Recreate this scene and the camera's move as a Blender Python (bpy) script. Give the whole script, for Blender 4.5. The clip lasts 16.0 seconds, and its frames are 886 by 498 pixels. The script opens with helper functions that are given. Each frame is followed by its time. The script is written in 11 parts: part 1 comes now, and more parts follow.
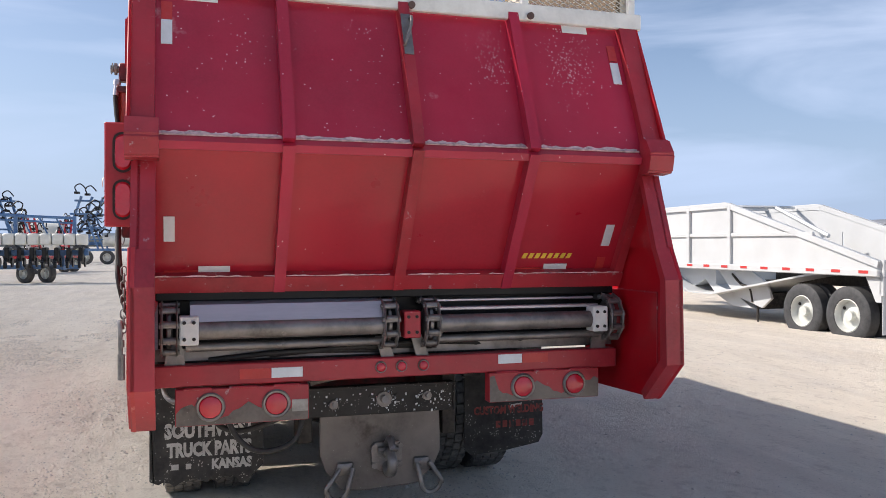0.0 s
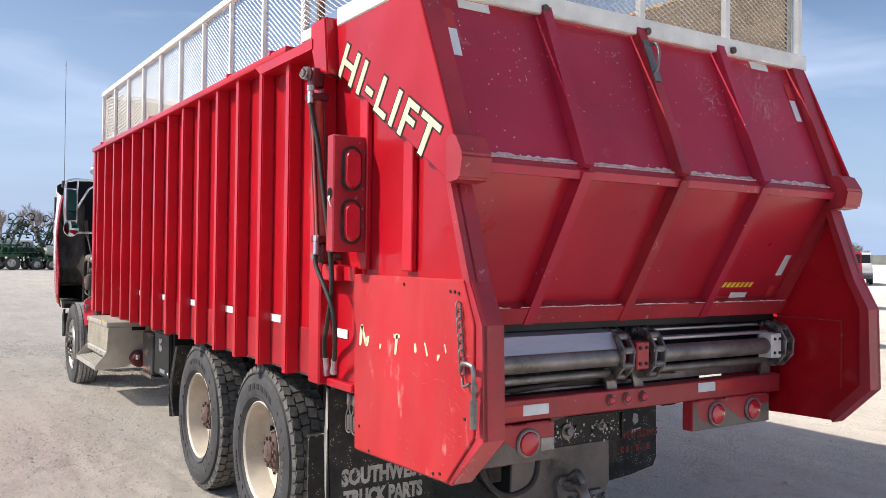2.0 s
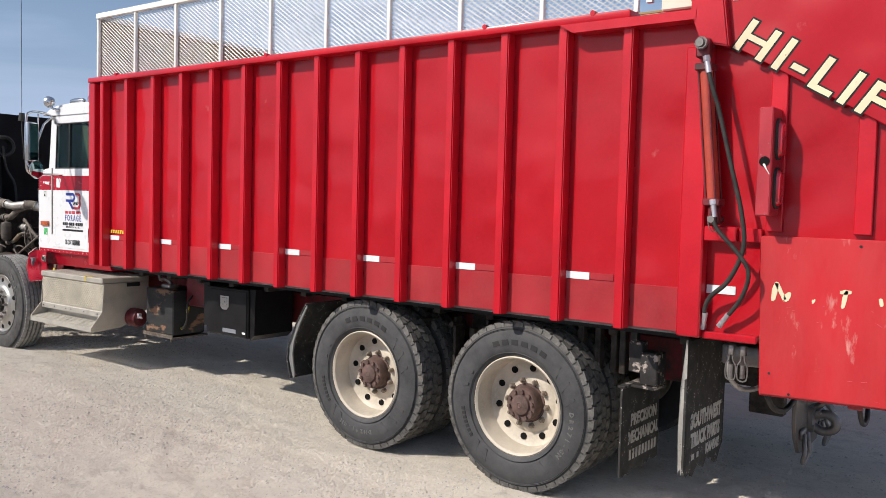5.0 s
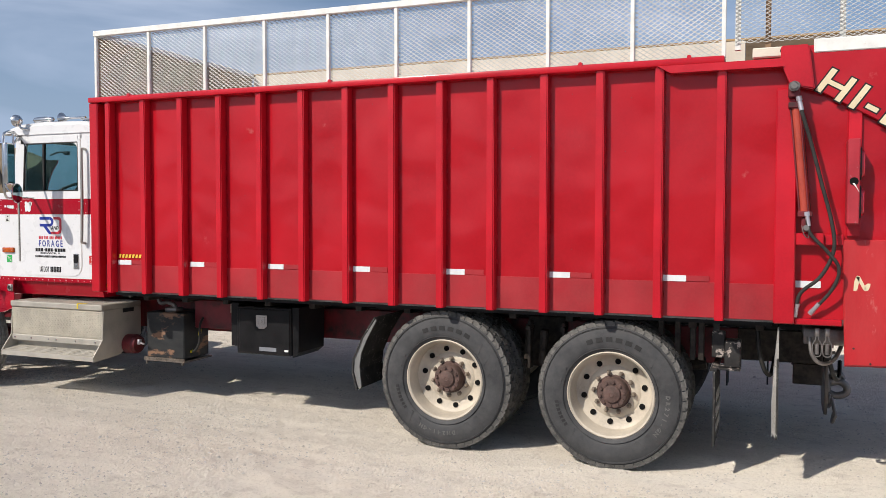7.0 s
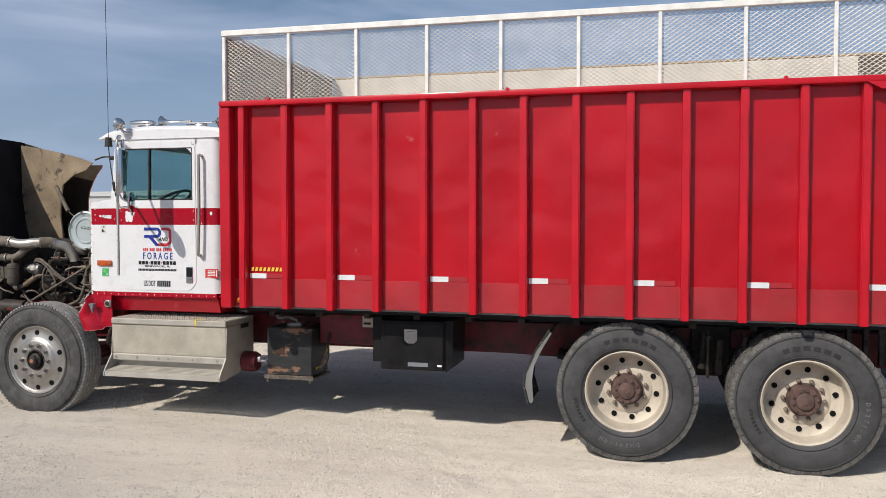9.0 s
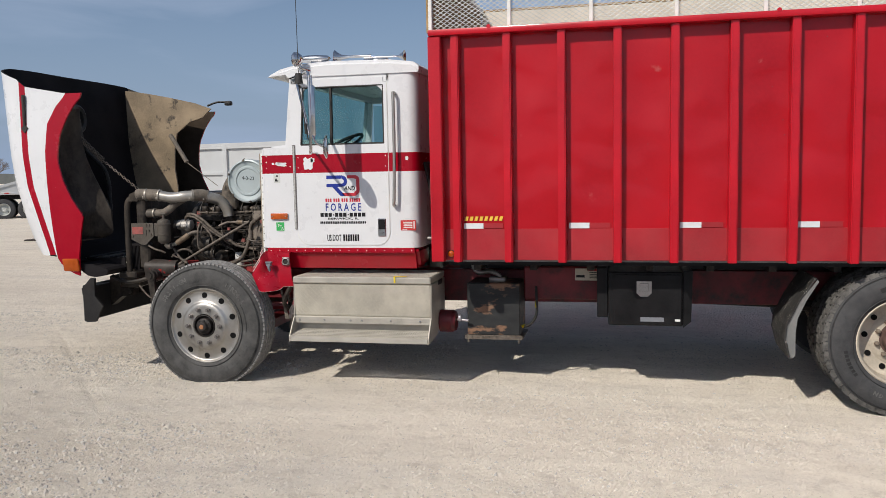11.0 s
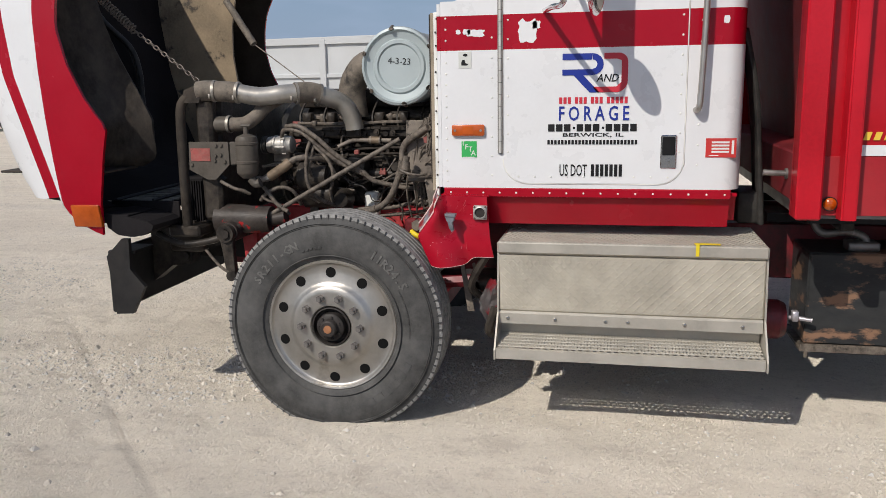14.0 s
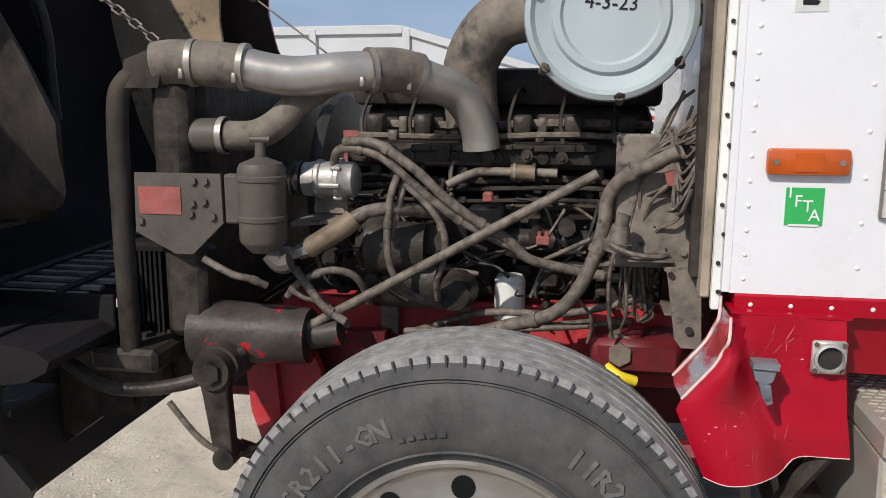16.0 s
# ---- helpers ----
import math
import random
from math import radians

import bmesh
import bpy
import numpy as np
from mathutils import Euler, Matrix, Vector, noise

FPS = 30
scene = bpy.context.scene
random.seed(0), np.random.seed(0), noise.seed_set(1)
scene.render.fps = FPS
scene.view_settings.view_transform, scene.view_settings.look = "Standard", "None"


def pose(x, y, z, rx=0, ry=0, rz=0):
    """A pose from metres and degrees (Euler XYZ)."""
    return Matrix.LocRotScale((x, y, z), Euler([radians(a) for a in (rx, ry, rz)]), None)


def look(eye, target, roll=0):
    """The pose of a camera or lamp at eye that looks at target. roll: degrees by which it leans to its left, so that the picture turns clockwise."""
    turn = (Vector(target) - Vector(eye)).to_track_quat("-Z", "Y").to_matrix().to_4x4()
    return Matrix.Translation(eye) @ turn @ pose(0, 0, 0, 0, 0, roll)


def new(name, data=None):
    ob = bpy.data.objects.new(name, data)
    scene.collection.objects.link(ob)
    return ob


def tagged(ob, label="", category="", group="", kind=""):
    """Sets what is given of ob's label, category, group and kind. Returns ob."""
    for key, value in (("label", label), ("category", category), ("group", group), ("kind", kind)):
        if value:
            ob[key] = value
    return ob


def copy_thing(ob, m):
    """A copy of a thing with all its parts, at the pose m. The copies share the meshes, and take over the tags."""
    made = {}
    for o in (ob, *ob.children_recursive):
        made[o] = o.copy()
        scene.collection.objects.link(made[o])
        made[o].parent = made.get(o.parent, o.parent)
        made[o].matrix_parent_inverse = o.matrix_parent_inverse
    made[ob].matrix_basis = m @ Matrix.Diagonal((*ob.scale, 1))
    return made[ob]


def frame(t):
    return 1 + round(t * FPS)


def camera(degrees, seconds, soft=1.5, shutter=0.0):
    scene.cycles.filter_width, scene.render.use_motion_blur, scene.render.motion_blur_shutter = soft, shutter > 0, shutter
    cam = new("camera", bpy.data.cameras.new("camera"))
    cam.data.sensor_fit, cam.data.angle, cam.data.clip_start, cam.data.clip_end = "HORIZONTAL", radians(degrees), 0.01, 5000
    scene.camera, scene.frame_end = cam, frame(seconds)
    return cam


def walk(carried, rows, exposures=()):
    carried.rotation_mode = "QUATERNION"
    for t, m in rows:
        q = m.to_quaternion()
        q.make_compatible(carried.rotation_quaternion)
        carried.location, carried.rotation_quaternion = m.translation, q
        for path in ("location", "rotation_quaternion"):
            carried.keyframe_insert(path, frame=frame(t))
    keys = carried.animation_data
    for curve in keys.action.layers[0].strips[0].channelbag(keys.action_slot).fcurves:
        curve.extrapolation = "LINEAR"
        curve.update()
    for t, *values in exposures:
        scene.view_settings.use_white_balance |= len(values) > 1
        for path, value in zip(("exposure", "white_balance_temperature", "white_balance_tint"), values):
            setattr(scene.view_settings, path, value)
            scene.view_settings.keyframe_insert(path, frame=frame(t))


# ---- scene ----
cam = camera(55.9, 16.0, soft=0.75)
METRES, EYE, TILT, LEAN, TURN = 18.8, 1.68, 0.0, 0.0, -17.8
ROWS = [
    (0.0, 0.0, 0.0, 0.0, 0.0, -0.32, -0.04),
    (0.5, -0.0289, 0.0061, 0.0006, -4.65, -0.18, -0.44),
    (1.0, -0.0584, 0.011, 0.0017, -8.88, 0.13, -0.58),
    (1.5, -0.0878, 0.0223, 0.0036, -12.11, 0.34, -0.62),
    (2.0, -0.1194, 0.0258, 0.0041, -15.04, 0.49, -0.77),
    (2.5, -0.1473, 0.0355, 0.0025, -17.96, 0.24, -0.88),
    (3.0, -0.1774, 0.0454, 0.002, -20.88, -0.37, -1.18),
    (3.5, -0.2067, 0.0561, 0.0032, -23.88, -1.05, -1.44),
    (4.0, -0.2346, 0.0716, 0.0044, -27.02, -1.56, -1.63),
    (4.2, -0.2459, 0.0767, 0.0051, -28.43, -2.13, -1.61),
    (6.3, -0.3594, 0.1353, 0.0065, -46.05, -2.26, -0.70),
    (6.5, -0.3704, 0.1409, 0.007, -47.36, -2.24, -0.49),
    (7.0, -0.3967, 0.1563, 0.0078, -50.12, -2.35, -0.07),
    (7.5, -0.4159, 0.1799, 0.0073, -52.58, -2.11, 0.06),
    (8.0, -0.4346, 0.2048, 0.0089, -54.69, -1.93, -0.03),
    (8.5, -0.4502, 0.2295, 0.0111, -56.36, -1.92, -0.08),
    (9.0, -0.4616, 0.2572, 0.011, -57.19, -2.12, 0.03),
    (9.5, -0.4759, 0.2849, 0.0113, -58.01, -2.69, 0.16),
    (10.0, -0.4835, 0.3145, 0.01, -58.79, -3.31, 0.36),
    (10.2, -0.4854, 0.3267, 0.0093, -59.07, -3.40, 0.45),
    (12.3, -0.468, 0.4524, 0.0039, -61.92, -9.40, 2.04),
    (12.5, -0.459, 0.4639, 0.0037, -62.51, -9.64, 1.95),
    (13.0, -0.4345, 0.4881, 0.0022, -62.79, -10.52, 1.67),
    (13.5, -0.4097, 0.509, 0.0003, -62.15, -10.89, 1.23),
    (14.0, -0.3849, 0.533, -0.0007, -60.6, -11.06, 0.88),
    (14.5, -0.3639, 0.5566, -0.0002, -58.93, -10.88, 0.46),
    (15.0, -0.3375, 0.5801, -0.0014, -58.37, -10.79, 0.2),
    (15.5, -0.3177, 0.6046, -0.0025, -59.54, -10.68, -0.08),
    (16.0, -0.2938, 0.6243, -0.0045, -62.58, -10.74, -0.16),
]
walk(cam, [(t, pose(0.141, -6.232, EYE, TILT, LEAN, TURN) @ pose(METRES * x, METRES * y, METRES * z, 90 + pitch, roll, yaw)) for t, x, y, z, yaw, pitch, roll in ROWS],
     exposures=[(0.0, 0.27, 6550, 13), (1.5, 0.30, 6500, 13), (2.5, 0.29, 6500, 12), (3.5, 0.17, 6500, 12), (6.5, -0.19, 6550, 11), (8.0, -0.26, 6550, 11),
                (10.0, -0.44, 6500, 11), (12.5, -0.50, 6600, 10), (14.5, -0.46, 6450, 11), (15.5, -0.38, 6400, 11), (16.0, -0.26, 6400, 11)])


# ---- world, sun ----
SUN_TO = Vector((-1.05, 0.54, 1.0)).normalized()
sun = new("sun", bpy.data.lights.new("sun", "SUN"))
sun.data.energy, sun.data.angle, sun.data.color = 4.7, radians(0.6), (1.0, 0.94, 0.85)
sun.matrix_basis = look((-30, 16, 30), Vector((-30, 16, 30)) - SUN_TO)

world = bpy.data.worlds.new("sky")
scene.world = world
world.use_nodes = True
wn, wl = world.node_tree.nodes, world.node_tree.links
sky = wn.new("ShaderNodeTexSky")
sky.sky_type, sky.sun_disc = "NISHITA", False
sky.sun_elevation, sky.sun_rotation = math.asin(SUN_TO.z), math.atan2(SUN_TO.x, SUN_TO.y)
sky.air_density, sky.dust_density, sky.ozone_density = 1.0, 2.2, 4.0
co = wn.new("ShaderNodeTexCoord")
mp = wn.new("ShaderNodeMapping")
mp.inputs["Scale"].default_value = (1.0, 1.6, 6.0)
mp.inputs["Rotation"].default_value = (0.25, 0.2, 0.5)
n1 = wn.new("ShaderNodeTexNoise")
n1.inputs["Scale"].default_value, n1.inputs["Detail"].default_value, n1.inputs["Distortion"].default_value = 2.2, 9.0, 0.5
cr = wn.new("ShaderNodeValToRGB")
cr.color_ramp.elements[0].position, cr.color_ramp.elements[1].position = 0.42, 0.70
cr.color_ramp.elements[1].color = (0.75, 0.75, 0.75, 1)
mx = wn.new("ShaderNodeMix")
mx.data_type = "RGBA"
mx.inputs["B"].default_value = (5.2, 6.1, 7.8, 1)
wl.new(co.outputs["Generated"], mp.inputs["Vector"])
wl.new(mp.outputs["Vector"], n1.inputs["Vector"])
wl.new(n1.outputs["Fac"], cr.inputs["Fac"])
wl.new(cr.outputs["Color"], mx.inputs["Factor"])
wl.new(sky.outputs["Color"], mx.inputs["A"])
# pale blue haze low over the horizon
sep = wn.new("ShaderNodeSeparateXYZ")
wl.new(co.outputs["Generated"], sep.inputs[0])
hz = wn.new("ShaderNodeMapRange")
for k_, v_ in zip(("From Min", "From Max", "To Min", "To Max"), (0.0, 0.30, 0.8, 0.0)):
    hz.inputs[k_].default_value = v_
wl.new(sep.outputs["Z"], hz.inputs["Value"])
mh = wn.new("ShaderNodeMix")
mh.data_type = "RGBA"
mh.inputs["B"].default_value = (3.8, 5.1, 7.4, 1)
wl.new(hz.outputs["Result"], mh.inputs["Factor"])
wl.new(mx.outputs["Result"], mh.inputs["A"])
wl.new(mh.outputs["Result"], wn["Background"].inputs["Color"])
wn["Background"].inputs["Strength"].default_value = 0.113


# ---- materials ----
def mat(name, base, rough=0.5, metal=0.0, var=0.12, scale=3.0, fine=60.0, bump=0.08, wear=None, wear_at=0.62, wear_scale=6.0,
        wear_soft=0.06, dust=0.0, dust_col=(0.42, 0.37, 0.30), coat=0.0, stretch=(1, 1, 1), spots=None, spot_scale=40.0, spot_at=0.12,
        wave=0.0, wave_scale=1.6, spec=None, coat_rough=0.06):
    """A surface with two scales of variation, worn patches, dust and fine relief."""
    m = bpy.data.materials.new(name)
    m.use_nodes = True
    n, l = m.node_tree.nodes, m.node_tree.links
    b = n["Principled BSDF"]
    tc = n.new("ShaderNodeTexCoord")
    mp_ = n.new("ShaderNodeMapping")
    mp_.inputs["Scale"].default_value = stretch
    l.new(tc.outputs["Object"], mp_.inputs["Vector"])
    vec = mp_.outputs["Vector"]

    def noise_tex(s, detail=5.0, rg=0.55):
        t = n.new("ShaderNodeTexNoise")
        t.inputs["Scale"].default_value, t.inputs["Detail"].default_value, t.inputs["Roughness"].default_value = s, detail, rg
        l.new(vec, t.inputs["Vector"])
        return t.outputs["Fac"]

    def ramp(src, lo, hi):
        r = n.new("ShaderNodeMapRange")
        r.inputs["From Min"].default_value, r.inputs["From Max"].default_value = lo, hi
        l.new(src, r.inputs["Value"])
        return r.outputs["Result"]

    def mixc(fac, a, c):
        k = n.new("ShaderNodeMix")
        k.data_type = "RGBA"
        for sock, v in ((k.inputs["Factor"], fac), (k.inputs["A"], a), (k.inputs["B"], c)):
            if isinstance(v, (tuple, float, int)):
                sock.default_value = (*v, 1) if isinstance(v, tuple) else v
            else:
                l.new(v, sock)
        return k.outputs["Result"]

    dark = tuple(c * (1 - 1.6 * var) for c in base)
    light = tuple(min(1, c * (1 + 1.3 * var) + 0.02 * var) for c in base)
    big, small = noise_tex(scale), noise_tex(fine, 3.0)
    col = mixc(ramp(big, 0.3, 0.7), dark, light)
    col = mixc(ramp(small, 0.35, 0.75), col, mixc(0.35, col, light))
    rgh = rough
    if dust:
        k = n.new("ShaderNodeMath")
        k.operation = "MULTIPLY"
        k.inputs[1].default_value = dust
        l.new(ramp(noise_tex(scale * 2.3, 8.0, 0.65), 0.3, 0.75), k.inputs[0])
        col = mixc(k.outputs[0], col, dust_col)
    if wear is not None:
        col = mixc(ramp(noise_tex(wear_scale, 9.0, 0.62), wear_at, wear_at + wear_soft), col, wear)
    if spots is not None:
        v = n.new("ShaderNodeTexVoronoi")
        v.inputs["Scale"].default_value = spot_scale
        l.new(vec, v.inputs["Vector"])
        gate_ = n.new("ShaderNodeMath")
        gate_.operation = "MULTIPLY"
        l.new(ramp(v.outputs["Distance"], spot_at, spot_at * 0.6), gate_.inputs[0])
        l.new(ramp(noise_tex(spot_scale * 0.23, 2.0), 0.52, 0.56), gate_.inputs[1])
        col = mixc(gate_.outputs[0], col, spots)
    l.new(col, b.inputs["Base Color"])
    rr = n.new("ShaderNodeMapRange")
    rr.inputs["To Min"].default_value, rr.inputs["To Max"].default_value = max(0.03, rgh - 0.1), min(1, rgh + 0.14)
    l.new(noise_tex(scale * 4, 6.0), rr.inputs["Value"])
    l.new(rr.outputs["Result"], b.inputs["Roughness"])
    b.inputs["Metallic"].default_value = metal
    if spec is not None:
        b.inputs["Specular IOR Level"].default_value = spec
    elif max(base) < 0.08 and not metal and not coat:
        b.inputs["Specular IOR Level"].default_value = 0.22
    b.inputs["Coat Weight"].default_value = coat
    normal = None
    if bump:
        bp = n.new("ShaderNodeBump")
        bp.inputs["Strength"].default_value, bp.inputs["Distance"].default_value = min(1.0, bump * 2), 0.004
        l.new(small, bp.inputs["Height"])
        normal = bp.outputs["Normal"]
    if wave:
        bw = n.new("ShaderNodeBump")
        bw.inputs["Strength"].default_value, bw.inputs["Distance"].default_value = 1.0, wave
        l.new(noise_tex(wave_scale, 1.5), bw.inputs["Height"])
        if normal:
            l.new(normal, bw.inputs["Normal"])
        normal = bw.outputs["Normal"]
    if normal:
        l.new(normal, b.inputs["Normal"])
        if coat:
            l.new(normal, b.inputs["Coat Normal"])
    b.inputs["Coat Roughness"].default_value = coat_rough
    return m


RED = mat("red_paint", (0.40, 0.002, 0.010), 0.34, var=0.12, scale=1.1, fine=40, bump=0.01, coat=0.38, coat_rough=0.08, spec=0.22, wave=0.055, wave_scale=1.7, dust=0.03, dust_col=(0.46, 0.10, 0.10), wear=(0.48, 0.13, 0.12), wear_at=0.68, wear_scale=4.0, wear_soft=0.12, spots=(0.20, 0.05, 0.05), spot_scale=9.0, spot_at=0.05)
# Faded dusty red, lowered to carry the cab's shadow on the front wall.
FRONT_RED = mat("faded_red_in_cab_shadow", (0.16, 0.008, 0.013), 0.6, var=0.25, scale=2.0, bump=0.05, spec=0.2, dust=0.18, dust_col=(0.28, 0.10, 0.09), wear=(0.10, 0.03, 0.03), wear_at=0.62, wear_scale=3.0, wear_soft=0.2)
RED_DULL = mat("red_paint_dusty", (0.34, 0.008, 0.016), 0.42, var=0.18, scale=2.0, bump=0.03, dust=0.12, dust_col=(0.36, 0.15, 0.13), wear=(0.50, 0.26, 0.24), wear_at=0.68, wear_scale=3.0, wear_soft=0.05)
RED_RIB = mat("red_paint_ribs", (0.47, 0.005, 0.016), 0.34, var=0.16, scale=2.0, bump=0.015, coat=0.4, coat_rough=0.12, spec=0.25, wear=(0.42, 0.14, 0.12), wear_at=0.71, wear_scale=9.0)
RED_DOOR = mat("red_paint_scuffed", (0.47, 0.010, 0.016), 0.36, var=0.10, scale=2.5, bump=0.02, coat=0.2, wear=(0.60, 0.25, 0.22), wear_at=0.605, wear_scale=8.0, wear_soft=0.10, stretch=(1, 1.4, 0.45), dust=0.10, dust_col=(0.5, 0.25, 0.22))
MAROON = mat("maroon_faded_paint", (0.40, 0.012, 0.042), 0.42, var=0.14, scale=1.6, fine=90, bump=0.02, coat=0.3, coat_rough=0.2, spec=0.3, dust=0.07, dust_col=(0.50, 0.20, 0.23), spots=(0.80, 0.62, 0.62), spot_scale=30, spot_at=0.12, wear=(0.58, 0.32, 0.33), wear_at=0.655, wear_scale=4.0, wear_soft=0.14)
GATE_RED = mat("gate_lower_red", (0.385, 0.012, 0.028), 0.3, var=0.14, scale=1.2, bump=0.01, coat=0.5, coat_rough=0.14, spec=0.3, wave=0.03, wave_scale=1.5, spots=(0.7, 0.5, 0.5), spot_scale=14, spot_at=0.05, wear=(0.52, 0.12, 0.14), wear_at=0.67, wear_scale=3.0, wear_soft=0.1)
RED_WORN = mat("red_paint_worn_steel", (0.36, 0.014, 0.026), 0.38, var=0.2, scale=3.0, bump=0.05, wear=(0.42, 0.28, 0.29), wear_at=0.645, wear_scale=22.0, wear_soft=0.07, dust=0.12, dust_col=(0.36, 0.15, 0.15))
RED_CHASSIS = mat("red_chassis_grime", (0.15, 0.006, 0.012), 0.45, var=0.3, scale=4.0, bump=0.08, wear=(0.014, 0.012, 0.011), wear_at=0.47, wear_scale=5.0, wear_soft=0.2, dust=0.06, dust_col=(0.14, 0.10, 0.085))
SCRATCH = mat("pale_scratched_paint", (0.50, 0.13, 0.14), 0.6, var=0.3, scale=20, bump=0.05)
WELD = mat("weld_bare_edge", (0.62, 0.45, 0.45), 0.5, var=0.3, scale=30, bump=0.3)
WHITE = mat("white_cab_paint", (0.72, 0.73, 0.745), 0.28, var=0.03, scale=2.0, bump=0.01, coat=0.2, dust=0.08, dust_col=(0.5, 0.44, 0.35))
WHITE_CAGE = mat("white_painted_steel", (0.74, 0.74, 0.70), 0.5, var=0.10, scale=8.0, bump=0.04, wear=(0.42, 0.30, 0.18), wear_at=0.70, wear_scale=9.0)
RUST_CAGE = mat("rusty_expanded_steel", (0.26, 0.16, 0.09), 0.8, var=0.3, scale=9.0, bump=0.1)
GALV = mat("galvanised_mesh", (0.52, 0.52, 0.49), 0.5, metal=0.3, var=0.12, scale=9.0, bump=0.0)
CREAM = mat("cream_liner_board", (0.66, 0.60, 0.50), 0.7, var=0.12, scale=2.0, bump=0.05, dust=0.25, dust_col=(0.45, 0.36, 0.24))
TAN_BOARD = mat("tan_plywood", (0.36, 0.235, 0.105), 0.8, var=0.2, scale=3.0, bump=0.1, stretch=(1, 1, 5))
CAB_RED = mat("cab_red_paint", (0.335, 0.0, 0.012), 0.22, var=0.08, scale=2.0, fine=40, bump=0.01, coat=0.05, spec=0.32, dust=0.02, dust_col=(0.5, 0.2, 0.2), wear=(0.62, 0.40, 0.40), wear_at=0.735, wear_scale=14.0, wear_soft=0.02)
RUBBER = mat("tyre_rubber", (0.046, 0.047, 0.050), 0.62, var=0.15, scale=5.0, fine=120, bump=0.06, dust=0.28, dust_col=(0.17, 0.165, 0.155))
RUBBER_TREAD = mat("tyre_tread_rubber", (0.060, 0.059, 0.057), 0.85, var=0.3, scale=9.0, fine=120, bump=0.2, dust=0.6, dust_col=(0.30, 0.285, 0.26))
RUBBER_MARK = mat("tyre_raised_marks", (0.035, 0.035, 0.035), 0.6, var=0.2, bump=0.05)
FLAP = mat("mud_flap_rubber", (0.022, 0.022, 0.022), 0.7, var=0.3, scale=6.0, bump=0.2, dust=0.26, dust_col=(0.17, 0.155, 0.135), spots=(0.36, 0.34, 0.31), spot_scale=60, spot_at=0.28)
CREAM_RIM = mat("cream_wheel_paint", (0.52, 0.46, 0.37), 0.5, var=0.18, scale=5.0, bump=0.05, wear=(0.20, 0.13, 0.09), wear_at=0.68, wear_scale=7.0, wear_soft=0.1, dust=0.2)
HUB_RUST = mat("rusty_hub_steel", (0.085, 0.046, 0.038), 0.75, var=0.35, scale=14.0, bump=0.3, dust=0.25, dust_col=(0.2, 0.15, 0.12))
NUT_DULL = mat("dull_dusty_lug_nut", (0.24, 0.20, 0.16), 0.5, metal=0.4, var=0.35, scale=20.0, bump=0.1, dust=0.35, dust_col=(0.40, 0.34, 0.27), wear=(0.14, 0.07, 0.045), wear_at=0.56, wear_scale=9.0)
HUB_DARK = mat("greasy_hub_black", (0.03, 0.026, 0.024), 0.5, var=0.3, scale=14.0, bump=0.2)
ALU = mat("polished_aluminium", (0.47, 0.45, 0.415), 0.33, metal=0.8, var=0.14, scale=6.0, bump=0.04, dust=0.35, dust_col=(0.40, 0.36, 0.30), wear=(0.27, 0.235, 0.19), wear_at=0.60, wear_scale=5.0, wear_soft=0.16)
ALU_STEP = mat("dull_aluminium_step", (0.47, 0.445, 0.39), 0.5, metal=0.5, var=0.12, scale=6.0, bump=0.04, dust=0.25, dust_col=(0.5, 0.44, 0.36))
CHROME = mat("chrome", (0.62, 0.62, 0.62), 0.14, metal=1.0, var=0.1, scale=10.0, bump=0.0, wear=(0.32, 0.31, 0.30), wear_at=0.66, wear_scale=18.0)
STEEL = mat("bare_dark_steel", (0.21, 0.195, 0.185), 0.42, metal=0.6, var=0.35, scale=7.0, bump=0.08, wear=(0.36, 0.33, 0.31), wear_at=0.62, wear_scale=8.0, dust=0.2, dust_col=(0.36, 0.33, 0.30))
STEEL_BRIGHT = mat("worn_bright_slat", (0.50, 0.47, 0.50), 0.35, metal=0.6, var=0.15, scale=4.0, bump=0.03, stretch=(0.3, 2, 2), dust=0.2, dust_col=(0.6, 0.58, 0.6), wear=(0.22, 0.12, 0.13), wear_at=0.68, wear_scale=4.0)
BLACK_STEEL = mat("black_painted_steel", (0.008, 0.008, 0.009), 0.32, var=0.25, scale=5.0, bump=0.03, spec=0.2, dust=0.04, dust_col=(0.12, 0.11, 0.10), wear=(0.15, 0.135, 0.12), wear_at=0.72, wear_scale=9.0)
BLACK_RUST = mat("black_steel_rust_patch", (0.024, 0.026, 0.028), 0.4, var=0.2, scale=3.0, bump=0.03, dust=0.12, dust_col=(0.16, 0.15, 0.13), wear=(0.24, 0.14, 0.09), wear_at=0.55, wear_scale=2.6, wear_soft=0.05, stretch=(1, 1, 2.4))
BLACK = mat("black_hose_rubber", (0.024, 0.024, 0.024), 0.5, var=0.2, scale=10, bump=0.05, dust=0.2, dust_col=(0.17, 0.15, 0.125))
GRIME = mat("oily_engine_grime", (0.012, 0.010, 0.009), 0.42, var=0.5, scale=8.0, fine=70, bump=0.25, dust=0.42, dust_col=(0.165, 0.135, 0.105), wear=(0.006, 0.005, 0.005), wear_at=0.50, wear_scale=9.0, wear_soft=0.25)
GRIME_HOSE = mat("dusty_hose", (0.045, 0.038, 0.033), 0.5, var=0.5, scale=16.0, bump=0.15, dust=0.75, dust_col=(0.30, 0.25, 0.20), wear=(0.016, 0.013, 0.011), wear_at=0.56, wear_scale=22.0, wear_soft=0.16)
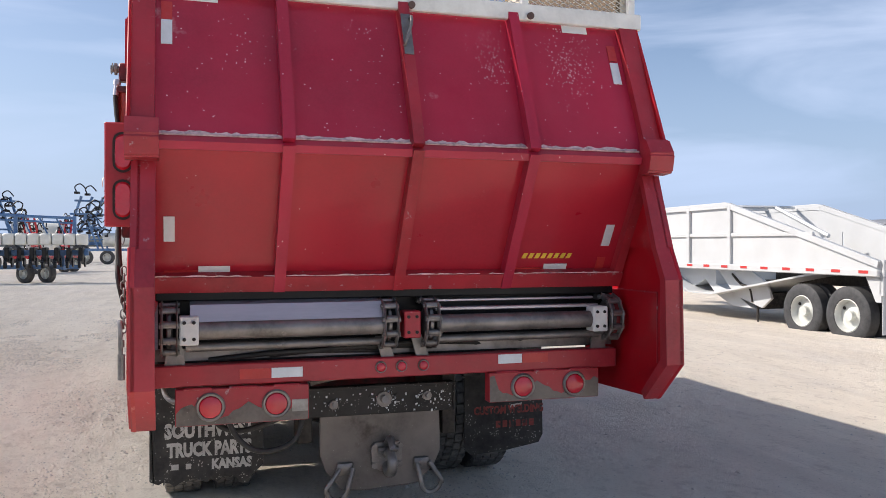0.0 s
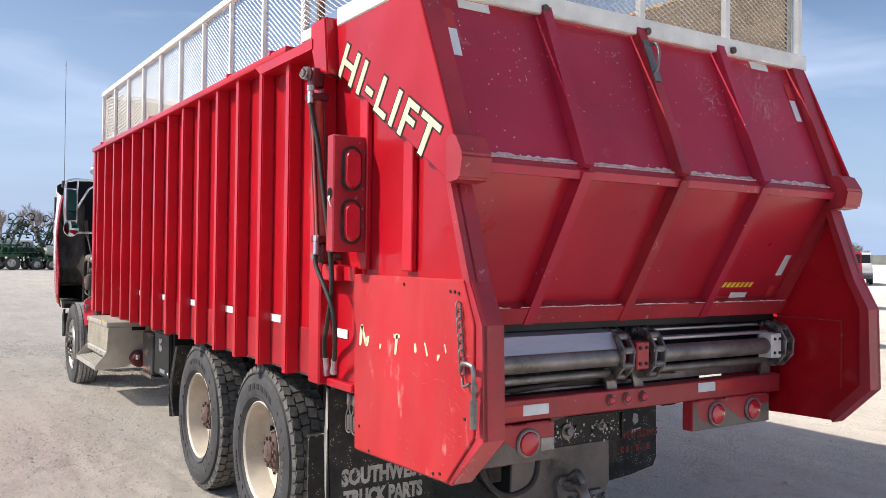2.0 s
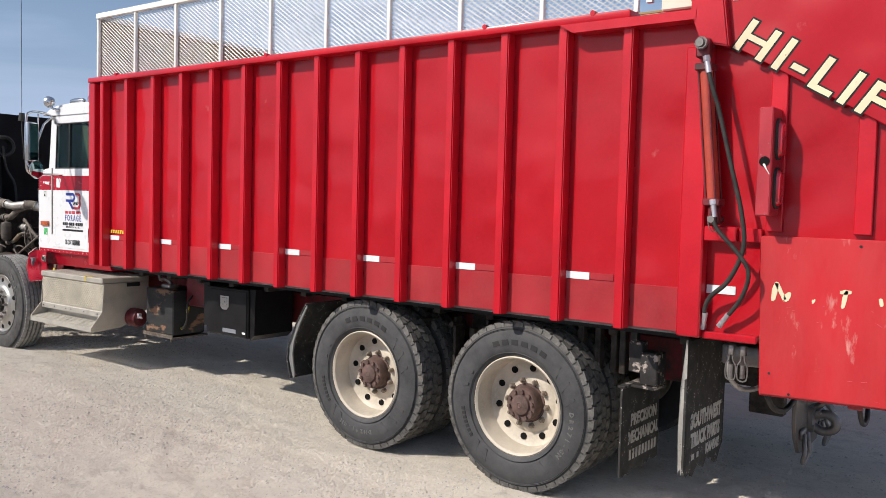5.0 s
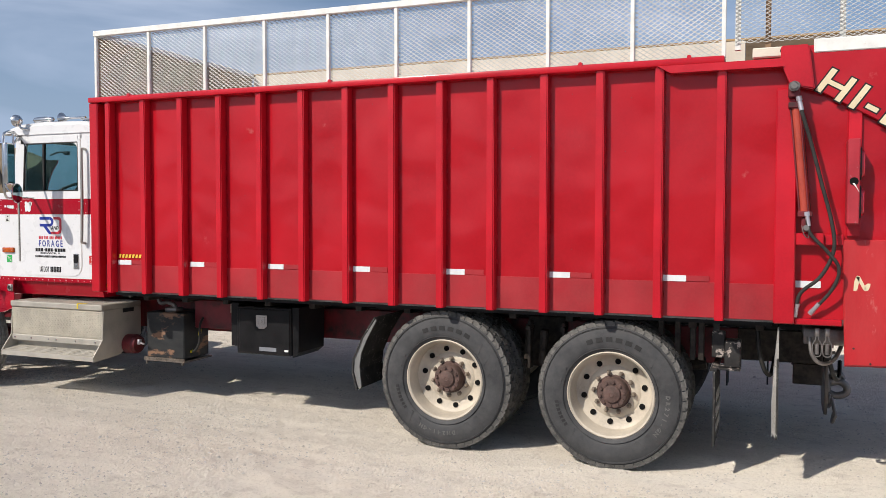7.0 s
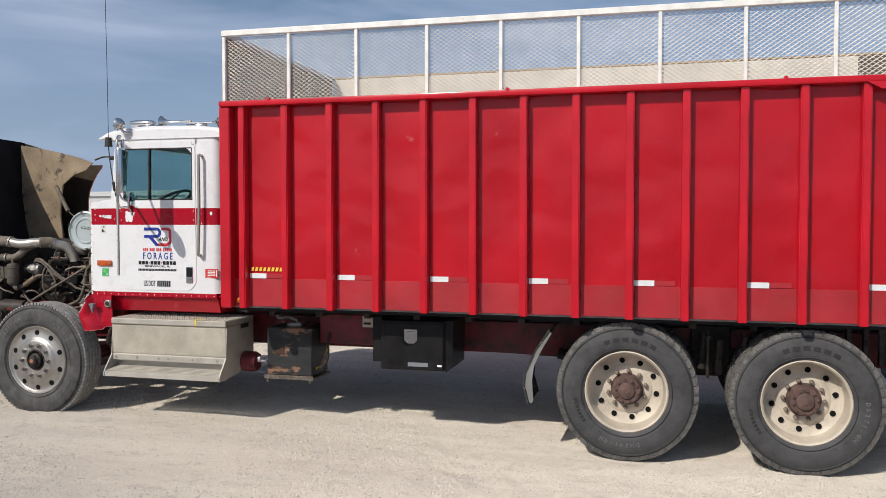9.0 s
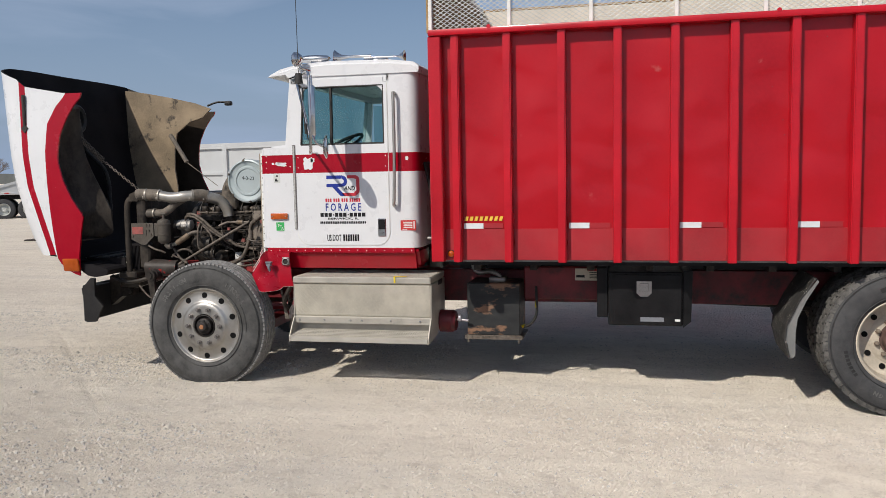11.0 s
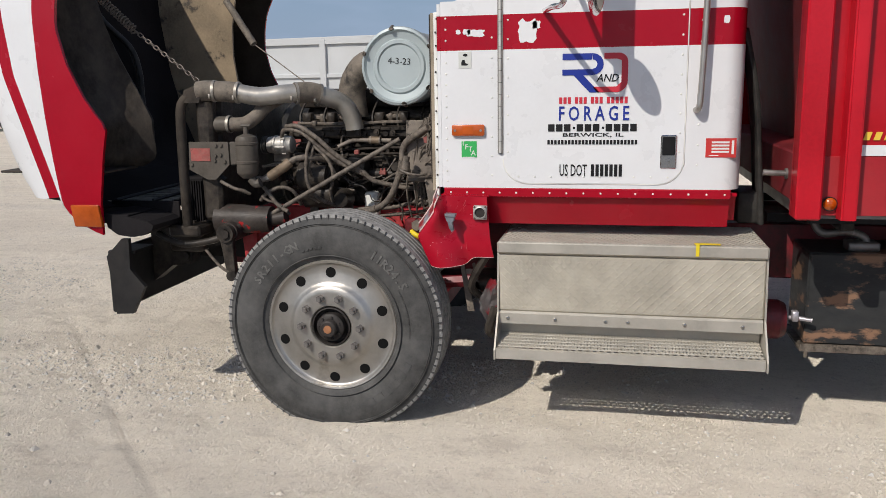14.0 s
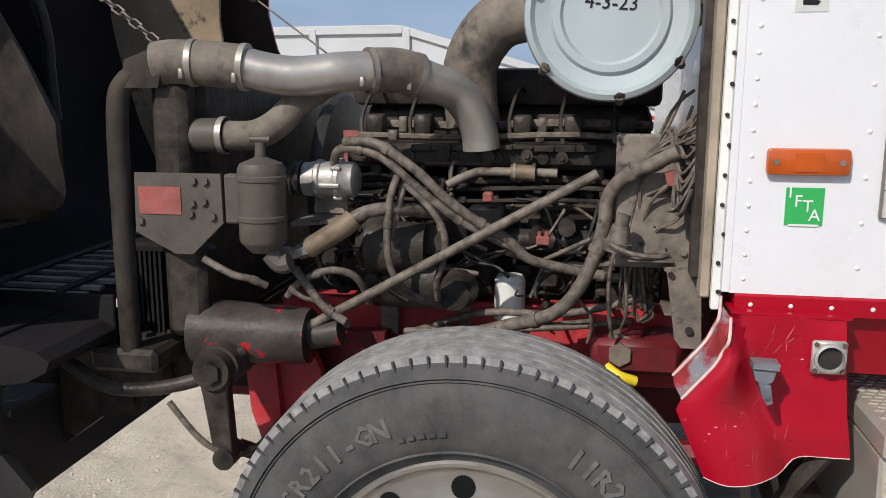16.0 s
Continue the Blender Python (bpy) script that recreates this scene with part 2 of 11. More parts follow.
PIPE = mat("dull_intake_pipe", (0.44, 0.42, 0.385), 0.34, metal=0.6, var=0.2, scale=6.0, bump=0.05, dust=0.4, dust_col=(0.40, 0.345, 0.27))
PAINT_BLUEGREY = mat("pale_grey_lid_paint", (0.40, 0.46, 0.47), 0.42, metal=0.2, var=0.06, scale=3.0, bump=0.01, dust=0.1)
# Shade inside the tan hood, put into a near-black and a brown colour.
HOOD_SHADE = mat("hood_inner_shade", (0.009, 0.0085, 0.010), 0.8, var=0.4, scale=2.0, bump=0.2, spec=0.10, dust=0.4, dust_col=(0.028, 0.023, 0.022))
HOOD_FAR = mat("hood_inner_shaded_brown", (0.045, 0.033, 0.024), 0.85, var=0.35, scale=3.0, bump=0.15, spec=0.1, dust=0.3, dust_col=(0.09, 0.07, 0.05))
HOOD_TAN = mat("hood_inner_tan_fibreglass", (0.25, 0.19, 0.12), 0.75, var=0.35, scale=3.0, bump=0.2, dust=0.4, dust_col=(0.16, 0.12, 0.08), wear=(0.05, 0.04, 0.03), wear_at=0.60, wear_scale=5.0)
ORANGE = mat("orange_cylinder_paint", (0.42, 0.055, 0.032), 0.4, var=0.15, scale=6.0, bump=0.03)
REFLECT = mat("white_reflective_tape", (0.72, 0.75, 0.77), 0.4, var=0.06, scale=12.0, bump=0.05, dust=0.15)
REFLECT_RED = mat("red_reflective_tape", (0.50, 0.025, 0.022), 0.35, var=0.06, scale=12.0, bump=0.04, dust=0.1, dust_col=(0.5, 0.3, 0.28))
LENS_RED = mat("red_lamp_lens", (0.52, 0.010, 0.028), 0.16, var=0.10, scale=9.0, bump=0.02, coat=0.6, dust=0.05, dust_col=(0.6, 0.3, 0.3))
LENS_AMBER = mat("amber_lamp_lens", (0.44, 0.075, 0.002), 0.14, var=0.18, scale=9.0, fine=60, bump=0.02, coat=0.6)
YELLOW = mat("yellow_lettering", (0.80, 0.55, 0.06), 0.5, var=0.08, bump=0.02)
HITCH = mat("grimy_bare_steel", (0.115, 0.10, 0.09), 0.45, metal=0.3, var=0.4, scale=3.0, bump=0.06, dust=0.35, dust_col=(0.30, 0.27, 0.235), wear=(0.045, 0.032, 0.026), wear_at=0.56, wear_scale=3.5, wear_soft=0.12, spots=(0.5, 0.47, 0.43), spot_scale=60, spot_at=0.10)
# Dust plus the sunlit grey of the flaps' forward faces, both in the colour.
FLAP_FRONT = mat("sunlit_dusty_flap_face", (0.30, 0.29, 0.265), 0.9, var=0.25, scale=6.0, fine=90, bump=0.25, dust=0.4, dust_col=(0.40, 0.385, 0.35), spots=(0.13, 0.125, 0.115), spot_scale=90, spot_at=0.30)
SOCKET = mat("cast_socket_metal", (0.42, 0.42, 0.40), 0.45, metal=0.4, var=0.2, scale=20, bump=0.05, dust=0.3, dust_col=(0.4, 0.36, 0.3))
LATCH = mat("blue_grey_latch_steel", (0.17, 0.19, 0.22), 0.45, metal=0.4, var=0.25, scale=20, bump=0.08, dust=0.3, dust_col=(0.36, 0.33, 0.30))
TORN = mat("scraped_red_to_grey", (0.44, 0.05, 0.06), 0.5, var=0.3, scale=12, bump=0.05, wear=(0.40, 0.40, 0.44), wear_at=0.50, wear_scale=11.0, wear_soft=0.08, spots=(0.7, 0.6, 0.58), spot_scale=30, spot_at=0.2)
TYRE_LETTER = mat("dusty_raised_letter", (0.085, 0.084, 0.080), 0.8, var=0.3, scale=20.0, bump=0.1, dust=0.5, dust_col=(0.20, 0.195, 0.185))
CREAM_LETTER = mat("cream_lettering", (0.70, 0.60, 0.40), 0.5, var=0.08, bump=0.02, wear=(0.50, 0.30, 0.22), wear_at=0.68, wear_scale=22.0, wear_soft=0.05)
BLUE_INK = mat("blue_decal", (0.012, 0.03, 0.26), 0.35, var=0.05, bump=0)
RED_INK = mat("red_decal", (0.55, 0.03, 0.05), 0.35, var=0.05, bump=0)
BLACK_INK = mat("black_decal", (0.015, 0.015, 0.016), 0.4, var=0.1, bump=0)
GREEN_INK = mat("green_decal", (0.03, 0.38, 0.09), 0.45, var=0.05, bump=0)
WHITE_INK = mat("white_decal", (0.72, 0.72, 0.70), 0.5, var=0.08, bump=0.02)
# Flap rubber made grey; the sky's sheen is put into the colour.
FLAP_GREY = mat("sheen_grey_flap_rubber", (0.16, 0.163, 0.16), 0.5, var=0.2, scale=5.0, bump=0.08, dust=0.4, dust_col=(0.24, 0.235, 0.22))
FLAP_INK = mat("faded_white_flap_ink", (0.42, 0.41, 0.385), 0.7, var=0.2, scale=12, bump=0.1, wear=(0.05, 0.05, 0.05), wear_at=0.60, wear_scale=30.0, wear_soft=0.06)
FLAP_RED = mat("faded_red_flap_ink", (0.22, 0.035, 0.028), 0.7, var=0.3, scale=12, bump=0.1, wear=(0.03, 0.028, 0.027), wear_at=0.54, wear_scale=26.0, wear_soft=0.08)
TAPE_YELLOW = mat("yellow_tape", (0.75, 0.58, 0.02), 0.5, var=0.05)
INTERIOR = mat("cab_interior_grey", (0.05, 0.05, 0.05), 0.8, var=0.2, scale=6.0)
WHITE_TRAILER = mat("white_trailer_paint", (0.52, 0.535, 0.54), 0.42, var=0.05, scale=1.2, bump=0.03, dust=0.12, dust_col=(0.5, 0.45, 0.38), wear=(0.40, 0.25, 0.17), wear_at=0.735, wear_scale=5.0, wear_soft=0.02)
GREY_TARP = mat("grey_roll_tarp", (0.17, 0.18, 0.20), 0.7, var=0.15, scale=3.0, bump=0.1)
ALU_SHEET = mat("aluminium_trailer_skin", (0.45, 0.45, 0.46), 0.42, metal=0.6, var=0.12, scale=2.0, bump=0.03)
BLUE_PAINT = mat("blue_implement_paint", (0.035, 0.13, 0.30), 0.45, var=0.2, scale=4.0, bump=0.05, dust=0.2)
GREEN_PAINT = mat("green_implement_paint", (0.022, 0.075, 0.038), 0.5, var=0.2, scale=4.0, bump=0.05)
YELLOW_PAINT = mat("yellow_hopper_plastic", (0.58, 0.52, 0.02), 0.5, var=0.1, scale=4.0, bump=0.02)
FAR_RED = mat("red_paint", (0.36, 0.005, 0.014), 0.27, var=0.10, scale=1.1, fine=40, bump=0.015, coat=0.12, wave=0.05, wave_scale=1.9, dust=0.05, dust_col=(0.42, 0.10, 0.10), wear=(0.42, 0.08, 0.08), wear_at=0.72, wear_scale=4.0, wear_soft=0.1)
SEED_BOX = mat("white_seed_box_plastic", (0.58, 0.60, 0.57), 0.5, var=0.1, scale=3.0, dust=0.25)
BARK = mat("grey_bark", (0.20, 0.17, 0.15), 0.9, var=0.25, scale=8.0, bump=0.3)
HILL = mat("hazy_tree_line", (0.17, 0.18, 0.17), 0.95, var=0.25, scale=0.12, fine=1.2, bump=0.0)


def stone_material():
    """Gravel chips, each with a tone of its own."""
    m = mat("limestone_chips", (0.6, 0.55, 0.47), 0.9, var=0.2, scale=40.0, bump=0.2)
    n, l = m.node_tree.nodes, m.node_tree.links
    g = n.new("ShaderNodeNewGeometry")
    r = n.new("ShaderNodeValToRGB")
    r.color_ramp.elements[0].color, r.color_ramp.elements[1].color = (0.50, 0.46, 0.405, 1), (0.72, 0.665, 0.58, 1)
    for pos, colr in ((0.35, (0.60, 0.55, 0.475, 1)), (0.6, (0.54, 0.52, 0.49, 1)), (0.85, (0.66, 0.605, 0.52, 1))):
        r.color_ramp.elements.new(pos).color = colr
    l.new(g.outputs["Random Per Island"], r.inputs["Fac"])
    l.new(r.outputs["Color"], n["Principled BSDF"].inputs["Base Color"])
    n["Principled BSDF"].inputs["Diffuse Roughness"].default_value = 1.0
    return m


STONE = stone_material()
SPINDLE = mat("rusty_spindle_cap", (0.42, 0.19, 0.09), 0.55, metal=0.4, var=0.2, scale=30.0, bump=0.1)


def glass(name, tint, rough=0.02, alpha=0.35):
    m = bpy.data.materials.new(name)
    m.use_nodes = True
    n, l = m.node_tree.nodes, m.node_tree.links
    b = n["Principled BSDF"]
    b.inputs["Base Color"].default_value = (*tint, 1)
    b.inputs["Roughness"].default_value = rough
    tr = n.new("ShaderNodeBsdfTransparent")
    tr.inputs["Color"].default_value = (0.82, 0.945, 0.945, 1)
    ms = n.new("ShaderNodeMixShader")
    ms.inputs[0].default_value = alpha
    l.new(tr.outputs[0], ms.inputs[1])
    l.new(b.outputs[0], ms.inputs[2])
    l.new(ms.outputs[0], n["Material Output"].inputs["Surface"])
    return m


GLASS = glass("tinted_cab_glass", (0.012, 0.035, 0.04), alpha=0.17)
MIRROR = bpy.data.materials.new("mirror_glass")
MIRROR.use_nodes = True
MIRROR.node_tree.nodes["Principled BSDF"].inputs["Metallic"].default_value = 1.0
MIRROR.node_tree.nodes["Principled BSDF"].inputs["Roughness"].default_value = 0.02
MIRROR.node_tree.nodes["Principled BSDF"].inputs["Base Color"].default_value = (0.30, 0.42, 0.42, 1)


PLATE = mat("dusty_tread_plate", (0.60, 0.56, 0.47), 0.42, metal=0.45, var=0.14, scale=5.0, bump=0.02, dust=0.35, dust_col=(0.46, 0.41, 0.32))
CHIPPED = mat("black_steel_chipped_bare", (0.020, 0.020, 0.021), 0.45, var=0.3, scale=6.0, bump=0.06, dust=0.15, dust_col=(0.15, 0.13, 0.11), wear=(0.42, 0.36, 0.32), wear_at=0.56, wear_scale=16.0, wear_soft=0.05)
SPECK = mat("black_plate_speckled", (0.030, 0.029, 0.028), 0.42, var=0.3, scale=5.0, bump=0.05, dust=0.15, dust_col=(0.13, 0.12, 0.11), spots=(0.42, 0.40, 0.37), spot_scale=70, spot_at=0.20)
STEER = mat("black_grime_red_flecks", (0.034, 0.028, 0.026), 0.45, var=0.4, scale=8.0, bump=0.2, dust=0.28, dust_col=(0.15, 0.12, 0.095), wear=(0.40, 0.022, 0.024), wear_at=0.565, wear_scale=9.0, wear_soft=0.03)
# Flat black discs of this stand in for the shade inside open holes.
HOLE_BLACK = mat("dark_hand_hole", (0.004, 0.004, 0.004), 0.95, var=0.1, bump=0.0)
RUBBER_STEER = mat("steer_tyre_rubber", (0.048, 0.048, 0.048), 0.75, var=0.3, scale=6.0, fine=120, bump=0.10, dust=0.45, dust_col=(0.17, 0.165, 0.155))
TREAD_STEER = mat("steer_tread_rubber", (0.13, 0.128, 0.124), 0.85, var=0.3, scale=12.0, fine=120, bump=0.2, dust=0.8, dust_col=(0.42, 0.41, 0.395))
CRUMPLE = mat("bent_sheet_red_grey", (0.17, 0.15, 0.15), 0.6, var=0.3, scale=14.0, bump=0.1, wear=(0.30, 0.02, 0.03), wear_at=0.52, wear_scale=9.0, wear_soft=0.08)
BROWN_BOARD = mat("dark_brown_board", (0.13, 0.092, 0.055), 0.85, var=0.25, scale=3.0, bump=0.1, stretch=(1, 1, 4))
CANISTER = mat("dusty_taupe_metal", (0.075, 0.066, 0.056), 0.5, var=0.25, scale=6.0, bump=0.10, dust=0.35, dust_col=(0.17, 0.145, 0.118), wear=(0.035, 0.028, 0.023), wear_at=0.60, wear_scale=8.0, wear_soft=0.2)
BUMPER = mat("dusty_black_bumper", (0.013, 0.0125, 0.013), 0.5, var=0.3, scale=4.0, bump=0.08, dust=0.35, dust_col=(0.06, 0.054, 0.048))
LINER = mat("dusty_hood_liner", (0.020, 0.017, 0.015), 0.8, var=0.6, scale=5.0, bump=0.2, spec=0.15, dust=0.7, dust_col=(0.105, 0.086, 0.068), wear=(0.008, 0.007, 0.006), wear_at=0.54, wear_scale=4.0, wear_soft=0.16, stretch=(1, 1, 0.6))
CLAMP = mat("dull_clamp_band", (0.30, 0.28, 0.25), 0.45, metal=0.5, var=0.3, scale=14.0, bump=0.1, dust=0.4, dust_col=(0.30, 0.25, 0.19))
FENDER_RED = mat("scraped_fender_red", (0.36, 0.002, 0.016), 0.28, var=0.12, scale=5.0, bump=0.02, coat=0.05, spec=0.35, wear=(0.60, 0.26, 0.27), wear_at=0.64, wear_scale=7.0, wear_soft=0.12, stretch=(1, 0.6, 1.6), spots=(0.75, 0.55, 0.55), spot_scale=40.0, spot_at=0.10)
FIBRE = mat("torn_fibreglass_edge", (0.62, 0.46, 0.42), 0.8, var=0.2, scale=20.0, bump=0.1)
RED_LABEL = mat("dusty_red_plastic", (0.26, 0.045, 0.04), 0.6, var=0.3, scale=20.0, bump=0.05, dust=0.5, dust_col=(0.28, 0.17, 0.135), wear=(0.10, 0.05, 0.04), wear_at=0.62, wear_scale=30.0)
HOSE_DUSTY = mat("dust_caked_rubber", (0.10, 0.085, 0.07), 0.75, var=0.4, scale=10.0, bump=0.2, dust=0.6, dust_col=(0.29, 0.24, 0.185), wear=(0.03, 0.026, 0.022), wear_at=0.57, wear_scale=8.0, wear_soft=0.12)
ALU_CAST = mat("cast_aluminium", (0.34, 0.33, 0.31), 0.5, metal=0.5, var=0.3, scale=14.0, bump=0.15, dust=0.4, dust_col=(0.34, 0.31, 0.27), wear=(0.10, 0.09, 0.08), wear_at=0.64, wear_scale=20.0)
BRASS = mat("dull_brass", (0.15, 0.105, 0.065), 0.6, metal=0.2, var=0.35, scale=20.0, bump=0.1, dust=0.5, dust_col=(0.24, 0.195, 0.145))
RAIL_RED = mat("red_frame_paint", (0.46, 0.016, 0.028), 0.42, var=0.2, scale=5.0, bump=0.05, wear=(0.06, 0.045, 0.04), wear_at=0.63, wear_scale=9.0, wear_soft=0.08, dust=0.25, dust_col=(0.42, 0.27, 0.22))
GREY_GRIME = mat("dusty_grey_bracket", (0.12, 0.10, 0.084), 0.6, var=0.4, scale=10.0, bump=0.2, dust=0.6, dust_col=(0.33, 0.275, 0.215), wear=(0.02, 0.017, 0.014), wear_at=0.57, wear_scale=13.0, wear_soft=0.08)
TAN_RUST = mat("tan_rusted_flange", (0.30, 0.25, 0.185), 0.7, var=0.25, scale=8.0, bump=0.15, wear=(0.16, 0.09, 0.06), wear_at=0.62, wear_scale=9.0, wear_soft=0.1)


def ground_material():
    m = bpy.data.materials.new("limestone_lot")
    m.use_nodes = True
    n, l = m.node_tree.nodes, m.node_tree.links
    b = n["Principled BSDF"]
    tc = n.new("ShaderNodeTexCoord")

    def noise_tex(s, detail, scale3=(1, 1, 1), rg=0.6, rot=0.0):
        mp_ = n.new("ShaderNodeMapping")
        mp_.inputs["Scale"].default_value = scale3
        mp_.inputs["Rotation"].default_value = (0, 0, rot)
        t = n.new("ShaderNodeTexNoise")
        t.inputs["Scale"].default_value, t.inputs["Detail"].default_value, t.inputs["Roughness"].default_value = s, detail, rg
        l.new(tc.outputs["Object"], mp_.inputs["Vector"])
        l.new(mp_.outputs["Vector"], t.inputs["Vector"])
        return t.outputs["Fac"]

    def rmp(src, lo, hi, a=0.0, c=1.0):
        r = n.new("ShaderNodeMapRange")
        for k, v in zip(("From Min", "From Max", "To Min", "To Max"), (lo, hi, a, c)):
            r.inputs[k].default_value = v
        l.new(src, r.inputs["Value"])
        return r.outputs["Result"]

    def mixc(fac, a, c):
        k = n.new("ShaderNodeMix")
        k.data_type = "RGBA"
        l.new(fac, k.inputs["Factor"])
        for sock, v in ((k.inputs["A"], a), (k.inputs["B"], c)):
            if isinstance(v, tuple):
                sock.default_value = (*v, 1)
            else:
                l.new(v, sock)
        return k.outputs["Result"]

    patches = noise_tex(0.35, 6, (1.4, 0.6, 1), rot=0.12)
    tracks = noise_tex(1.5, 8, (1.9, 0.26, 1), rot=0.10)
    gravel = noise_tex(38, 6, rg=0.7)
    grit = noise_tex(150, 4, rg=0.7)
    clods = noise_tex(7.5, 9, (1.0, 0.7, 1), rg=0.72)
    col = mixc(rmp(patches, 0.35, 0.66), (0.68, 0.615, 0.52), (0.79, 0.73, 0.63))
    col = mixc(rmp(tracks, 0.44, 0.60, 0.0, 0.7), col, (0.82, 0.755, 0.65))
    col = mixc(rmp(noise_tex(0.8, 7, (1.2, 0.5, 1), rg=0.7, rot=0.2), 0.52, 0.66, 0.0, 0.4), col, (0.64, 0.60, 0.545))
    col = mixc(rmp(gravel, 0.52, 0.70, 0.0, 0.45), col, (0.46, 0.405, 0.335))
    col = mixc(rmp(grit, 0.58, 0.75, 0.0, 0.6), col, (0.88, 0.83, 0.745))
    col = mixc(rmp(clods, 0.53, 0.64, 0.0, 0.45), col, (0.50, 0.44, 0.37))
    v = n.new("ShaderNodeTexVoronoi")
    v.inputs["Scale"].default_value = 46
    l.new(tc.outputs["Object"], v.inputs["Vector"])
    st = n.new("ShaderNodeMath")
    st.operation = "MULTIPLY"
    l.new(rmp(v.outputs["Distance"], 0.30, 0.22), st.inputs[0])
    l.new(rmp(noise_tex(2.2, 4), 0.46, 0.62), st.inputs[1])
    col = mixc(rmp(st.outputs[0], 0, 1, 0.0, 0.3), col, (0.68, 0.64, 0.585))
    # near-even lift of the base colour, slightly lower and warmer with distance
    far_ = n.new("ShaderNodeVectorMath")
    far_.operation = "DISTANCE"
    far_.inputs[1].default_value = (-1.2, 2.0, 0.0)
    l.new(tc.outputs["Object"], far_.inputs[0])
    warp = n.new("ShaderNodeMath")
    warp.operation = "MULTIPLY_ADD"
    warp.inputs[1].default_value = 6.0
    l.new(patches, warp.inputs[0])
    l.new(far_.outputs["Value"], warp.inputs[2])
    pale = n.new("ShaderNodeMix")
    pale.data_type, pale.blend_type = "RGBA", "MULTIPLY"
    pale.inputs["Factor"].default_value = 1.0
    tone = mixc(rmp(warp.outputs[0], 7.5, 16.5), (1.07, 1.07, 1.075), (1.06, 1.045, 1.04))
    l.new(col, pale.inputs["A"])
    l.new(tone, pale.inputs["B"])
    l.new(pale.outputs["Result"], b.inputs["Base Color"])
    b.inputs["Roughness"].default_value = 0.95
    b.inputs["Diffuse Roughness"].default_value = 1.0
    b.inputs["Specular IOR Level"].default_value = 0.1
    normal = None
    for src, d, s in ((tracks, 0.040, 0.9), (clods, 0.052, 1.0), (gravel, 0.028, 1.0), (grit, 0.006, 1.0), (st.outputs[0], 0.008, 0.9)):
        bp = n.new("ShaderNodeBump")
        bp.inputs["Strength"].default_value, bp.inputs["Distance"].default_value = s, d
        l.new(src, bp.inputs["Height"])
        if normal:
            l.new(normal, bp.inputs["Normal"])
        normal = bp.outputs["Normal"]
    l.new(normal, b.inputs["Normal"])
    return m


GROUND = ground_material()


# ---- mesh helpers ----
def box(bm, lo, hi, bevel=0.0, mi=0, m=None, seg=1):
    lo, hi = Vector(lo), Vector(hi)
    c, s = (lo + hi) / 2, hi - lo
    r = bmesh.ops.create_cube(bm, size=1.0, matrix=Matrix.LocRotScale(c, None, s))
    vs = r["verts"]
    if bevel:
        es = list({e for v in vs for e in v.link_edges})
        out = bmesh.ops.bevel(bm, geom=es, offset=bevel, segments=seg, affect="EDGES", profile=0.5)
        vs = list({v for f in out["faces"] for v in f.verts} | {v for v in vs if v.is_valid})
    for f in {f for v in vs for f in v.link_faces}:
        f.material_index = mi
    if m is not None:
        bmesh.ops.transform(bm, matrix=m, verts=vs)
    return vs


def cyl(bm, a, b, r, r2=None, seg=16, caps=True, mi=0):
    a, b = Vector(a), Vector(b)
    d = b - a
    q = d.to_track_quat("Z", "Y").to_matrix().to_4x4()
    out = bmesh.ops.create_cone(bm, cap_ends=caps, segments=seg, radius1=r, radius2=r if r2 is None else r2, depth=d.length,
                                matrix=Matrix.Translation((a + b) / 2) @ q)
    for f in {f for v in out["verts"] for f in v.link_faces}:
        f.material_index = mi
    return out["verts"]


AX = {"x": (1, 2, 0), "y": (0, 2, 1), "z": (0, 1, 2)}


def prism(bm, pts, axis, a0, a1, mi=0):
    """A polygon extruded along an axis; pts are the two other coordinates in x, y, z order."""
    i, j, k = AX[axis]
    rings = []
    for a in (a0, a1):
        ring = []
        for p in pts:
            c = [0, 0, 0]
            c[i], c[j], c[k] = p[0], p[1], a
            ring.append(bm.verts.new(c))
        rings.append(ring)
    fs = [bm.faces.new(rings[0]), bm.faces.new(rings[1][::-1])]
    n = len(pts)
    for q in range(n):
        fs.append(bm.faces.new((rings[0][q], rings[1][q], rings[1][(q + 1) % n], rings[0][(q + 1) % n])))
    bmesh.ops.recalc_face_normals(bm, faces=fs)
    for f in fs:
        f.material_index = mi
    return rings[0] + rings[1]


def smooth_path(pts, per=5):
    pts = [Vector(p) for p in pts]
    if len(pts) < 3:
        return pts
    out = []
    for i in range(len(pts) - 1):
        p0, p1, p2, p3 = pts[max(i - 1, 0)], pts[i], pts[i + 1], pts[min(i + 2, len(pts) - 1)]
        for k in range(per):
            t = k / per
            out.append(0.5 * ((2 * p1) + (p2 - p0) * t + (2 * p0 - 5 * p1 + 4 * p2 - p3) * t * t + (3 * p1 - p0 - 3 * p2 + p3) * t ** 3))
    return out + [pts[-1]]


